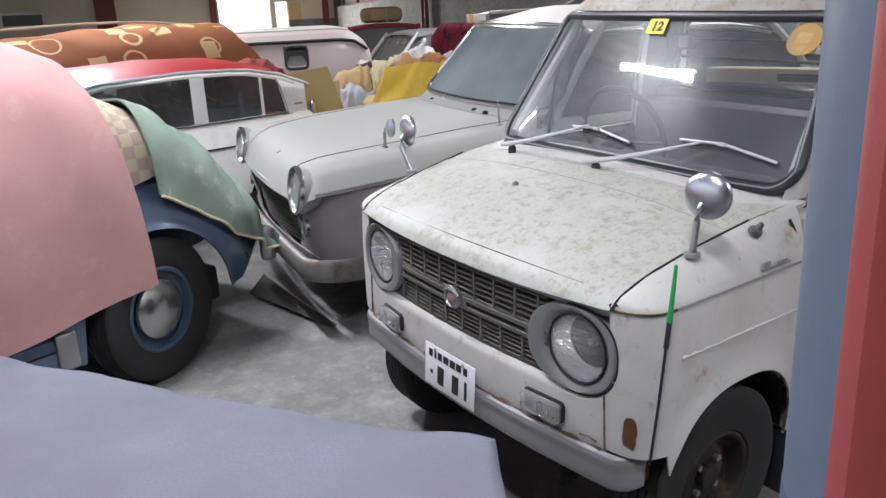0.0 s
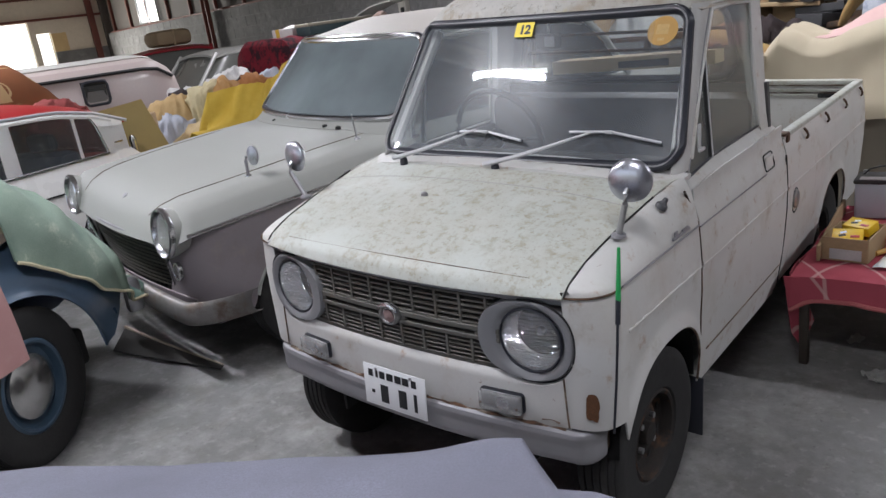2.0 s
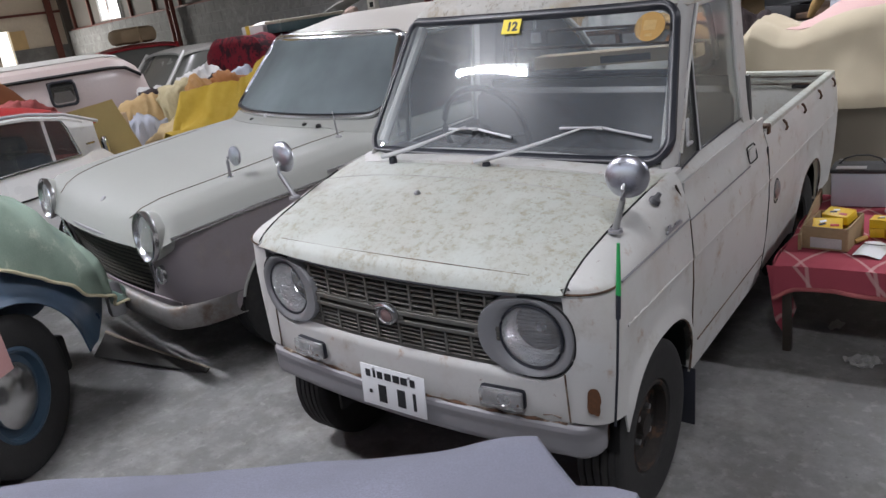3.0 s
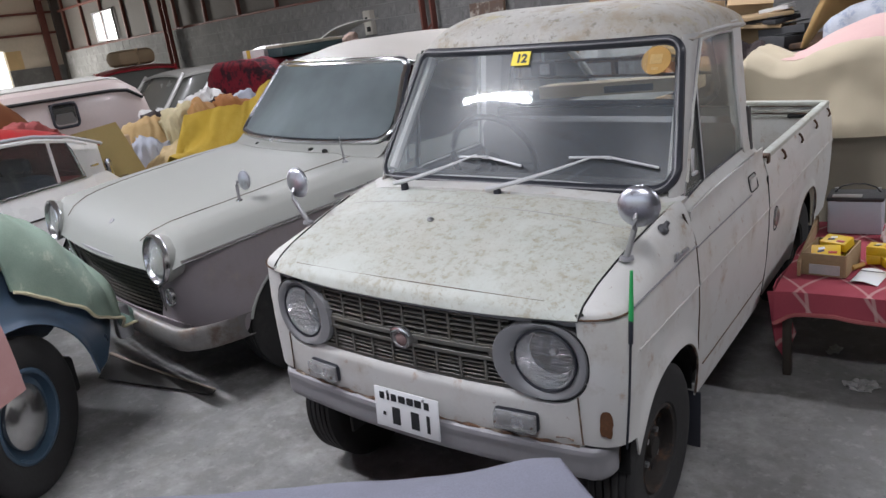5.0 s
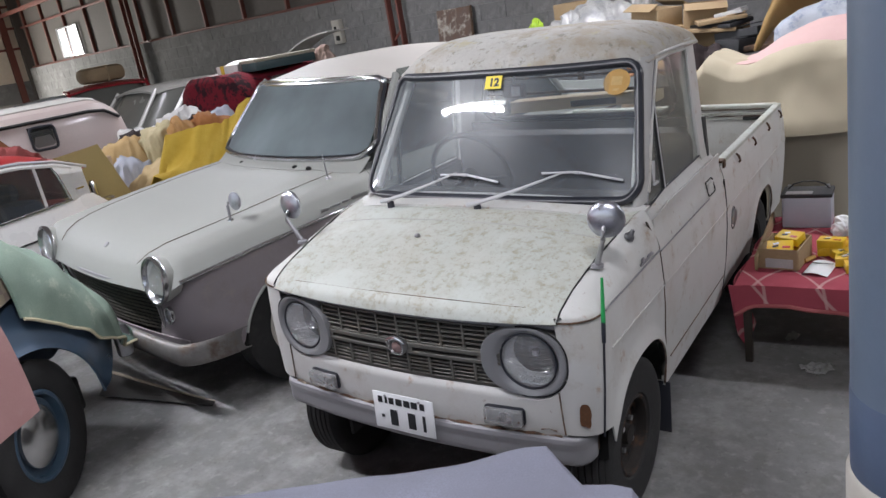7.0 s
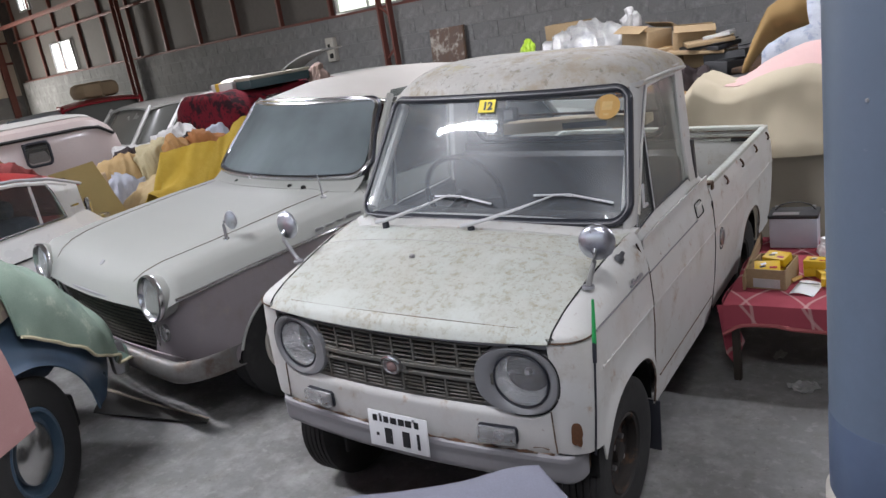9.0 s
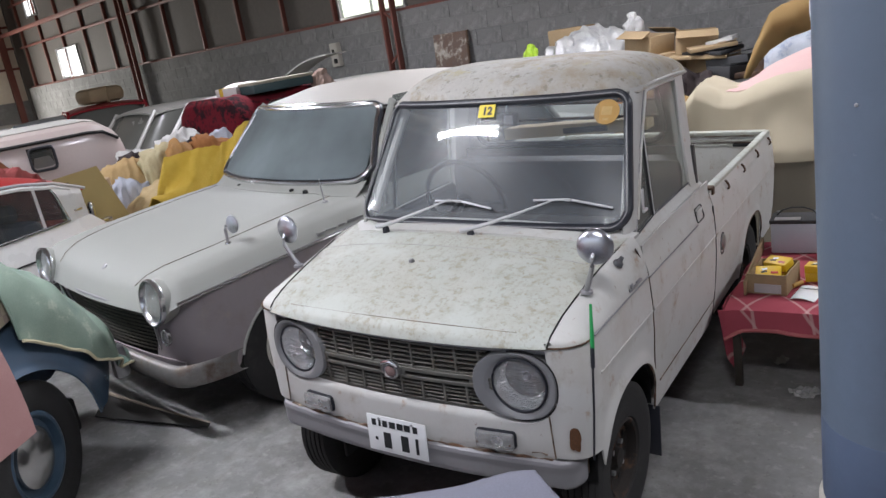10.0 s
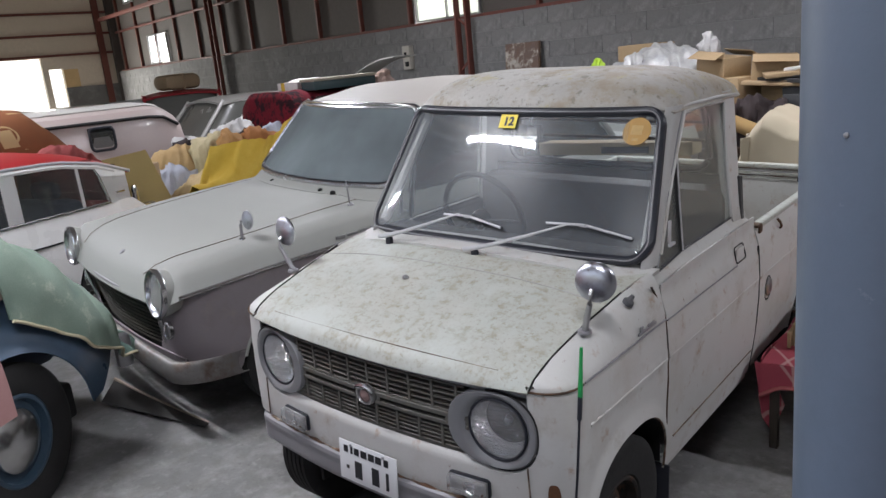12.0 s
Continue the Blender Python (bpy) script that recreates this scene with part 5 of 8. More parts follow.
# cabin: windscreen, roof, pillars, rear body
def est_screen(x, z):
    t = (z - 0.945) / 0.38
    a = abs(x) / 0.70
    return Vector((x, 1.00 + 0.36 * t + 0.17 * a ** 2.4, z))


e_out = [est_screen(x, 0.955 + z) for x, z in dense(rounded_rect(0.69, 0.605, 0.355, 0.07, 7))]
part("windscreen_trim", tube(bmesh.new(), e_out, 0.014, 8, True), M_CHROME, est, "chrome windscreen surround")
part("windscreen_rubber", tube(bmesh.new(), [p + Vector((0, 0.01, 0)) for p in e_out], 0.018, 8, True), M_RUBBER, est)
part("windscreen", sheet(lambda u, v: est_screen((2 * u - 1) * lerp(0.682, 0.600, v), lerp(0.958, 1.306, v)), 24, 12, 0.004), M_DUSTGLASS, est, "windscreen grey with dust")


def est_roof(u, v):
    s = 2 * u - 1
    y = lerp(1.335, 2.62, v)
    hw = lerp(0.615, 0.63, min(v * 3, 1))
    z = 1.322 + 0.088 * (1 - abs(s) ** 2.4) * min(1, 0.10 + v * 3.2) - 0.030 * abs(s) ** 7 - 0.05 * max(0, v - 0.6) ** 2 * 6
    return Vector((s * hw, y + 0.15 * abs(s) ** 2.4 * max(0, 1 - 3 * v), z))


part("roof", sheet(est_roof, 36, 30, 0.02), mat("roof_cream_dusty", (0.48, 0.45, 0.41), 0.6, var=0.06, vscale=2, bump=0.01), est, "dusty cream roof")
part("drip_rail", tube(bmesh.new(), [est_roof(k / 24, 0) + Vector((0, -0.008, 0.002)) for k in range(25)], 0.007, 8), M_CHROME, est)
for sd in (1, -1):
    part("drip_rail", tube(bmesh.new(), [est_roof(0.5 + sd * 0.5, k / 8) + Vector((sd * 0.005, 0, 0.0)) for k in range(9)], 0.010, 6), M_CHROME, est)
    for y0, x0, y1, x1 in ((1.20, 0.705, 1.52, 0.612), (1.95, 0.72, 2.0, 0.622), (2.95, 0.70, 2.58, 0.615)):
        part("pillar", tube(bmesh.new(), [(sd * x0, y0, 0.90), (sd * (x0 + x1) / 2 + sd * 0.01, (y0 + y1) / 2, 1.14), (sd * x1, y1, 1.318)], 0.020, 8), M_SILVER, est)
    def shoulder(u, v, sd=sd):
        y = lerp(1.2, 3.85, u)
        z = lerp(0.735, 0.915, v)
        return Vector((sd * (est_w(y) - 0.05 * v ** 2), y, z))
    part("upper_flank", sheet(shoulder, 16, 4, 0.008), M_SILVER, est)
    g = part("side_window", sheet(lambda u, v, sd=sd: Vector((sd * lerp(0.688, 0.592, v), lerp(lerp(1.22, 1.55, v), lerp(2.93, 2.56, v), u), lerp(0.92, 1.34, v))), 4, 4, 0.004), M_DARKGLASS, est)
    wheel("wheel", 0.305, 0.15, 0.178, pose(sd * 0.655, 0.58, 0.305, 0, 0, 0 if sd > 0 else 180), est, mat("wheel_cream", (0.5, 0.47, 0.42), 0.5), M_CHROME)
    wheel("wheel", 0.305, 0.15, 0.178, pose(sd * 0.655, 2.95, 0.305, 0, 0, 0 if sd > 0 else 180), est, M_GREYP, M_CHROME)
for k, (y0, l_, h_) in enumerate(((0.90, 0.05, 0.016), (0.965, 0.06, 0.012), (1.03, 0.04, 0.012), (1.12, 0.10, 0.016))):
    part("script_bar", boxed((0.7545, y0 - 0.10, 0.788 + 0.004 * k), (0.006, l_, h_), None, 0.002), M_STEEL, est)
part("boot_lid", sheet(lambda u, v: Vector(((2 * u - 1) * 0.70, lerp(2.9, 3.84, v), 0.93 - 0.05 * abs(2 * u - 1) ** 3 - 0.12 * v ** 3)), 14, 10, 0.01), M_SILVER, est)
part("rear_window", sheet(lambda u, v: Vector(((2 * u - 1) * lerp(0.66, 0.59, v), lerp(2.95, 2.60, v), lerp(0.92, 1.33, v))), 6, 4, 0.004), M_DARKGLASS, est)
part("rear_panel", boxed((0, 3.83, 0.60), (1.36, 0.03, 0.60), None, 0.01), M_SILVER, est)
part("underbody", boxed((0, 1.9, 0.33), (1.30, 3.6, 0.14), None, 0.02), M_BLACK, est)
part("engine_bay", boxed((0, 0.58, 0.52), (1.05, 0.95, 0.34), None, 0.02), M_BLACK, est)
part("seats", boxed((0, 2.2, 0.75), (1.2, 0.6, 0.5), None, 0.1), M_INTERIOR, est)


def est_cowl(u, v):
    """The strip between the bonnet's rear edge and the windscreen."""
    x = (2 * u - 1) * 0.690
    yb = est_screen(x, 0.955).y
    y0 = yb - 0.075
    return Vector((x, lerp(y0, yb + 0.012, v), lerp(est_top(min(abs(x) / est_w(y0), 1), y0) + 0.002, 0.954, v ** 1.3)))


part("cowl_panel", sheet(est_cowl, 32, 6, 0.006), M_SILVER, est)
part("dashboard", boxed((0, 1.28, 0.86), (1.2, 0.25, 0.12), None, 0.04), M_INTERIOR, est)
# wing mirror, aerial, wiper stubs
mf = Vector((0.600, 0.39, est_top(0.60 / est_w(0.39), 0.39)))
stem = part("wing_mirror", tube(bmesh.new(), [mf, mf + Vector((0.002, 0.0, 0.070)), mf + Vector((0.012, 0.0, 0.084)), mf + Vector((0.045, 0.008, 0.090))], 0.0075, 8), M_GREYP, est, "round chrome wing mirror")
part("mirror_shell", lathe(bmesh.new(), [(0.0, 0.014), (0.026, 0.011), (0.041, 0.003), (0.042, -0.003), (0.0, -0.005)], pose(*(mf + Vector((0.055, 0.01, 0.093))), 85, 0, 6), 28), M_SHELL, stem)
part("mirror_foot", lathe(bmesh.new(), [(0.016, -0.004), (0.014, 0.004), (0.0, 0.008)], pose(*mf), 16), M_CHROME, stem)
part("aerial", tube(bmesh.new(), [(0.60, 0.97, 0.885), (0.60, 0.965, 0.91), (0.595, 0.96, 1.01)], lambda t: 0.006 - 0.003 * t, 6), M_STEEL, est)
part("aerial_foot", lathe(bmesh.new(), [(0.018, -0.004), (0.016, 0.004), (0.006, 0.012), (0.0, 0.012)], pose(0.60, 0.97, est_top(0.60 / est_w(0.97), 0.97)), 14), M_STEEL, est)
for x in (-0.22, 0.30, 0.42):
    part("wiper_stub", lathe(bmesh.new(), [(0.014, -0.004), (0.013, 0.010), (0.0, 0.016)], pose(x, 0.985, 0.925), 12), M_BLACK, est)

# ---- back wall: blocks, cladding frame, columns, windows ----


block = boxed((0, 0, 0), (0.394, 0.07, 0.194), None, 0.004)
bme = bpy.data.meshes.new("block")
bmesh.ops.recalc_face_normals(block, faces=block.faces)
block.to_mesh(bme)
bme.materials.append(M_BLOCK)
rest = []
for row in range(10):
    for col in range(75):
        hx = XW + 0.2 + 0.4 * col + (0.2 if row % 2 else 0.0)
        if hx > XE - 0.2:
            continue
        m = pose(hx, YB - 0.001 + 0.002 * math.sin(col * 7.1 + row * 3.3), 0.1 + 0.2 * row)
        if -11.4 < hx < 0.6:
            ob = new("block", bme)
            ob.parent = wall_n
            ob.matrix_local = m
        else:
            rest.append(m)
bm = bmesh.new()
for m in rest:
    box(bm, (0, 0, 0), (0.390, 0.07, 0.190), m)
ob = part("far_blocks", bm, M_BLOCK, wall_n)
tagged(ob, kind="stuff")


def steel(name, c, s, label, category="steel frame", m=None):
    ob = part(name, boxed(c, s, m, 0.006), M_REDSTEEL)
    ob.matrix_world = HALL
    return tagged(ob, label, category, group="steel frame of the hall", kind="structure")


k = 0
while XW + 0.5 + 1.29 * k < XE:
    steel("wall_stud", (XW + 0.5 + 1.29 * k, YB + 0.075, 3.5), (0.055, 0.07, 3.0), "red oxide steel wall stud")
    k += 1
for z in (2.02, 3.05, 4.1):
    steel("wall_rail", ((XW + XE) / 2, YB + 0.065, z), (XE - XW, 0.05, 0.05), "red oxide steel wall rail")
for hx in (-14.05, -6.2, 1.7, 9.5 - 0.7):
    for dx in (-0.10, 0.10):
        steel("column_flange", (hx + dx, YB - 0.16, 2.5), (0.035, 0.09, 5.0), "red oxide lattice column against the wall", "column")
    for j in range(9):
        z = 0.3 + 0.55 * j
        steel("column_lacing", (hx, YB - 0.16, z), (0.24, 0.012, 0.035), "lacing bar of the lattice column", "column", pose(hx, 0, z, 0, 35 if j % 2 else -35, 0) @ pose(-hx, 0, -z))
for y in (YB - 0.3, 2.0, -2.5):
    steel("roof_beam", ((XW + XE) / 2, y, 3.40 if y > 5 else 4.6), (XE - XW, 0.07, 0.09), "rusty red roof beam", "beam")


def hall_window(name, c, s, label, material=M_DAY, axis="y"):
    """A bright window: a frame with a glowing pane set in it."""
    w = thing(name, HALL @ pose(*c, 0, 0, 0 if axis == "y" else 90), label, "window")
    tagged(w, kind="structure")
    a, b = s
    part("pane", boxed((0, 0, 0), (a, 0.012, b), None, 0.0), material, w)
    for cx, cz, sx, sz in ((0, b / 2, a + 0.06, 0.04), (0, -b / 2, a + 0.06, 0.04), (-a / 2, 0, 0.04, b), (a / 2, 0, 0.04, b), (0, 0, 0.025, b)):
        part("window_frame", boxed((cx, -0.02, cz), (sx, 0.05, sz), None, 0.004), M_STEEL, w)
    return w


hall_window("window_1", (-17.85, YB + 0.085, 2.42), (1.25, 0.66), "small bright window above the block wall")
hall_window("window_2", (-6.75, YB + 0.085, 2.36), (1.35, 0.62), "bright window with greenery outside", M_DAYGREEN)
hall_window("window_3", (-19.4, YB + 0.085, 4.05), (0.7, 0.7), "small bright high window")

# electric box and stained board on the wall
sb = thing("switch_box", HALL @ pose(-7.55, YB - 0.08, 1.57), "pale grey electric switch box on the block wall", "switch box")
part("case", boxed((0, 0, 0), (0.17, 0.09, 0.34), None, 0.01), M_PILLARBASE, sb)
part("socket", boxed((0.02, -0.05, -0.09), (0.07, 0.03, 0.07), None, 0.01), M_BLACK, sb)
part("lever", boxed((0.0, -0.055, 0.05), (0.03, 0.03, 0.06), None, 0.006), M_BLACK, sb)
bd = thing("stained_board", HALL @ pose(-5.2, YB - 0.10, 1.30, -4, 0, 0), "rust-stained board leaning on the block wall", "board")
part("panel", boxed((0, 0, 0), (0.60, 0.02, 0.62), None, 0.003), mat("board_rusty_white", (0.42, 0.38, 0.33), 0.7, var=0.1, spots=((4, 0.42, 0.50, (0.09, 0.05, 0.035), 0.9), (9, 0.5, 0.6, (0.13, 0.075, 0.05), 0.7))), bd)
part("edge_strip", boxed((0.29, -0.012, 0), (0.03, 0.012, 0.62), None, 0.003), M_RUST, bd)
part("leg", boxed((-0.24, 0.0, -0.80), (0.05, 0.03, 0.98), None, 0.003), M_RUST, bd)
part("leg", boxed((0.24, 0.0, -0.80), (0.05, 0.03, 0.98), None, 0.003), M_RUST, bd)

# ---- cloths and covered cars ----


def cloth(name, col, second=None, var=0.10, weave=260, vscale=6.0, spots=()):
    return mat(name, col, 0.92, var=var, vscale=vscale, fine=weave, bump=0.03, second=second, spec=0.15, spots=spots)


def drape(f, nu, nv, folds=0.0, seed=0, scale=3.0, thick=0.006):
    """A cloth over a form: a sheet with soft folds along its outward direction."""
    def g(u, v):
        p = f(u, v)
        e = 0.01
        du, dv = f(min(u + e, 1), v) - f(max(u - e, 0), v), f(u, min(v + e, 1)) - f(u, max(v - e, 0))
        nrm = du.cross(dv)
        if nrm.length > 1e-9:
            nrm.normalize()
        q = noise.noise(Vector((p.x * scale + seed, p.y * scale, p.z * scale * 0.5))) + 0.5 * noise.noise(Vector((p.x * scale * 2.3 + seed, p.y * scale * 2.3, p.z * scale)))
        fade = min(1.0, 0.25 + 9 * min(u, 1 - u, v, 1 - v))
        return p + nrm * folds * q * fade
    return sheet(g, nu, nv, thick)


def hump(half_w, top, hem, y0, y1, round_end=0.35, power=3.2, waist=0.0):
    """A covered-car form: over u along its length, v across from hem to hem."""
    def f(u, v):
        y = lerp(y0, y1, u)
        e = max(0.0, 1 - min(y - y0, y1 - y) / round_end)
        k = math.sqrt(max(1 - e * e, 0.0)) if e > 0 else 1.0
        a = math.pi * v
        c, s = math.cos(a), math.sin(a)
        w = half_w(y) if callable(half_w) else half_w
        t = top(y) if callable(top) else top
        x = -w * math.copysign(abs(c) ** (2 / power), c) * lerp(0.75, 1.0, k)
        z = hem + (t * lerp(0.62, 1.0, k) - hem) * abs(s) ** (2 / power)
        return Vector((x * (1 + waist * (1 - abs(s))), y, z))
    return f


M_GREYCLOTH = cloth("cover_grey_lilac", (0.175, 0.178, 0.215), (0.20, 0.205, 0.255), var=0.10, vscale=4)
M_PINK = cloth("blanket_pink", (0.50, 0.275, 0.265), (0.53, 0.32, 0.30), var=0.08, vscale=3.5, spots=((9, 0.55, 0.70, (0.56, 0.38, 0.35), 0.5),))
# the broad dark teal blotches paint shading into the cloth's colour
M_MINT = mat("blanket_green", (0.195, 0.27, 0.215), 0.62, var=0.10, vscale=5, fine=260, bump=0.03, second=(0.27, 0.335, 0.27), spec=0.3, spots=((1.7, 0.50, 0.62, (0.10, 0.18, 0.17), 0.7), (5, 0.61, 0.68, (0.55, 0.56, 0.46), 0.5)))
M_HEM = cloth("blanket_hem_cream", (0.55, 0.50, 0.34), var=0.06)
M_CREAM = cloth("cover_cream", (0.43, 0.375, 0.275), var=0.05, vscale=2)
M_TAUPE = cloth("cover_taupe", (0.33, 0.29, 0.23), var=0.06, vscale=2)
M_TAN = cloth("blanket_tan", (0.27, 0.175, 0.075), var=0.08)
M_YELLOWC = cloth("cloth_yellow", (0.43, 0.28, 0.035), (0.50, 0.36, 0.08), var=0.10)
M_BEIGE = cloth("cloth_beige", (0.42, 0.31, 0.16), (0.50, 0.40, 0.25), var=0.12)
M_WHITEC = cloth("cloth_white", (0.44, 0.43, 0.42), (0.50, 0.485, 0.465), var=0.10, vscale=9)
M_CARTON = mat("cardboard", (0.32, 0.225, 0.125), 0.85, var=0.14, vscale=4, fine=60, bump=0.02)

# lilac-grey covered car before the camera
fg = thing("covered_car", pose(0.69, -0.44, 0, 0, 0, 29.9), "car under a plain lilac-grey cloth cover", "covered car")


def fg_z(a, b):
    z = 0.695 + 0.030 * math.exp(-((a + 0.01) / 0.12) ** 2 - ((b + 0.01) / 0.07) ** 2)
    z += 0.040 * math.exp(-((b + 0.36) / 0.20) ** 2) * (1 / (1 + math.exp((a - 0.22) / 0.035)))
    return z


def fg_cover(u, v):
    """u along the car, v from the far hem over the top to the near hem."""
    a = lerp(-2.9, 0.30, u)
    if v < 0.16:
        t = v / 0.16
        b, z = 0.10 - 0.08 * t, lerp(0.12, fg_z(a, 0) - 0.03, t)
    elif v > 0.86:
        t = (v - 0.86) / 0.14
        b, z = -1.14 - 0.06 * t, lerp(fg_z(a, -1.1) - 0.02, 0.14, t)
    else:
        t = (v - 0.16) / 0.70
        b = lerp(0.02, -1.14, t)
        z = fg_z(a, b) - 0.014 * max(0, 1 - t * 14) ** 2 - 0.02 * max(0, t * 12 - 11) ** 2
    step = min(max((a - 0.015) / 0.035, 0), 1)
    b -= 0.105 * step * max(0, 1 - max(0, -b) / 0.5)
    z -= 0.018 * step
    end = curve_at(((-1.2, 0.24), (-0.5, 0.25), (-0.24, 0.20), (-0.10, 0.16), (0.2, 0.15)), b)
    if a > end - 0.03:
        q = min((a - end + 0.03) / (0.33 - end), 1)
        z = z - (0.04 * (q / 0.15) ** 1.5 if q < 0.15 else 0.04 + (z - 0.14) * (q - 0.15) / 0.85)
        a = end - 0.03 + 0.035 * min(q / 0.15, 1) + 0.05 * q
    return Vector((a, b, z))


part("cover", drape(fg_cover, 120, 110, 0.012, 3, 3.2), M_GREYCLOTH, fg)
part("body", boxed((-1.4, -0.55, 0.36), (2.6, 0.95, 0.44), None, 0.1), M_BLACK, fg)
for a, b in ((-2.3, -0.08), (-0.5, -0.08), (-2.3, -0.98), (-0.5, -0.98)):
    wheel("wheel", 0.26, 0.13, 0.14, pose(a, b, 0.26, 0, 0, 90 if b > -0.5 else -90), fg, M_GREYP)

# ---- small blue car under pink, plaid and green cloths ----
M_BLUE = mat("car_blue", (0.075, 0.118, 0.175), 0.30, var=0.10, vscale=3, bump=0.006, coat=0.6, spots=((8, 0.6, 0.75, (0.04, 0.06, 0.09), 0.5),))
blue = thing("blue_car", pose(-2.064, -0.558, 0, 0, 0, 17.45), "small old blue car half hidden under cloths", "car")
wheel("wheel", 0.292, 0.14, 0.175, pose(0.545, 0.0, 0.292, 0, 0, 14), blue, mat("rim_blue", (0.045, 0.08, 0.12), 0.4, var=0.1), M_CAP, "worn tyre on a blue rim with a chrome cap")
wheel("wheel", 0.292, 0.14, 0.175, pose(-0.545, 0.0, 0.292, 0, 0, 194), blue, M_BLUE, M_CHROME)
wheel("wheel", 0.292, 0.14, 0.175, pose(0.545, -1.85, 0.292), blue, M_BLUE, M_CHROME)
wheel("wheel", 0.292, 0.14, 0.175, pose(-0.545, -1.85, 0.292, 0, 0, 180), blue, M_BLUE, M_CHROME)


def b_fender(side):
    def f(u, v):
        y = lerp(-0.40, 0.60, u)
        d = abs(y)
        zb = 0.292 + math.sqrt(0.335 ** 2 - d * d) if d < 0.335 else curve_at(((-0.40, 0.20), (-0.335, 0.20), (0.335, 0.30), (0.42, 0.31), (0.60, 0.44)), y)
        zt = curve_at(((-0.4, 0.86), (0.0, 0.86), (0.3, 0.74), (0.6, 0.52)), y)
        z = lerp(zb, max(zt, zb + 0.02), v)
        x = 0.625 - 0.10 * max(0, (z - 0.60) / 0.26) ** 2 - 0.13 * max(0, (y - 0.25) / 0.35) ** 2 + 0.014 * math.exp(-((math.hypot(y, z - 0.292) - 0.335) / 0.02) ** 2)
        return Vector((side * x, y, z))
    return sheet(f, 50, 14, 0.008)


for sd in (1, -1):
    part("fender", b_fender(sd), M_BLUE, blue)
    part("sill", boxed((sd * 0.60, -1.05, 0.27), (0.05, 1.26, 0.12), None, 0.015), M_BLUE, blue)
    part("sill_trim", boxed((sd * 0.627, -1.05, 0.285), (0.006, 1.24, 0.008), None, 0.002), M_BLACK, blue)
part("sill_end", boxed((0.615, -0.40, 0.275), (0.05, 0.08, 0.14), None, 0.012), M_STEEL, blue)
part("body", boxed((0, -1.05, 0.62), (1.10, 1.4, 0.60), None, 0.08), M_BLUE, blue)
part("cabin", boxed((0, -1.15, 1.06), (0.80, 1.3, 0.40), None, 0.12), M_BLUE, blue)
part("nose", boxed((0, 0.12, 0.55), (0.86, 0.72, 0.26), None, 0.12), M_BLUE, blue)
part("underbody", boxed((0, -0.9, 0.27), (0.9, 2.6, 0.16), None, 0.02), M_BLACK, blue)
part("door_mirror", boxed((0.53, 0.02, 0.83), (0.05, 0.05, 0.09), None, 0.015), M_CHROME, blue)


def pink_f(u, v):
    """u along the car from the tail to the front edge, v from the near hem over the roof to the far hem."""
    y = lerp(-2.7, -0.04, u)
    top = curve_at(((-2.7, 0.9), (-2.3, 1.25), (-1.8, 1.37), (-0.5, 1.385), (-0.2, 1.36), (-0.04, 1.30)), y)
    hem = curve_at(((-2.7, 0.30), (-1.0, 0.31), (-0.6, 0.36), (-0.04, 0.43)), y)
    a = math.pi * v
    c, s = math.cos(a), math.sin(a)
    x = 0.685 * math.copysign(abs(c) ** 0.55, c) * lerp(1.0, 0.88, abs(s) ** 1.5)
    z = hem + (top - hem) * abs(s) ** 0.62
    lean = -0.07 * max(0, (z - 0.45) / 0.9) ** 1.3 * max(0, u - 0.6) / 0.4
    return Vector((x + 0.02 * math.sin(y * 9) * (1 - abs(s)) * min(1, (1 - u) * 6), y + lean, z))


pk = tagged(part("pink_blanket", drape(pink_f, 90, 80, 0.022, 8, 3.4), M_PINK), "pale pink blanket draped over the blue car's cabin", "blanket")
pk.matrix_world = pose(-2.064, -0.558, 0, 0, 0, 17.45)


def plaid_material():
    m = mat("blanket_plaid", (0.50, 0.42, 0.32), 0.92, var=0.08, bump=0.03, spec=0.15)
    t, ln = m.node_tree, m.node_tree.links
    b = t.nodes["Principled BSDF"]
    co = t.nodes.new("ShaderNodeTexCoord")
    ch = t.nodes.new("ShaderNodeTexChecker")
    ch.inputs["Scale"].default_value = 21.0
    ch.inputs["Color1"].default_value, ch.inputs["Color2"].default_value = (0.46, 0.41, 0.28, 1), (0.24, 0.16, 0.17, 1)
    ln.new(co.outputs["Object"], ch.inputs[0])
    mixn = t.nodes.new("ShaderNodeMix")
    mixn.data_type = "RGBA"
    mixn.inputs[0].default_value = 0.42
    src = b.inputs["Base Color"].links[0].from_socket
    ln.new(src, mixn.inputs[6])
    ln.new(ch.outputs[0], mixn.inputs[7])
    ln.new(mixn.outputs[2], b.inputs["Base Color"])
    return m


def plaid_f(u, v):
    y = lerp(-0.30, 0.17, u)
    top = curve_at(((-0.34, 1.285), (-0.1, 1.235), (0.17, 1.075)), y)
    hem = curve_at(((-0.34, 0.82), (-0.05, 0.80), (0.17, 0.85)), y)
    a = math.pi * v
    c, s = math.cos(a), math.sin(a)
    return Vector((0.605 * math.copysign(abs(c) ** 0.6, c), y - 0.06 * max(0, (hem + (top - hem) * abs(s) ** 0.62 - 0.8) / 0.5), hem + (top - hem) * abs(s) ** 0.62))


pd = tagged(part("plaid_blanket", drape(plaid_f, 24, 50, 0.009, 5, 5.0), plaid_material()), "faded plaid blanket over the blue car's windscreen", "blanket")
pd.matrix_world = pose(-2.064, -0.558, 0, 0, 0, 17.45)


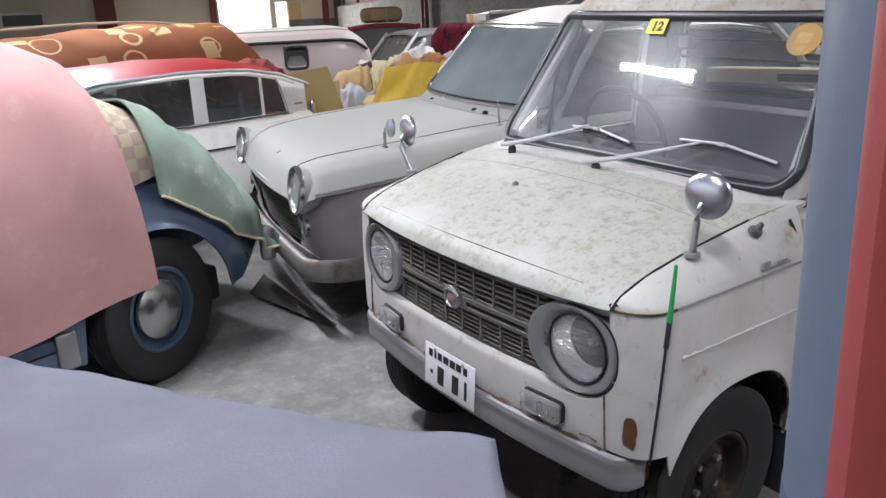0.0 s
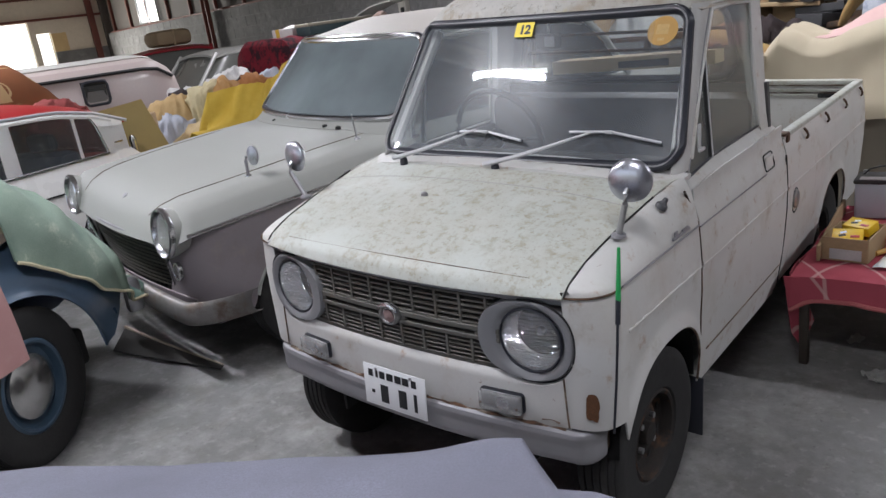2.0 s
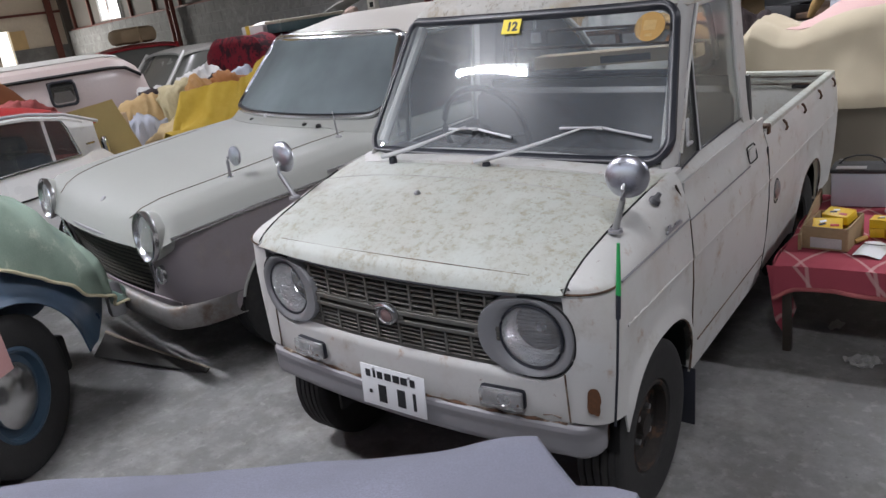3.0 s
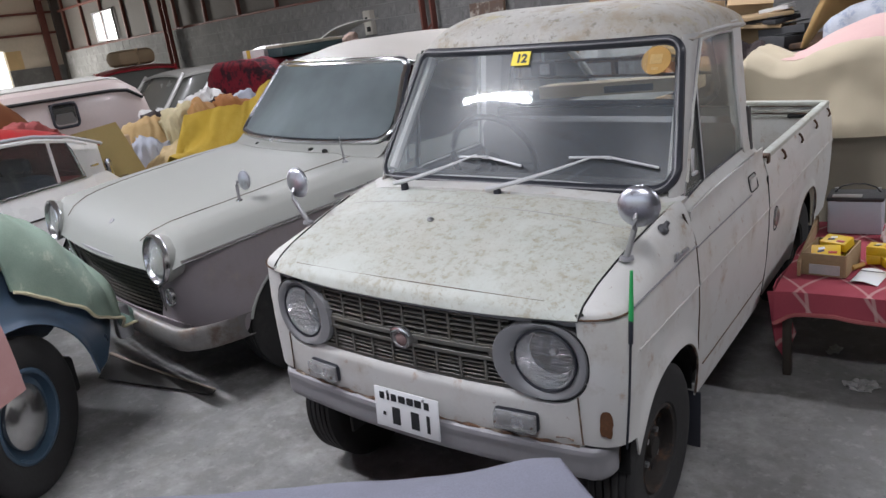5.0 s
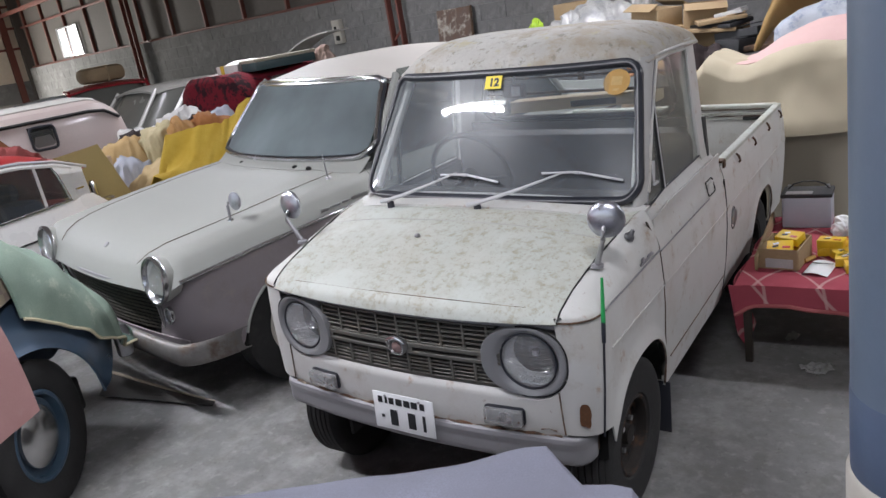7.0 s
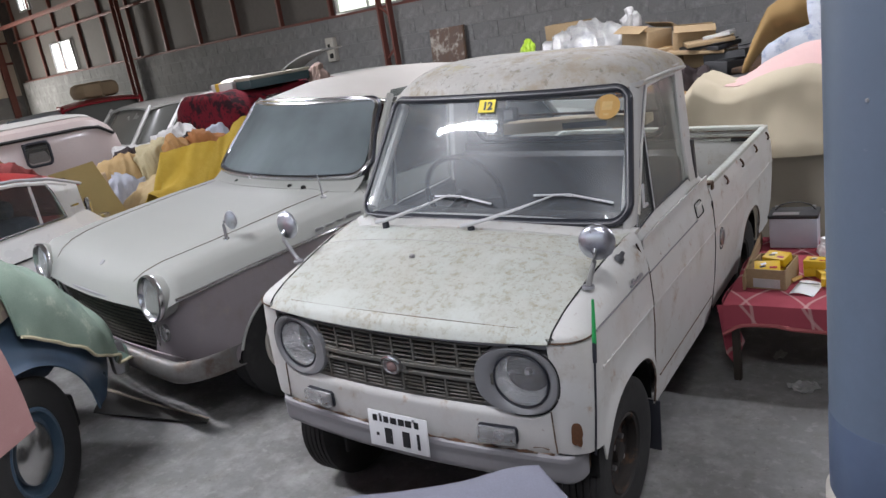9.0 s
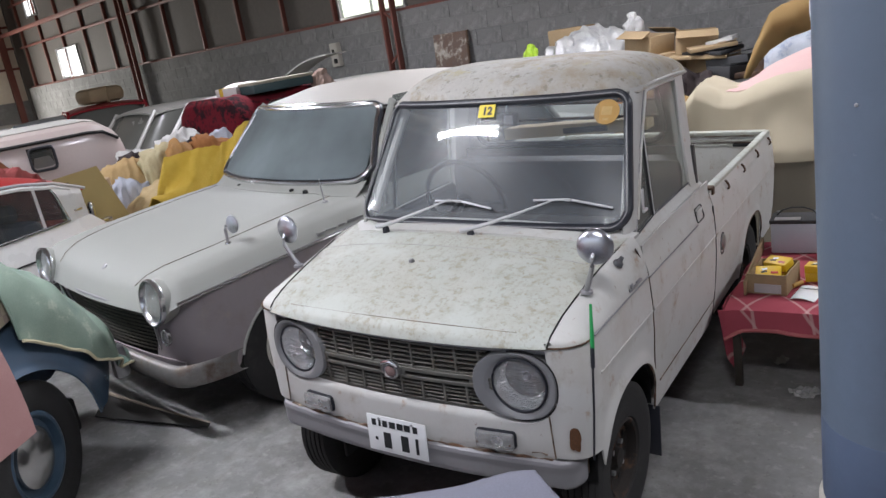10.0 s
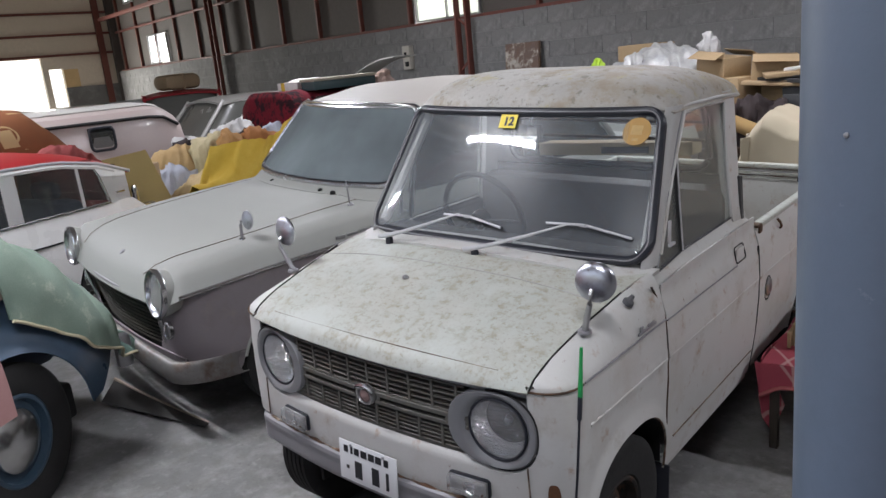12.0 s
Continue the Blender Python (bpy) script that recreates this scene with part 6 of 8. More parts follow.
def green_f(u, v):
    y = lerp(0.04, 0.74, u)
    top = curve_at(((0.0, 1.13), (0.12, 1.085), (0.34, 0.925), (0.5, 0.735), (0.62, 0.56), (0.74, 0.44)), y)
    hem = curve_at(((-0.02, 0.79), (0.2, 0.665), (0.37, 0.535), (0.55, 0.43), (0.74, 0.33)), y)
    side = curve_at(((-0.02, 0.665), (0.4, 0.66), (0.55, 0.60), (0.74, 0.50)), y)
    edge = side - 0.20
    if v < 0.62:
        x = lerp(-0.62, edge, v / 0.62)
        z = top - 0.10 * max(0, -x / 0.62) ** 3
    else:
        t = (v - 0.62) / 0.38
        x = edge + 0.20 * math.sin(t * math.pi / 2)
        z = lerp(top, hem, 1 - math.cos(t * math.pi / 2) ** 0.9)
    # folds that fall from the nose towards the hem
    g = curve_at(((0.0, 0.15), (0.30, 0.30), (0.45, 0.8), (0.74, 1.0)), y) * min(max(v - 0.45, 0) / 0.40, 1)
    w = math.sin(y * 31 + 5.0 * v) + 0.5 * math.sin(y * 53 - 3.0 * v + 1.3)
    return Vector((x + 0.020 * g * w, y, z + 0.006 + 0.014 * g * w))


gb = tagged(part("green_blanket", drape(green_f, 110, 90, 0.034, 2, 5.5, 0.008), M_MINT), "pale green blanket with a cream hem over the blue car's nose", "blanket")
gb.matrix_world = pose(-2.064, -0.558, 0, 0, 0, 17.45)
part("hem", tube(bmesh.new(), [green_f(k / 60, 1.0) + Vector((0.006, 0, -0.004)) for k in range(61)], 0.007, 6), M_HEM, gb)

# board lying on the floor before the grey saloon
lid = thing("floor_board", pose(-1.86, 0.37, 0.02, 0, 0, 0), "dark board with a pale upper edge lying on the floor", "board")
p0, p1 = Vector((-0.36, -0.02, 0.085)), Vector((0.37, 0.02, 0.004))


def strip(u, v):
    """A thin bent strip: its upper edge is bowed, its lower one rests on the floor."""
    p = p0.lerp(p1, u)
    bow = 0.018 * math.sin(math.pi * u)
    return p + Vector((0.015 * v, -0.10 * v * (1 - 0.7 * u), -p.z * v * 0.98 - bow * (1 - v) * 0.4))


part("plank", sheet(strip, 24, 4, 0.006), mat("board_dark", (0.035, 0.032, 0.029), 0.8, var=0.2), lid)
part("worn_edge", tube(bmesh.new(), [strip(k / 12, 0.0) for k in range(13)], lambda t: 0.009 - 0.005 * t, 6), M_TAUPE, lid)

# ---- red and white saloon behind ----
M_CARWHITE = mat("car_white", (0.78, 0.77, 0.75), 0.3, var=0.05, vscale=2, bump=0.004, coat=0.3)
M_CARRED = mat("car_red", (0.42, 0.014, 0.018), 0.38, var=0.08, vscale=2, bump=0.004, coat=0.15)
M_CLEARSIDE = glass("clear_side_glass", (0.80, 0.83, 0.82), 0.03, 0.04, gloss_part=0.06)
M_SEATBLUE = mat("seat_dark_blue", (0.03, 0.04, 0.07), 0.7, var=0.2)
red = thing("red_roof_saloon", pose(-3.945, 0.327, 0, 0, 0, 12.7), "old white saloon with a red roof and chrome window trim", "car")


def r_side(side):
    def f(u, v):
        y = lerp(-2.0, 1.25, u)
        zb = 0.24
        for yc in (-1.45, 0.62):
            d = abs(y - yc)
            if d < 0.30:
                zb = max(zb, 0.26 + math.sqrt(0.09 - d * d))
        zt = curve_at(((-2.0, 0.66), (-1.6, 0.74), (-0.8, 0.79), (0.7, 0.80), (0.88, 0.80), (1.0, 0.70), (1.25, 0.58)), y)
        z = lerp(zb, zt, v)
        x = 0.655 - 0.03 * max(0, (0.4 - z) / 0.16) - 0.02 * max(0, (z - 0.6) / 0.2) - 0.10 * max(0, (abs(y + 0.4) - 1.3) / 0.35) ** 2
        return Vector((side * x, y, z))
    return sheet(f, 70, 10, 0.008)


def r_roof(u, v):
    s, y = 2 * u - 1, lerp(-0.80, 0.93, v)
    zc = curve_at(((-0.8, 1.12), (-0.55, 1.18), (0.0, 1.205), (0.4, 1.195), (0.7, 1.14), (0.93, 1.055)), y)
    return Vector((s * curve_at(((-0.8, 0.545), (0.3, 0.575), (0.93, 0.585)), y), y, zc - 0.075 * abs(s) ** 2.6))


part("roof", sheet(r_roof, 24, 26, 0.02), M_CARRED, red, "glossy red roof")
for sd in (1, -1):
    part("side_panel", r_side(sd), M_CARWHITE, red)
    part("drip_rail", tube(bmesh.new(), [r_roof(0.5 + sd * 0.5, k / 14) + Vector((sd * 0.006, 0, -0.004)) for k in range(15)], 0.011, 6), M_WIPER, red)
    part("window_header", tube(bmesh.new(), [r_roof(0.5 + sd * 0.5, k / 14) + Vector((sd * 0.002, 0, -0.030)) for k in range(1, 14)], 0.015, 6), M_CARWHITE, red)
    part("body_crease", tube(bmesh.new(), [(sd * 0.662, y, 0.635) for y in (-1.1, -0.5, 0.1, 0.7, 1.1)], 0.006, 6), M_BLACK, red)
    top = lambda y: r_roof(0.5 + sd * 0.5, (y + 0.8) / 1.73)
    for y0, y1, w in ((-0.95, -0.72, 0.03), (0.015, 0.06, 0.050), (0.490, 0.530, 0.012)):
        a, b = Vector((sd * 0.64, y0, 0.79)), top(y1)
        bm = bmesh.new()
        vs = [bm.verts.new(q) for q in (a + Vector((0, -w, 0)), a + Vector((0, w, 0)), b + Vector((0, w, 0)), b + Vector((0, -w, 0)))]
        bm.faces.new(vs)
        bmesh.ops.solidify(bm, geom=bm.faces[:], thickness=0.03)
        part("pillar", bm, M_CARWHITE, red)
    bm = bmesh.new()
    q = [Vector((sd * 0.64, 0.685, 0.79)), Vector((sd * 0.63, 0.87, 0.79)), Vector((sd * 0.60, 0.885, 0.95)), top(0.90), top(0.645), Vector((sd * 0.60, 0.665, 0.98))]
    bm.faces.new([bm.verts.new(p) for p in q])
    bmesh.ops.solidify(bm, geom=bm.faces[:], thickness=0.03)
    part("rear_quarter", bm, M_CARWHITE, red)
    g = part("side_window", sheet(lambda u, v, sd=sd: Vector((sd * lerp(0.63, 0.57, v), lerp(lerp(-0.93, -0.72, v), lerp(0.70, 0.66, v), u), lerp(0.80, 1.10, v))), 4, 3, 0.004), M_CLEARSIDE, red)
    part("window_trim", tube(bmesh.new(), [(sd * 0.645, -0.9, 0.802), (sd * 0.647, 0, 0.802), (sd * 0.645, 0.69, 0.805)], 0.008, 6), M_CHROME, red)
    part("quarter_trim", tube(bmesh.new(), [Vector((sd * 0.643, 0.690, 0.80)), Vector((sd * 0.606, 0.668, 0.98)), top(0.648) + Vector((0, 0, -0.03))], 0.007, 6), M_CHROME, red)
    part("quarter_badge", boxed((sd * 0.622, 0.80, 0.855), (0.008, 0.07, 0.012), None, 0.002), M_CHROME, red)
    part("door_handle", tube(bmesh.new(), [(sd * 0.665, -0.10, 0.735), (sd * 0.675, -0.16, 0.737), (sd * 0.665, -0.22, 0.735)], 0.008, 6), M_CHROME, red)
    part("tail_lamp", lathe(bmesh.new(), [(0.0, 0.0), (0.028, 0.0), (0.026, 0.03), (0.022, 0.10), (0.026, 0.13), (0.014, 0.16), (0.0, 0.165)], pose(sd * 0.53, 1.00, 0.70), 16), M_CHROME, red, "upright chrome tail lamp")
    part("tail_fin_lamp", boxed((sd * 0.55, 1.06, 0.70), (0.07, 0.14, 0.05), None, 0.02), M_CHROME, red)
    for yc in (-1.45, 0.62):
        wheel("wheel", 0.26, 0.13, 0.14, pose(sd * 0.57, yc, 0.26, 0, 0, 0 if sd > 0 else 180), red, M_CARWHITE, M_CHROME)
part("boot_lid", sheet(lambda u, v: Vector(((2 * u - 1) * 0.60, lerp(0.86, 1.22, v), 0.71 - 0.05 * (2 * u - 1) ** 2 - 0.10 * v ** 3)), 12, 6, 0.01), M_CARWHITE, red)
part("bonnet", sheet(lambda u, v: Vector(((2 * u - 1) * 0.60, lerp(-2.0, -0.9, v), 0.70 + 0.10 * v - 0.05 * (2 * u - 1) ** 2)), 12, 6, 0.01), M_CARWHITE, red)
part("rear_window_frame", sheet(lambda u, v: Vector(((2 * u - 1) * lerp(0.55, 0.52, v), lerp(0.88, 0.88, v), lerp(0.78, 1.03, v))), 4, 2, 0.01), M_DARKGLASS, red)
part("underbody", boxed((0, -0.4, 0.32), (1.15, 3.0, 0.16), None, 0.02), M_BLACK, red)
part("front_seat", boxed((0.0, -0.42, 0.66), (1.08, 0.16, 0.46), None, 0.06), M_SEATBLUE, red)
part("rear_seat", boxed((0.0, 0.50, 0.64), (1.08, 0.18, 0.44), None, 0.06), M_SEATBLUE, red)
for x in (-0.28, 0.28):
    part("headrest", boxed((x, -0.40, 0.95), (0.24, 0.08, 0.14), None, 0.04), M_SEATBLUE, red)
    part("headrest", boxed((x, 0.50, 0.92), (0.24, 0.08, 0.12), None, 0.04), M_SEATBLUE, red)
part("far_trim", boxed((-0.60, -0.2, 0.62), (0.02, 1.8, 0.34), None, 0.01), M_INTERIOR, red)


# ---- car under a brown patterned blanket ----
def pattern_material(name, base, fore, scale, ring=0.09):
    """A woven pattern: pale rings and blocks on a ground."""
    m = mat(name, base, 0.9, var=0.12, vscale=5, fine=200, bump=0.03, spec=0.15)
    t, ln = m.node_tree, m.node_tree.links
    b = t.nodes["Principled BSDF"]
    src = b.inputs["Base Color"].links[0].from_socket
    co = t.nodes.new("ShaderNodeTexCoord")
    vo = t.nodes.new("ShaderNodeTexVoronoi")
    vo.inputs["Scale"].default_value, vo.inputs["Randomness"].default_value = scale, 0.35
    ln.new(co.outputs["Object"], vo.inputs["Vector"])
    sub = t.nodes.new("ShaderNodeMath")
    sub.operation = "SUBTRACT"
    sub.inputs[1].default_value = 0.38
    ln.new(vo.outputs["Distance"], sub.inputs[0])
    ab = t.nodes.new("ShaderNodeMath")
    ab.operation = "ABSOLUTE"
    ln.new(sub.outputs[0], ab.inputs[0])
    lt = t.nodes.new("ShaderNodeMath")
    lt.operation = "LESS_THAN"
    lt.inputs[1].default_value = ring * 0.5
    ln.new(ab.outputs[0], lt.inputs[0])
    v2 = t.nodes.new("ShaderNodeTexVoronoi")
    v2.distance = "CHEBYCHEV"
    v2.inputs["Scale"].default_value, v2.inputs["Randomness"].default_value = scale * 1.1, 0.5
    ln.new(co.outputs["Object"], v2.inputs["Vector"])
    l2 = t.nodes.new("ShaderNodeMath")
    l2.operation = "LESS_THAN"
    l2.inputs[1].default_value = 0.24
    ln.new(v2.outputs["Distance"], l2.inputs[0])
    mx = t.nodes.new("ShaderNodeMath")
    mx.operation = "MAXIMUM"
    ln.new(lt.outputs[0], mx.inputs[0])
    ln.new(l2.outputs[0], mx.inputs[1])
    k = t.nodes.new("ShaderNodeMath")
    k.operation = "MULTIPLY"
    k.inputs[1].default_value = 0.8
    ln.new(mx.outputs[0], k.inputs[0])
    mixn = t.nodes.new("ShaderNodeMix")
    mixn.data_type = "RGBA"
    ln.new(k.outputs[0], mixn.inputs[0])
    ln.new(src, mixn.inputs[6])
    mixn.inputs[7].default_value = rgb(fore)
    ln.new(mixn.outputs[2], b.inputs["Base Color"])
    return m


def covered(name, m, label, f, material, folds=0.02, seed=1, scale=3.0, nu=40, nv=40):
    """A car hidden under a cloth: the cloth, the dark body under it and its wheels."""
    ob = thing(name, m, label, "covered car")
    part("cover", drape(f, nu, nv, folds, seed, scale), material, ob)
    return ob


M_BROWNPAT = pattern_material("blanket_brown_pattern", (0.16, 0.060, 0.025), (0.40, 0.29, 0.15), 3.3, 0.05)
M_REDPAT = cloth("blanket_red_pattern", (0.105, 0.007, 0.013), var=0.15, spots=((9, 0.50, 0.56, (0.010, 0.005, 0.007), 0.92), (17, 0.56, 0.60, (0.012, 0.006, 0.008), 0.8)))
c = covered("covered_car_brown", pose(-5.25, 0.35, 0, 0, 0, 10), "car under a brown blanket with cream patterns", hump(0.72, lambda y: curve_at(((-1.9, 0.8), (-1.0, 1.36), (0.0, 1.43), (0.6, 1.46), (1.0, 1.44), (1.42, 1.22)), y), 0.12, -1.9, 1.42, 0.45), M_BROWNPAT, 0.025, 4)
part("roof_rim", tube(bmesh.new(), [(-0.1 + 0.55 * math.sin(k / 10 * math.pi), lerp(-0.9, 0.85, k / 10), 1.44 + 0.03 * math.sin(k / 10 * math.pi)) for k in range(11)], 0.012, 6), M_CREAM, c)

# ---- cream panel van ----
M_VAN = mat("van_cream", (0.44, 0.37, 0.345), 0.32, var=0.05, vscale=1.5, bump=0.005, coat=0.3)
van = thing("panel_van", pose(-6.02, 1.55, 0, 0, 0, -11.3), "old cream panel van with a grey roof", "van")


def van_ring(y, half, roof_):
    e = max(0, (abs(y) - 1.15) / 0.32)
    k = math.sqrt(max(1 - min(e, 1) ** 2, 0.02))
    return half * lerp(0.82, 1, k), roof_ * lerp(0.80, 1, k)


def van_f(u, v):
    y = lerp(-1.45, 1.45, u)
    w, r = van_ring(y, 0.64, 1.335)
    pts = ((w * 0.93, 0.25), (w, 0.45), (w * 1.01, 0.75), (w * 0.985, 1.0), (w * 0.93, r - 0.10), (w * 0.86, r - 0.02), (w * 0.55, r + 0.03), (0, r + 0.045))
    s = 1 - 2 * v
    q = (1 - abs(s)) * 7
    i = min(int(q), 6)
    x, z = lerp(pts[i][0], pts[i + 1][0], q - i), lerp(pts[i][1], pts[i + 1][1], q - i)
    return Vector((math.copysign(x, s), y, z))


part("body", sheet(van_f, 40, 42, 0.01), M_VAN, van)
part("roof_skin", sheet(lambda u, v: van_f(lerp(0.06, 0.94, u), lerp(0.40, 0.60, v)) + Vector((0, 0, 0.012)), 24, 10, 0.01), mat("van_roof_grey", (0.42, 0.41, 0.38), 0.5), van)
for sd in (1, -1):
    part("gutter", tube(bmesh.new(), [(sd * van_ring(y, 0.64, 1.335)[0] * 0.94, y, van_ring(y, 0.64, 1.335)[1] - 0.085) for y in [-1.4 + 0.14 * k for k in range(21)]], 0.016, 6), M_BLACK, van)
    w = part("side_window", boxed((sd * 0.622, 0.675, 1.105), (0.02, 0.19, 0.18), None, 0.03), M_DARKGLASS, van)
    part("window_seal", tube(bmesh.new(), [(sd * 0.632, 0.675 + x, 1.105 + z - 0.10) for x, z in rounded_rect(0.105, 0.105, 0.20, 0.04)], 0.012, 6, True), M_RUBBER, w)
    part("window_backing", boxed((sd * 0.600, 0.675, 1.105), (0.01, 0.22, 0.21), None, 0.0), M_BLACK, van)
    for yc in (-0.95, 0.95):
        wheel("wheel", 0.25, 0.13, 0.14, pose(sd * 0.57, yc, 0.25, 0, 0, 0 if sd > 0 else 180), van, M_GREYP, M_CHROME)


# ---- heaps of cloth and goods ----
def heap(name, m, size, material, label, folds=0.08, seed=0, scale=4.0, category="cloth"):
    """A crumpled lump of cloth or film: a dome broken by sharp folds at three sizes, closed below."""
    sx, sy, z0, z1 = size
    h = z1 - z0
    amp = min(1.5 * folds, 0.32 * min(sx, sy, h) + 0.02)

    def f(u, v):
        x, y = (2 * u - 1), (2 * v - 1)
        k = math.sqrt(max(1 - 0.5 * y * y, 0.0)), math.sqrt(max(1 - 0.5 * x * x, 0.0))
        dx, dy = x * k[0], y * k[1]
        r = min(math.hypot(dx, dy), 1.0)
        th = math.atan2(dy, dx)
        ragged = 1 + 0.28 * noise.noise(Vector((1.6 * math.cos(th) + seed, 1.6 * math.sin(th), 2.2))) * r
        slope = 1 + 0.16 * noise.noise(Vector((dx * 1.1 + seed, dy * 1.1, 5.1)))
        p = Vector((dx * sx * ragged, dy * sy * ragged, z0 + h * slope * (1 - r ** 3.6) ** 0.8))
        out = Vector((dx / sx, dy / sy, 1.2 * (1 - r) / h + 0.3)).normalized()
        q = 0.0
        for j, (sc, a) in enumerate(((1.0, 0.9), (2.2, 0.42), (5.0, 0.14))):
            w = Vector(((p.x + 0.4 * p.y) * scale * sc * 1.5 + seed, p.y * scale * sc * 0.55 + 3 * j, p.z * scale * sc * 0.6))
            q += a * (0.5 - 1.6 * abs(noise.noise(w + 0.4 * Vector((noise.noise(w * 1.7), noise.noise(w * 1.3 + Vector((9, 0, 0))), 0)))))
        p += out * amp * q * (1 - 0.6 * r ** 6)
        p.z = max(p.z, z0 + 0.002)
        return p
    bm = bmesh.new()
    rows = grid(bm, f, 52, 52)
    rim = [rows[i][0] for i in range(52)] + [rows[52][j] for j in range(52)] + [rows[i][52] for i in range(52, 0, -1)] + [rows[0][j] for j in range(52, 0, -1)]
    bm.faces.new(rim)
    ob = tagged(part(name, bm, material, angle=60), label, category)
    ob.matrix_world = m
    return ob


heap("rose_cloth", pose(-4.78, 1.52, 0, 0, 0, 20), (0.28, 0.46, 0.0, 1.06), cloth("cloth_rose", (0.20, 0.045, 0.045), (0.28, 0.08, 0.07), var=0.15), "crumpled rose-red cloth lying beside the brown blanket", 0.10, 9, 5)
heap("crumpled_blanket", pose(-3.65, 2.55, 0, 0, 0, -11), (0.75, 0.95, 0.0, 0.86), M_BEIGE, "heap of crumpled beige and brown cloths", 0.07, 3, 3.5)
M_CLOTHDARK = cloth("cloth_dark", (0.045, 0.035, 0.035), var=0.2)
M_CLOTHRUST = cloth("cloth_rust", (0.30, 0.13, 0.05), var=0.15)
M_CLOTHGREY = cloth("cloth_blue_grey", (0.36, 0.38, 0.43), var=0.12)
M_CLOTHTAN = cloth("cloth_tan", (0.36, 0.24, 0.11), (0.40, 0.29, 0.15), var=0.10)
M_CLOTHSTRIPE = cloth("cloth_cream_dull", (0.42, 0.36, 0.21), (0.48, 0.42, 0.28), var=0.12)
for name, x, y, a, size, mt, label, folds, sd in (
        ("rolled_mattress", -4.22, 2.12, 30, (0.27, 0.17, 0.76, 1.02), M_CLOTHTAN, "tan rolled mattress slumped on the heap", 0.022, 211),
        ("beige_cloth", -3.98, 2.34, 30, (0.25, 0.19, 0.78, 1.07), M_CLOTHSTRIPE, "crumpled dull cream cloth on the heap", 0.06, 11),
        ("brown_cloth", -3.80, 2.38, 45, (0.13, 0.19, 0.78, 1.10), cloth("cloth_brown", (0.36, 0.20, 0.08)), "orange-brown folded cloth on a heap", 0.035, 21),
        ("grey_cloth", -4.08, 2.06, 30, (0.29, 0.17, 0.40, 0.86), M_CLOTHGREY, "pale blue-grey cloth below the tan one", 0.045, 223),
        ("white_cloth", -4.30, 2.76, 15, (0.40, 0.26, 0.62, 1.10), M_WHITEC, "tumbled white cloths on a heap", 0.10, 31),
        ("white_cloth", -4.60, 2.50, 20, (0.20, 0.16, 0.70, 1.04), M_WHITEC, "small white cloth on the heap", 0.06, 241),
        ("pale_bundle", -3.86, 2.86, 20, (0.17, 0.17, 0.60, 1.12), M_CLOTHGREY, "pale blue-grey bundle lying on the heap", 0.03, 41),
        ("rust_cloth", -3.72, 2.62, 35, (0.24, 0.14, 0.74, 1.08), M_CLOTHRUST, "rust-brown cloth on the heap", 0.06, 227),
        ("dark_cloth", -4.40, 2.34, 40, (0.14, 0.07, 0.84, 1.045), M_CLOTHDARK, "dark rag between the heaped cloths", 0.04, 229),
        ("dark_cloth", -3.96, 2.66, 10, (0.16, 0.08, 0.84, 1.09), M_CLOTHDARK, "dark rag between the heaped cloths", 0.04, 233)):
    heap(name, pose(x, y, 0, 0, 0, a), size, mt, label, folds, sd, 6)


def yellow_f(u, v):
    """A cloth that rises over the heap's edge: u along its upper edge, v down."""
    p = Vector((curve_at(((0, -3.47), (0.2, -3.35), (0.36, -3.22), (0.62, -3.06), (1, -2.83)), u), curve_at(((0, 1.80), (0.2, 1.90), (0.36, 2.01), (0.62, 2.13), (1, 2.29)), u), curve_at(((0, 0.70), (0.2, 1.04), (0.36, 1.055), (0.62, 1.06), (0.8, 1.11), (1, 1.21)), u)))
    d = Vector((0.17, -0.24, lerp(-0.22, -0.46, min(u * 3, 1))))
    pleat = 0.24 * abs(noise.noise(Vector((u * 5.2 + 2.2 * v, v * 0.7, 3.3)))) * (0.3 + v) + 0.05 * abs(noise.noise(Vector((u * 12 + 3.2 * v, v * 1.5, 8.1))))
    return p + d * v + Vector((0.35 * pleat, -0.6 * pleat, 0.8 * pleat - 0.03 * math.sin(math.pi * v)))


tagged(part("yellow_cloth", drape(yellow_f, 70, 20, 0.010, 7, 5.0), M_YELLOWC), "mustard-yellow cloth hanging over the heap beside the grey saloon", "cloth")


def tan_sheet(u, v):
    """A stiff sheet over the end of the heap, wider towards the floor."""
    top = Vector((-4.06, 1.44, 1.03)).lerp(Vector((-3.83, 1.66, 1.075)), u)
    low = Vector((-4.02, 1.40, 0.01)).lerp(Vector((-3.56, 1.90, 0.01)), u)
    return top.lerp(low, v) + Vector((0.05, -0.05, 0)) * math.sin(u * math.pi) * (0.35 + v)


tagged(part("tan_sheet", drape(tan_sheet, 24, 24, 0.015, 71, 4.0, 0.012), cloth("sheet_olive_tan", (0.33, 0.25, 0.11), var=0.10, vscale=5)), "olive-tan sheet hung over the end of the cloth heap", "sheet")
support = thing("goods_carton", pose(-3.98, 1.66, 0, 0, 0, 45), "brown carton under the tan sheet", "carton")
part("carton", boxed((0, 0, 0.48), (0.26, 0.20, 0.96), None, 0.01), M_CARTON, support)

# ---- far cars and goods along the back wall ----
M_GLASSFAR = mat("car_glass_dark", (0.11, 0.11, 0.10), 0.25, var=0.1, bump=0)


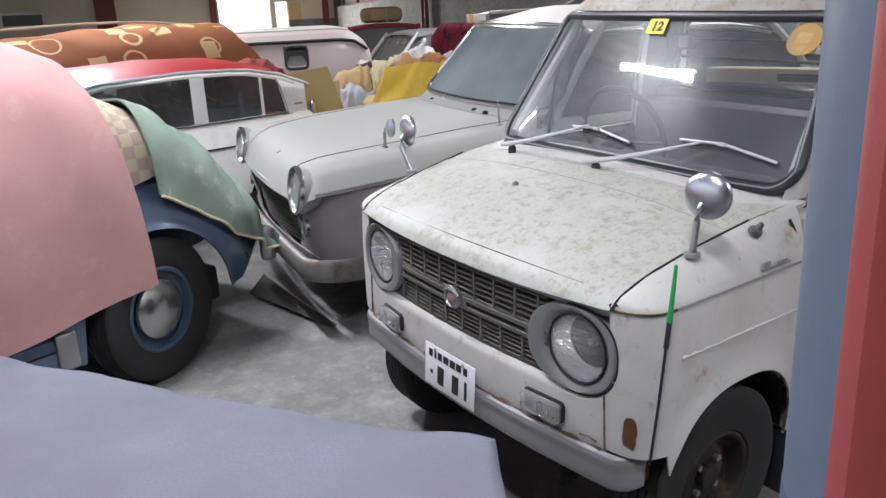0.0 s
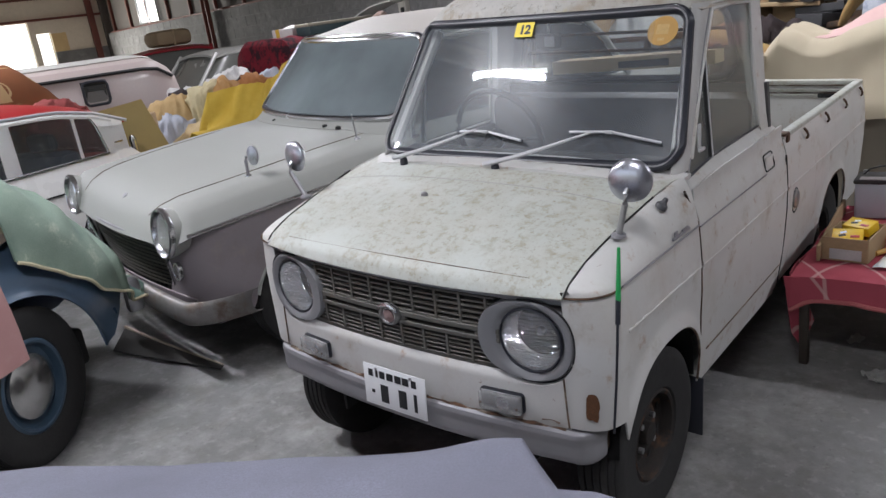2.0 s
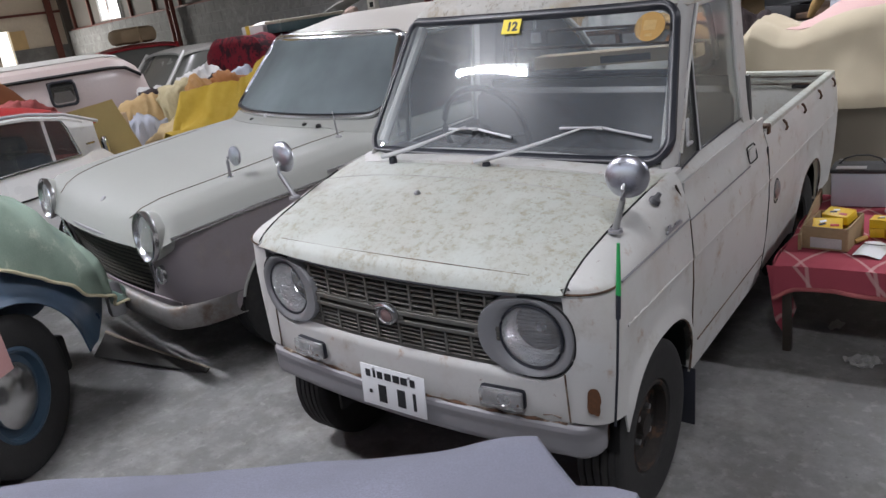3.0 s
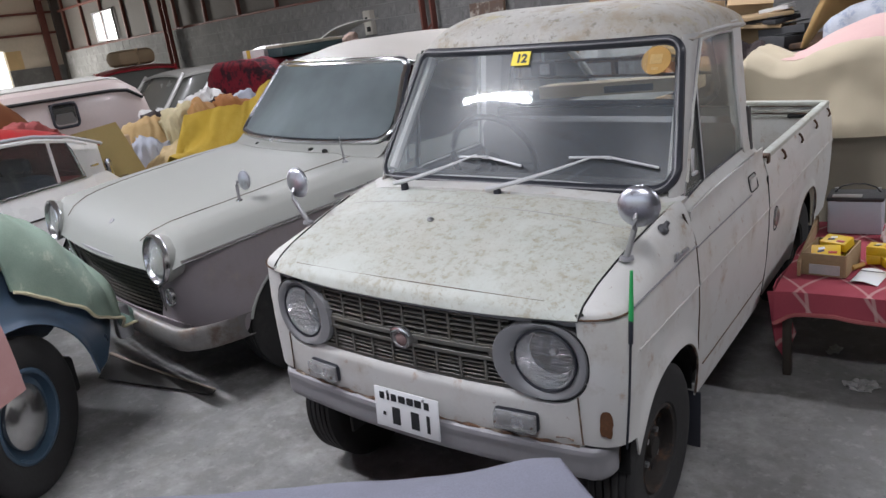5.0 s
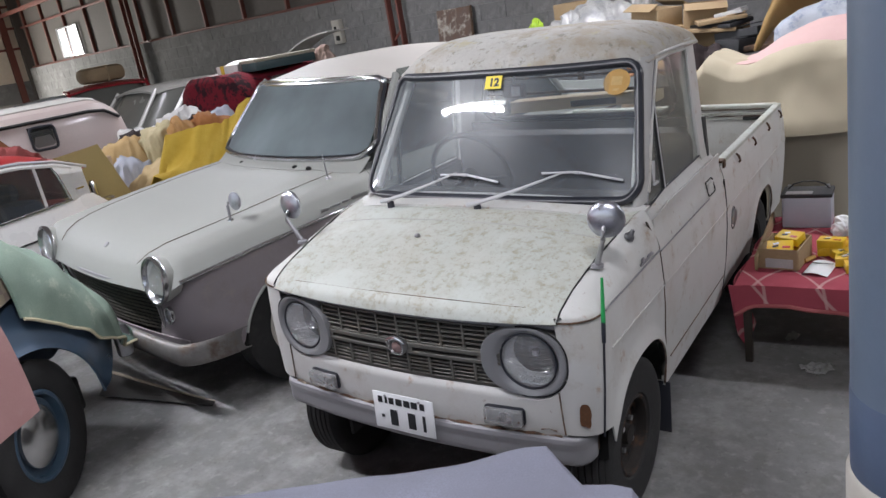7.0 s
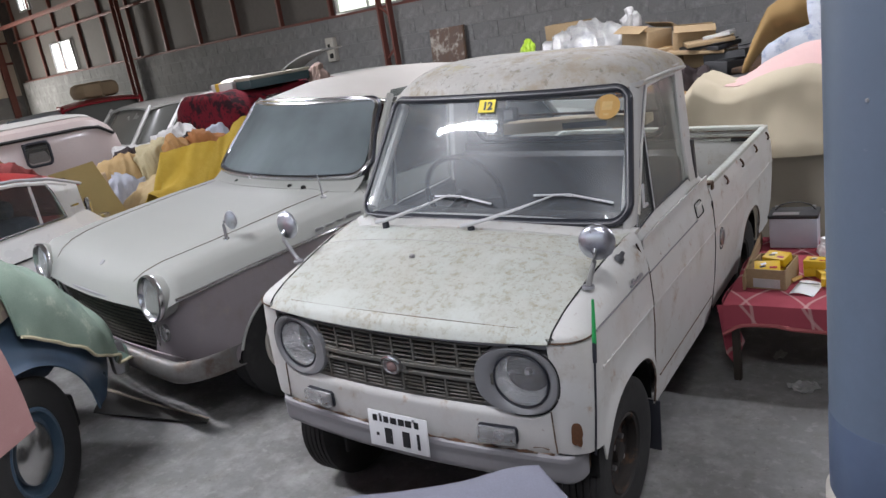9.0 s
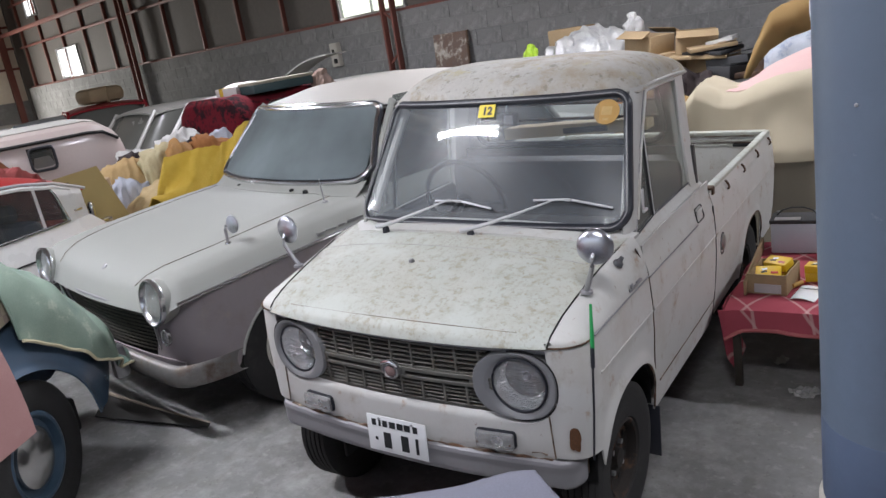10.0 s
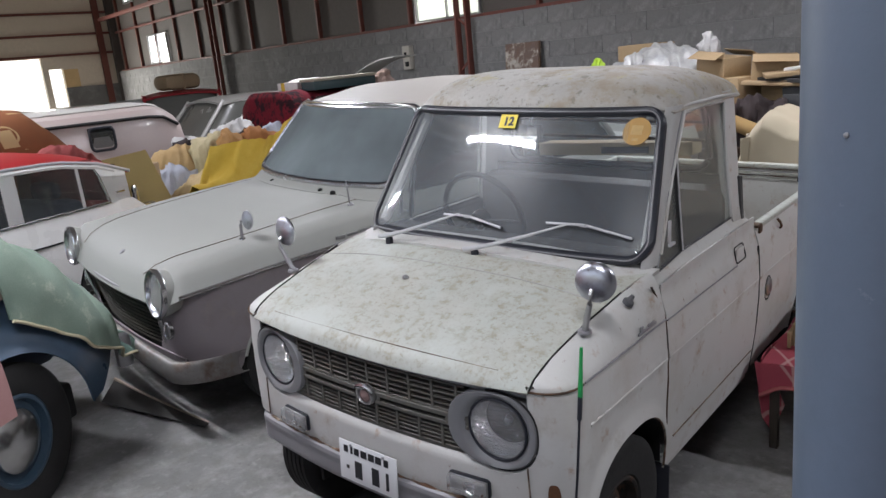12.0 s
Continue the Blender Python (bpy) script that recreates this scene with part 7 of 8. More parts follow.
def far_car(name, m, paint, label, length=3.3, width=1.4, roof_z=1.32, belt=0.82, nose=0.9, tail=0.6):
    """A saloon seen from afar: body, cabin of glass with pillars, roof, wheels, bumpers and lamps. Its nose points to -y."""
    car = thing(name, m, label, "car", "cars along the back wall")
    h = length / 2

    def body(u, v):
        y = lerp(-h, h, u)
        e = max(0, (abs(y) - h + 0.3) / 0.3)
        w = width / 2 * (1 - 0.12 * e ** 2)
        zt = curve_at(((-h, belt - 0.16), (-h + 0.25, belt - 0.06), (-h + nose, belt), (h - tail, belt), (h, belt - 0.10)), y)
        pts = ((w * 0.93, 0.22), (w, 0.45), (w, zt - 0.10), (w * 0.93, zt - 0.01), (w * 0.5, zt + 0.03), (0, zt + 0.04))
        s = 1 - 2 * v
        q = (1 - abs(s)) * 5
        i = min(int(q), 4)
        return Vector((math.copysign(lerp(pts[i][0], pts[i + 1][0], q - i), s), y, lerp(pts[i][1], pts[i + 1][1], q - i)))
    part("body", sheet(body, 32, 30, 0.01), paint, car)
    y0, y1 = -h + nose, h - tail
    ya, yb = y0 + 0.42, y1 - 0.28
    tw = width / 2 * 0.80

    def glassf(u, v):
        a = u * math.tau
        c, s = math.cos(a), math.sin(a)
        c, s = math.copysign(abs(c) ** 0.4, c), math.copysign(abs(s) ** 0.4, s)
        yy = lerp(lerp(y0, y1, (s + 1) / 2), lerp(ya, yb, (s + 1) / 2), v)
        return Vector((c * lerp(width / 2 * 0.9, tw, v), yy, lerp(belt, roof_z - 0.05, v)))
    bm = bmesh.new()
    grid(bm, glassf, 48, 4, True)
    part("glasshouse", bm, M_GLASSFAR, car)
    part("roof", sheet(lambda u, v: Vector(((2 * u - 1) * (tw + 0.02), lerp(ya - 0.06, yb + 0.06, v), roof_z - 0.05 * abs(2 * u - 1) ** 3 - 0.04 * abs(2 * v - 1) ** 4)), 14, 14, 0.03), paint, car)
    for sd in (1, -1):
        for p, q in (((width / 2 * 0.88, y0 + 0.03), (tw, ya)), ((width / 2 * 0.9, (y0 + y1) / 2), (tw, (ya + yb) / 2)), ((width / 2 * 0.88, y1 - 0.03), (tw, yb))):
            part("pillar", tube(bmesh.new(), [(sd * p[0], p[1], belt), (sd * q[0], q[1], roof_z - 0.05)], 0.025, 6), paint, car)
        part("headlight", lathe(bmesh.new(), [(0.09, 0), (0.085, 0.03), (0.0, 0.045)], pose(sd * width * 0.36, -h + 0.03, belt - 0.22, 90, 0, 0), 18), M_REFLECT, car)
        for yc in (-h + 0.6, h - 0.6):
            wheel("wheel", 0.27, 0.14, 0.15, pose(sd * (width / 2 - 0.08), yc, 0.27, 0, 0, 0 if sd > 0 else 180), car, M_GREYP, M_CHROME)
    part("bumper", tube(bmesh.new(), [(-width / 2, -h + 0.12, 0.40), (-width * 0.3, -h - 0.04, 0.40), (width * 0.3, -h - 0.04, 0.40), (width / 2, -h + 0.12, 0.40)], 0.05, 8), M_CHROME, car)
    return car


M_CARGREY = mat("car_grey", (0.36, 0.35, 0.325), 0.4, var=0.06, bump=0.005)
M_CARBLUE = mat("car_pale_blue", (0.33, 0.38, 0.43), 0.4, var=0.06, bump=0.005)
M_CARDRED = mat("car_dark_red", (0.22, 0.012, 0.018), 0.35, var=0.08, bump=0.005)
far_car("far_saloon", HALL @ pose(-8.3, 3.5, 0), M_CARGREY, "grey saloon parked near the block wall", roof_z=1.31)
far_car("far_saloon", HALL @ pose(-6.75, 3.75, 0), M_CARWHITE, "white saloon with its windscreen dusty", roof_z=1.33)
rv = far_car("far_estate", HALL @ pose(-10.6, 3.75, 0, 0, 0, 72), M_CARDRED, "dark red estate car with a bundle on its roof", roof_z=1.42, tail=0.25)
far_car("far_saloon", HALL @ pose(-11.6, 3.2, 0), M_CARBLUE, "pale blue saloon parked near the block wall", roof_z=1.33)
far_car("far_saloon", HALL @ pose(-13.2, 2.6, 0), M_CARWHITE, "white saloon far down the hall", roof_z=1.30)
far_car("far_saloon", HALL @ pose(-15.0, 1.6, 0), M_CARGREY, "grey saloon far down the hall", roof_z=1.32)
far_car("far_saloon", HALL @ pose(-10.4, -0.8, 0), M_CARBLUE, "pale blue saloon far down the hall", roof_z=1.25)
bun = tagged(part("wrapped_parcel", box(boxed((0, 0, 1.56), (0.62, 0.60, 0.24), None, 0.10), (0.0, 0.0, 1.56), (0.64, 0.03, 0.25), None, 0.02), cloth("bundle_brown", (0.27, 0.20, 0.125))), "brown wrapped parcel tied on the red car's roof", "parcel")
bun.matrix_world = HALL @ pose(-10.75, 3.78, -0.01)
# car under a dark red patterned cloth, with boxes on top
c = covered("covered_car_red", HALL @ pose(-5.35, 3.25, 0, 0, 0, 0), "car under a dark red patterned cloth", hump(0.62, lambda y: curve_at(((-0.75, 1.36), (-0.3, 1.34), (0.6, 1.33), (1.2, 1.22)), y), 0.15, -0.78, 1.3, 0.10, 4.5), M_REDPAT, 0.045, 6)
heap("white_sheet", HALL @ pose(-5.72, 3.30, 0, 0, 0, 0), (0.24, 0.42, 1.20, 1.43), M_WHITEC, "white sheet thrown over the red-covered car", 0.03, 17, 2.6, "sheet")
M_TEAL = mat("box_dark_teal", (0.025, 0.05, 0.055), 0.5, var=0.1)
lb = thing("long_box", HALL @ pose(-5.0, 3.20, 1.325, 0, 0, 0), "long dark teal case lying on the covered car", "case")
part("case", boxed((0, 0, 0.05), (0.26, 0.72, 0.085), None, 0.01), M_TEAL, lb)
part("lid", boxed((0, 0, 0.105), (0.28, 0.74, 0.03), None, 0.008), mat("case_lid_dusty", (0.30, 0.275, 0.22), 0.8, var=0.2, vscale=8, bump=0.03), lb)
wb = thing("white_box", HALL @ pose(-5.3, 2.85, 1.33, 0, 0, 20), "white carton on the covered car", "carton")
part("carton", boxed((0, 0, 0.05), (0.26, 0.18, 0.09), None, 0.004), M_WHITEC, wb)
part("band", boxed((-0.06, 0, 0.05), (0.05, 0.183, 0.093), None, 0.004), M_YELLOWC, wb)
heap("pink_rag", HALL @ pose(-4.86, 3.66, 0, 0, 0, 0), (0.11, 0.11, 1.28, 1.435), cloth("rag_pink", (0.30, 0.22, 0.185), var=0.15), "dull pink rag beside the long case", 0.05, 61, 9)
ob = far_car("far_saloon", HALL @ pose(-5.6, 5.0, 0, 0, 0, 90), M_CARGREY, "grey saloon with its bonnet raised beside the wall", roof_z=1.28)
bm = sheet(lambda u, v: Vector((lerp(0.0, 0.84, u), lerp(-0.20, 0.20, v), 1.38 + 0.20 * u + 0.05 * math.sin(math.pi * u))), 10, 8, 0.015)
part("raised_bonnet", bm, M_CARGREY, ob, "raised grey bonnet").matrix_local = (HALL @ pose(-5.6, 5.0, 0, 0, 0, 90)).inverted() @ HALL @ pose(-7.14, 4.95, 0.02, 0, 0, 8)

# ---- goods to the right: boxes, bags, covered car, table ----
def carton(name, m, s, label, open_top=False, flaps=True):
    """A cardboard box with its flaps."""
    ob = thing(name, m, label, "carton")
    a, b, c_ = s
    if open_top:
        for cx, cy, sx, sy in ((0, -b / 2, a, 0.006), (0, b / 2, a, 0.006), (-a / 2, 0, 0.006, b), (a / 2, 0, 0.006, b)):
            part("side", boxed((cx, cy, c_ / 2), (sx, sy, c_), None, 0.001), M_CARTON, ob)
        part("bottom", boxed((0, 0, 0.004), (a, b, 0.006), None, 0.001), M_CARTON, ob)
        for sd in ((1, -1) if flaps else ()):
            part("flap", boxed((0, 0, 0), (a, b * 0.42, 0.005), pose(0, sd * (b / 2 + b * 0.17), c_ + 0.02, sd * -25, 0, 0), 0.001), M_CARTON, ob)
    else:
        part("box", boxed((0, 0, c_ / 2), (a, b, c_), None, 0.004), M_CARTON, ob)
        part("tape", boxed((0, 0, c_ + 0.001), (a + 0.002, 0.05, 0.003), None, 0.0), M_TAN, ob)
    return ob


M_BAG = mat("plastic_bag", (0.40, 0.395, 0.38), 0.34, 0.12, var=0.2, vscale=8, fine=60, bump=0.05, spots=((10, 0.5, 0.62, (0.25, 0.26, 0.27), 0.6),))
M_LIME = mat("plastic_lime", (0.40, 0.60, 0.05), 0.4, var=0.1)
M_BLACKP = mat("dark_goods", (0.03, 0.03, 0.032), 0.6, var=0.3)
# a rack of goods holds up the pile
rk = thing("storage_rack", HALL @ pose(-1.60, 4.55, 0), "low rack that carries boxes and bags", "rack")
part("deck", boxed((0, 0, 0.98), (2.2, 0.9, 0.04), None, 0.01), M_RUST, rk)
for x in (-1.05, 1.05):
    for y in (-0.4, 0.4):
        part("post", boxed((x, y, 0.48), (0.05, 0.05, 0.96), None, 0.006), M_RUST, rk)
carton("carton", HALL @ pose(-2.42, 4.72, 1.0, 0, 0, 8), (0.36, 0.34, 0.47), "large brown carton on the rack")
carton("carton", HALL @ pose(-1.42, 4.40, 1.0, 0, 0, -10), (0.40, 0.40, 0.18), "brown carton on the rack")
carton("carton", HALL @ pose(-1.50, 4.38, 1.19, 0, 5, -16), (0.28, 0.26, 0.14), "open torn carton with flaps spread", True)
carton("carton", HALL @ pose(-1.13, 4.42, 1.12, 0, 4, 28), (0.30, 0.26, 0.16), "dark brown carton on the rack", True)
carton("carton", HALL @ pose(-1.05, 4.55, 1.0, 0, 0, 12), (0.34, 0.34, 0.12), "brown carton on the rack")
heap("plastic_bag", HALL @ pose(-2.22, 4.35, 0, 0, 0, 0), (0.30, 0.28, 1.0, 1.36), M_BAG, "crumpled clear plastic bag full of goods", 0.05, 71, 5, "bag")
heap("plastic_bag", HALL @ pose(-1.93, 4.40, 0, 0, 0, 30), (0.42, 0.28, 1.0, 1.42), M_BAG, "big silvery plastic bag on the rack", 0.045, 81, 4.5, "bag")
carton("carton", HALL @ pose(-2.52, 4.16, 1.0, 0, 0, 4), (0.16, 0.16, 0.25), "small brown carton under a lime-green bag")
heap("lime_bag", HALL @ pose(-2.52, 4.16, 0, 0, 0, 0), (0.07, 0.06, 1.252, 1.37), M_LIME, "small lime-green bag beside the cartons", 0.05, 91, 12, "bag")
heap("white_packet", HALL @ pose(-1.70, 4.52, 0, 0, 0, 0), (0.10, 0.09, 1.0, 1.50), M_WHITEC, "crumpled white packet on the pile", 0.05, 95, 12, "packet")
for k, (x, y, z, a, mt, s) in enumerate(((-1.05, 4.30, 1.13, 20, M_CARTON, (0.42, 0.30, 0.025)), (-0.99, 4.36, 1.16, -12, M_BLACKP, (0.40, 0.28, 0.03)), (-0.95, 4.30, 1.195, 35, M_CARTON, (0.34, 0.22, 0.03)), (-0.88, 4.34, 1.225, 5, M_WHITEC, (0.20, 0.15, 0.025)), (-0.83, 4.36, 1.02, 10, M_BLACKP, (0.30, 0.24, 0.16)), (-0.78, 4.2, 1.0, -20, M_BLACKP, (0.22, 0.22, 0.10)))):
    o = thing("flat_package", HALL @ pose(x, y, z, 4 * math.sin(k), 5 * math.cos(k), a), "flat folded packages stacked on the rack", "package", "packages on the rack")
    part("sheet", boxed((0, 0, 0), s, None, 0.004), mt, o)
    part("flap", boxed((s[0] * 0.3, 0, s[2] * 0.6), (s[0] * 0.38, s[1] * 0.9, 0.006), pose(0, 0, 0, 0, -4, 0), 0.002), mt, o)
roll = thing("carpet_roll", pose(-0.35, 3.95, 0.92, 0, 14, -30), "tan rolled carpet leaning among the goods", "carpet roll")
part("roll", lathe(bmesh.new(), [(0.0, -0.55), (0.045, -0.55), (0.05, -0.54), (0.05, 0.54), (0.045, 0.55), (0.0, 0.55)], pose(0, 0, 0, 0, 90, 0), 20), M_TAN, roll)
part("core", lathe(bmesh.new(), [(0.0, 0.552), (0.02, 0.553), (0.02, 0.545), (0.0, 0.545)], pose(0, 0, 0, 0, 90, 0), 14), M_BLACK, roll)
lean = thing("loose_boards", pose(-0.25, 3.75, 0.0, 0, 0, 20), "dark and brown boards leaning behind the pickup's bed", "boards")
for k in range(5):
    part("board", boxed((0.12 * k - 0.25, 0.06 * k, 0.41), (0.10, 0.02, 0.82 - 0.06 * k), pose(0, 0, 0, 6 + 2 * k, 3 * k - 6, 0), 0.003), (M_CARTON, M_BLACKP, M_RUST, M_CARTON, M_RUST)[k], lean)


for name, x, y, a, size, label, sd in (("dark_tarpaulin", -0.30, 4.12, 10, (0.50, 0.22, 0.0, 0.99), "dark crumpled tarpaulin beside the rack", 311), ("brown_sacking", 0.02, 3.95, -20, (0.20, 0.14, 0.0, 0.84), "brown sacking behind the pickup", 313), ("brown_sacking", -0.62, 4.2, 30, (0.30, 0.18, 0.0, 1.0), "brown sacking beside the rack", 317)):
    heap(name, pose(x, y, 0, 0, 0, a), size, M_CLOTHDARK if name == "dark_tarpaulin" else M_CLOTHRUST, label, 0.08, sd, 6, "tarpaulin" if name == "dark_tarpaulin" else "sacking")
# cream and taupe covered car behind the table
def cov_profile(x):
    return curve_at(((0.0, 0.90), (0.05, 0.985), (0.11, 1.055), (0.16, 1.035), (0.24, 0.99), (0.34, 0.975), (0.45, 1.01), (0.65, 1.055), (0.85, 1.06), (1.3, 1.08), (2.6, 1.10)), x)


def cov_f(u, v):
    x = lerp(0.0, 2.7, u ** 1.1)
    top = cov_profile(x)
    if v < 0.5:
        t = v / 0.5
        return Vector((x - 0.05 * (1 - t), 2.98 + 0.10 * t + 0.05 * math.sin(x * 7) * (1 - t), lerp(0.60, top - 0.07, t)))
    t = (v - 0.5) / 0.5
    return Vector((x, 3.08 + 0.55 * t ** 1.1, top - 0.07 * (1 - min(t * 4, 1)) ** 2))


cc = thing("covered_car_cream", pose(0, 0, 0), "car under a cream cover with a taupe cloth below", "covered car")
part("cover", drape(cov_f, 90, 60, 0.030, 14, 4.5), M_CREAM, cc)
part("lower_cloth", drape(lambda u, v: Vector((lerp(0.05, 2.7, u), 3.02 + 0.035 * math.sin(u * 40) * (1 - v) + 0.02 * v, lerp(0.02, 0.64, v))), 60, 10, 0.015, 15, 4), M_TAUPE, cc, "taupe cloth hanging to the floor")
part("left_side", drape(lambda u, v: Vector((0.03 + 0.03 * math.sin(u * 15), lerp(3.0, 3.65, u), lerp(0.02, 0.93, v))), 16, 8, 0.012, 16, 4), M_CREAM, cc)
part("body", boxed((1.4, 3.7, 0.45), (2.5, 1.1, 0.7), None, 0.1), M_BLACK, cc)
def pink_f2(u, v):
    x = lerp(0.26, 2.6, u)
    return Vector((x, lerp(3.24, 3.60, v), cov_profile(x) + 0.004 + curve_at(((0.26, 0.0), (0.45, 0.07), (0.70, 0.11), (2.6, 0.12)), x) * v ** 0.8))


pkc = tagged(part("pink_sheet", drape(pink_f2, 40, 10, 0.006, 17, 4, 0.002), cloth("sheet_pink_pale", (0.55, 0.37, 0.345), var=0.05)), "pale pink sheet along the top of the cream cover", "sheet")


def tan_f(u, v):
    """A blanket thrown over an arch of goods: v from its top down to a corner, u across its width."""
    left = Vector((curve_at(((0, 0.66), (0.25, 0.50), (0.40, 0.43), (0.58, 0.37), (0.82, 0.31), (1, 0.26)), v), 3.80, curve_at(((0, 1.46), (0.25, 1.43), (0.40, 1.39), (0.58, 1.29), (0.82, 1.13), (1, 1.00)), v)))
    right = Vector((curve_at(((0, 0.66), (0.3, 0.52), (0.6, 0.41), (0.82, 0.34), (1, 0.275)), v), 3.86, curve_at(((0, 1.26), (0.3, 1.22), (0.6, 1.16), (0.82, 1.09), (1, 1.00)), v)))
    return left.lerp(right, u) + Vector((0, -0.05 * math.sin(u * math.pi), 0))


tagged(part("tan_blanket", drape(tan_f, 30, 40, 0.020, 18, 7), M_TAN), "tan blanket hung over goods behind the cream cover", "blanket")
tagged(part("pale_quilt", drape(lambda u, v: Vector((lerp(0.36, 1.7, u), 3.90 + 0.5 * v ** 2, lerp(0.98, 1.46, v ** 0.7) * lerp(0.94, 1.0, min(u * 5, 1)))), 40, 24, 0.035, 19, 7), cloth("bundle_pale_blue", (0.42, 0.44, 0.48), var=0.16, vscale=12, spots=((16, 0.52, 0.60, (0.16, 0.20, 0.28), 0.5),))), "pale blue and white patterned quilt behind the cream cover", "quilt")

# low table with a red cloth
tb = thing("low_table", pose(0.645, 1.36, 0, 0, 0, 0), "low dark wooden table with square legs", "table")
part("tabletop", boxed((0.42, 0.42, 0.335), (0.84, 0.84, 0.03), None, 0.006), M_RUST, tb)
for x in (0.03, 0.80):
    for y in (0.02, 0.80):
        part("leg", boxed((x, y, 0.16), (0.030, 0.030, 0.32), None, 0.004), mat("leg_dark_wood", (0.05, 0.04, 0.03), 0.6, var=0.2), tb)
def lined_material(name, base, line, step):
    """Cloth with two sets of thin crossing lines."""
    m = mat(name, base, 0.9, var=0.10, vscale=5, fine=200, bump=0.03, spec=0.15)
    t, ln = m.node_tree, m.node_tree.links
    b = t.nodes["Principled BSDF"]
    src = b.inputs["Base Color"].links[0].from_socket
    co = t.nodes.new("ShaderNodeTexCoord")
    for turn in (38, -32):
        mp = t.nodes.new("ShaderNodeMapping")
        mp.inputs["Rotation"].default_value = (0.5, 0.4, radians(turn))
        ln.new(co.outputs["Object"], mp.inputs[0])
        wv = t.nodes.new("ShaderNodeTexWave")
        wv.inputs["Scale"].default_value, wv.inputs["Distortion"].default_value = step, 0.4
        ln.new(mp.outputs[0], wv.inputs[0])
        gt = t.nodes.new("ShaderNodeMapRange")
        gt.inputs[1].default_value, gt.inputs[2].default_value, gt.inputs[4].default_value = 0.986, 0.997, 0.7
        ln.new(wv.outputs["Fac"], gt.inputs[0])
        mixn = t.nodes.new("ShaderNodeMix")
        mixn.data_type = "RGBA"
        ln.new(gt.outputs[0], mixn.inputs[0])
        ln.new(src, mixn.inputs[6])
        mixn.inputs[7].default_value = rgb(line)
        src = mixn.outputs[2]
    ln.new(src, b.inputs["Base Color"])
    return m


M_TABLE = lined_material("cloth_red_lines", (0.38, 0.075, 0.10), (0.56, 0.36, 0.34), 1.9)


def tcloth(u, v):
    """The red cloth: over the table's top, down its front with a sagging hem, and a lappet at the corner."""
    x = lerp(-0.006, 0.90, u)
    if v < 0.35:
        t = v / 0.35
        drop = curve_at(((-0.006, 0.13), (0.05, 0.095), (0.2, 0.075), (0.45, 0.11), (0.9, 0.17)), x)
        return Vector((x, -0.035 + 0.015 * math.sin(x * 20) * (1 - t) + 0.02 * t, 0.356 - drop * (1 - t) ** 1.0))
    t = (v - 0.35) / 0.65
    return Vector((x, lerp(-0.012, 0.86, t), 0.357 - (0.01 * max(0, 1 - t * 20))))


tc = tagged(part("red_tablecloth", drape(tcloth, 50, 40, 0.004, 22, 6, 0.004), M_TABLE), "red cloth with thin pale lines on the low table", "tablecloth")
tc.matrix_world = pose(0.645, 1.36, 0)
part("hem", tube(bmesh.new(), [tcloth(k / 40, 0.0) for k in range(41)], 0.008, 6), cloth("hem_rose", (0.46, 0.14, 0.14), var=0.05), tc)
part("corner_lappet", drape(lambda u, v: Vector((-0.030 + 0.05 * u + 0.03 * v, -0.02 + 0.10 * u * v, lerp(0.345, 0.06 + 0.16 * abs(u - 0.45), v))), 10, 12, 0.004, 23, 9, 0.004), M_TABLE, tc)
part("side_fall", drape(lambda u, v: Vector((-0.010 - 0.006 * math.sin(u * 14), lerp(0.0, 0.84, u), lerp(0.355, 0.23 - 0.03 * math.sin(u * 9), v))), 30, 8, 0.004, 24, 6, 0.004), M_TABLE, tc)
M_YBOX = mat("film_box_yellow", (0.72, 0.46, 0.02), 0.45, var=0.06)
M_YRED = mat("film_box_red", (0.42, 0.03, 0.02), 0.45, var=0.06)


def small_box(x, y, z, a, tilt, s=(0.098, 0.064, 0.034)):
    o = thing("yellow_box", pose(x, y, z, tilt, 0, a), "small yellow box with a red stripe and dark print", "box", "small boxes on the table")
    part("carton", boxed((0, 0, s[2] / 2), s, None, 0.002), M_YBOX, o)
    part("stripe", boxed((s[0] * 0.24, -s[1] * 0.18, s[2] / 2), (s[0] * 0.30, s[1] * 0.22, s[2] + 0.002), None, 0.001), M_YRED, o)
    part("print_bar", boxed((-s[0] * 0.10, s[1] * 0.22, s[2] + 0.0006), (s[0] * 0.22, s[1] * 0.16, 0.001), pose(0, 0, 0, 0, 0, 20), 0.0), M_PLATE, o)
    part("print_bar", boxed((-s[0] * 0.18, 0, s[2] + 0.0006), (s[0] * 0.24, s[1] * 0.16, 0.001), pose(0, 0, 0, 0, 0, 20), 0.0), M_BLACKP, o)


bx = carton("open_carton", pose(0.785, 1.60, 0.362, 0, 0, -6), (0.15, 0.20, 0.085), "open cardboard box filled with yellow boxes", True, False)
part("white_label", boxed((0.005, -0.1045, 0.026), (0.105, 0.002, 0.038), None, 0.0), M_WHITEC, bx)
random.seed(5)
for x, y, z, a, t in ((0.775, 1.55, 0.420, 8, 22), (0.800, 1.645, 0.432, -22, 14), (0.79, 1.62, 0.375, 60, 0), (0.82, 1.56, 0.375, 80, 0), (0.94, 1.70, 0.362, 10, 0), (0.945, 1.70, 0.394, -8, 0), (1.0, 1.66, 0.362, 30, 0), (1.03, 1.60, 0.362, -25, 0), (0.97, 1.76, 0.362, 75, 0), (1.02, 1.585, 0.362, 5, 0), (1.06, 1.52, 0.362, 15, 0)):
    small_box(x, y, z, a, t)
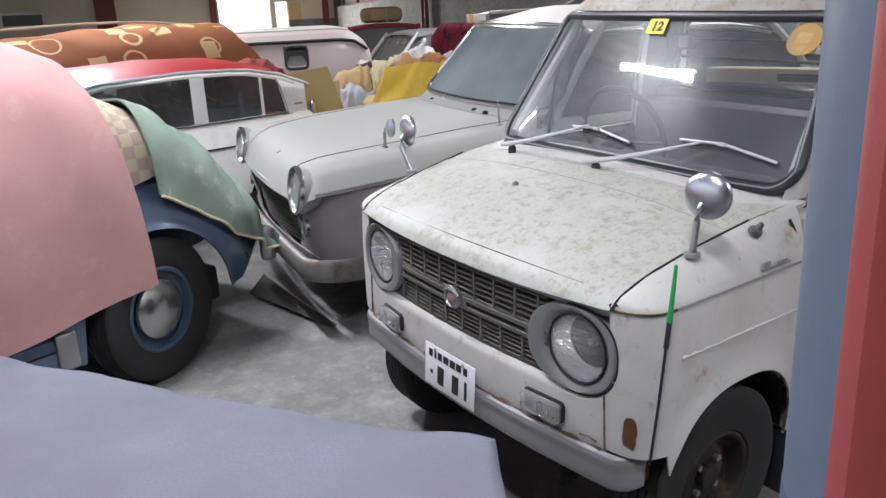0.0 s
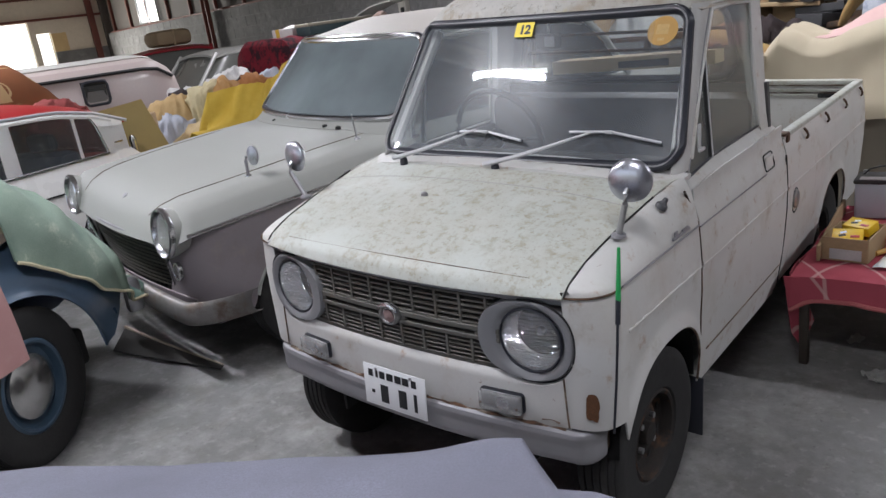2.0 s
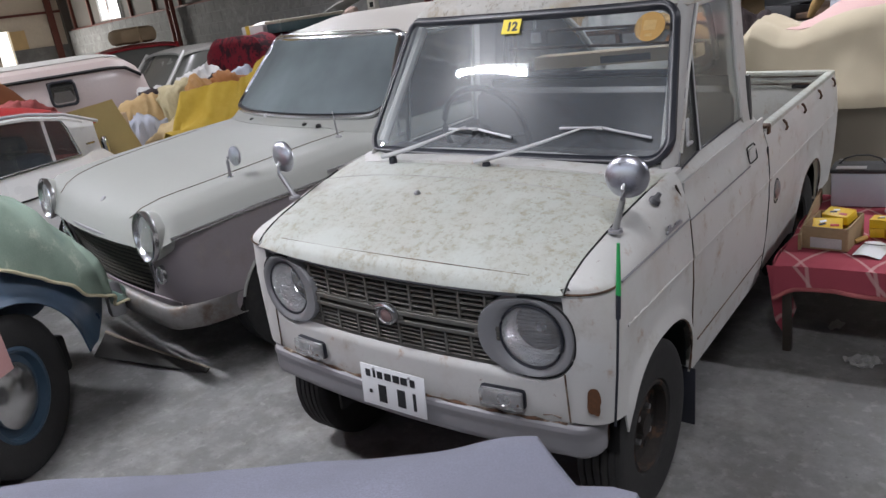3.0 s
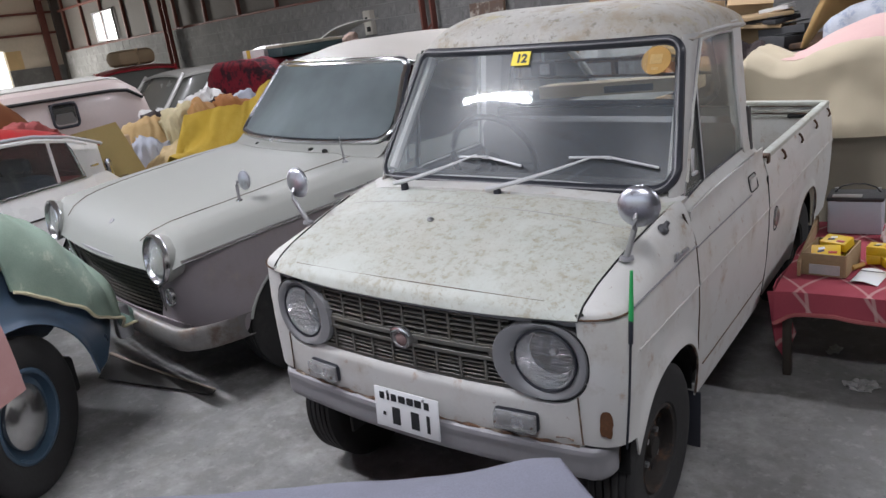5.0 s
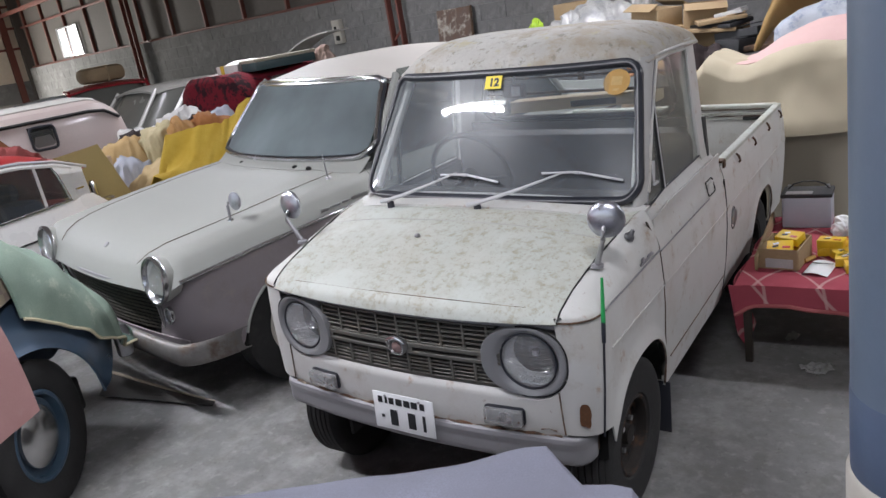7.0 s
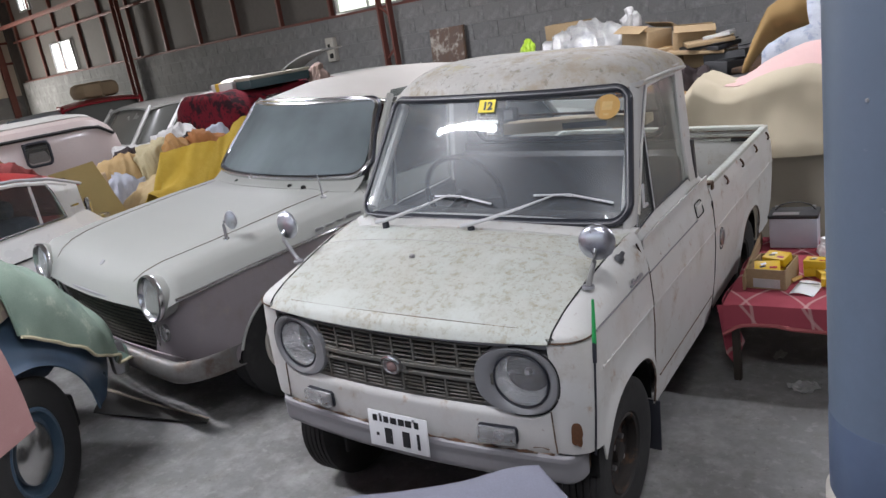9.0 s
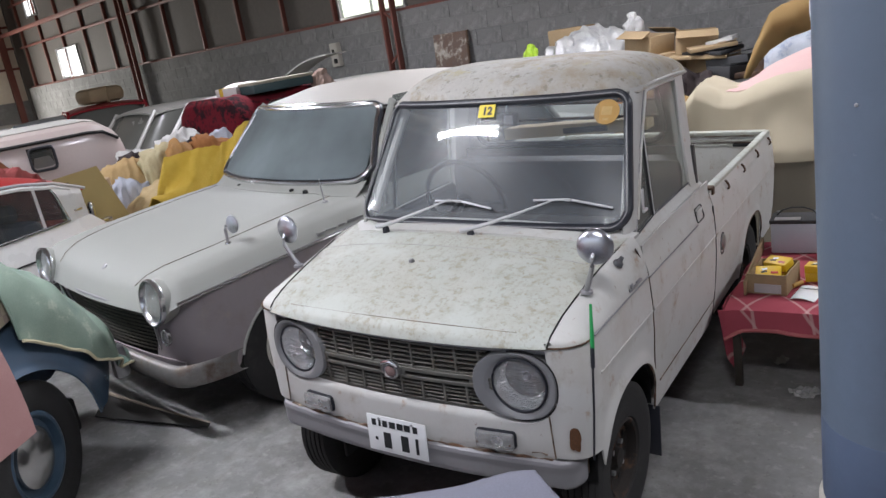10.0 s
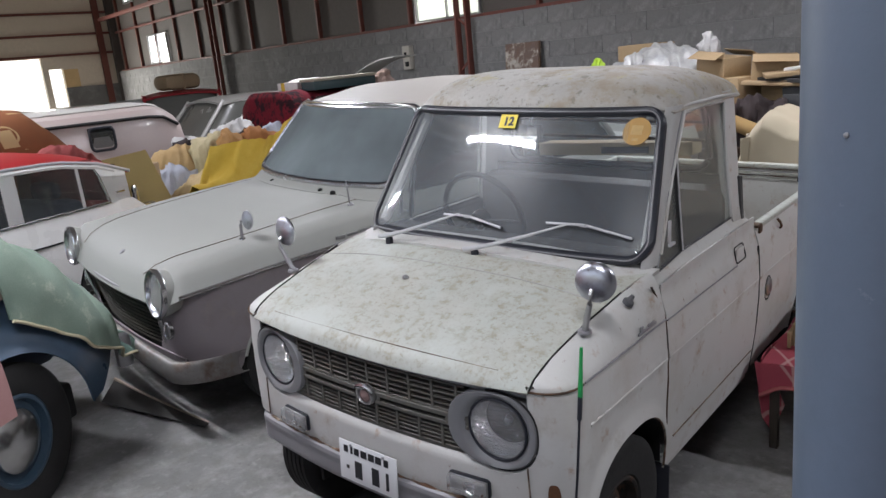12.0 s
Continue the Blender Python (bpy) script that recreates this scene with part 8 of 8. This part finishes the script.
paper = thing("paper_sheet", pose(0.925, 1.52, 0.3625, 0, 0, -8), "white printed paper sheet on the red cloth", "paper")
part("sheet", drape(lambda u, v: Vector(((u - 0.5) * 0.09, (v - 0.5) * 0.15, 0.004 + 0.006 * math.sin(u * 4))), 8, 8, 0.002, 1, 9, 0.001), M_PLATE, paper)
part("print_bar", boxed((0, 0.03, 0.0125), (0.08, 0.006, 0.001), None, 0), M_BLACKP, paper)
orange = thing("orange_tube", pose(0.875, 1.60, 0.368, 0, 0, 60), "small orange tube on the table", "tube")
part("tube", rod(bmesh.new(), (-0.03, 0, 0.006), (0.03, 0, 0.006), 0.009), M_ORANGE, orange)
part("cap", rod(bmesh.new(), (0.03, 0, 0.006), (0.042, 0, 0.006), 0.007), M_YRED, orange)
bat = thing("car_battery", pose(0.80, 2.11, 0.36, 0, 0, 2), "pale grey car battery with a black top and carrying handle", "battery")
part("case", boxed((0, 0, 0.072), (0.205, 0.14, 0.144), None, 0.008), mat("battery_pale", (0.42, 0.45, 0.50), 0.35, var=0.05), bat)
part("top_cover", boxed((0, 0, 0.152), (0.215, 0.15, 0.019), None, 0.006), M_BLACKP, bat)
part("handle", tube(bmesh.new(), [(-0.085, 0.02, 0.160), (-0.06, 0.02, 0.186), (-0.02, 0.02, 0.198), (0.03, 0.02, 0.198), (0.07, 0.02, 0.184), (0.09, 0.02, 0.160)], 0.003, 8), M_BLACKP, bat)
part("silver_label", boxed((-0.03, -0.05, 0.1630), (0.11, 0.045, 0.003), None, 0), M_STEEL, bat)
for x in (-0.08, 0.08):
    part("terminal", rod(bmesh.new(), (x, 0.045, 0.158), (x, 0.045, 0.175), 0.009), M_STEEL, bat)
heap("white_packet", pose(0.965, 1.98, 0, 0, 0, 20), (0.05, 0.05, 0.360, 0.42), M_PLATE, "crumpled white paper packet on the table", 0.03, 131, 16, "packet")
heap("white_packet", pose(1.04, 1.93, 0, 0, 0, 60), (0.06, 0.05, 0.360, 0.44), M_PLATE, "crumpled white paper packet on the table", 0.03, 137, 16, "packet")
wood = thing("wood_strip", pose(0.675, 1.78, 0.364, 0, 0, 4), "pale wooden strip lying at the table's edge", "wood strip")
part("strip", boxed((0, 0, 0.03), (0.012, 0.62, 0.06), None, 0.003), M_CARTON, wood)
for k, (x, y) in enumerate(((0.93, 1.33), (0.905, 1.36), (0.80, 1.62), (0.955, 1.37))):
    sc = tagged(part("plastic_scrap", drape(lambda u, v: Vector(((u - 0.5) * 0.07, (v - 0.5) * 0.045, 0.012 + 0.010 * math.sin(u * 9 + k) * math.sin(v * 7))), 10, 8, 0.008, 100 + k, 30, 0.001), M_BAG), "crumpled scrap of clear plastic on the floor", "plastic scrap", "plastic scraps on the floor")
    sc.matrix_world = pose(x, y, 0.0, 0, 0, 40 * k)

# ---- tube lamp over the aisle, mirrored in the windscreens ----
lampt = thing("tube_lamp", HALL @ pose(-1.395, -0.925, 3.145, 0, 0, 5.3), "ceiling tube lamp with a lit fluorescent tube", "tube lamp")
part("tube", rod(bmesh.new(), (-0.485, 0, -0.045), (0.485, 0, -0.045), 0.014, seg=16), M_TUBE, lampt)
part("housing", boxed((0, 0, 0.02), (1.06, 0.10, 0.06), None, 0.01), M_PILLARBASE, lampt)
for x in (-0.38, 0.38):
    part("hanger", rod(bmesh.new(), (x, 0, 0.05), (x, 0, 1.86), 0.006), M_STEEL, lampt)
copy_thing(lampt, HALL @ pose(1.75, -1.03, 3.145))
# red board standing upright beside the pillar
rbd = thing("red_board", pose(1.399, -0.846, 0, 0, 0, 55), "plain red painted board standing upright beside the pillar", "board")
part("panel", boxed((0.15, 0, 1.0), (0.30, 0.016, 2.0), None, 0.006), M_REDBOARD, rbd)
part("edge_strip", boxed((0.308, 0, 1.0), (0.016, 0.022, 2.0), None, 0.004), M_REDBOARD, rbd)
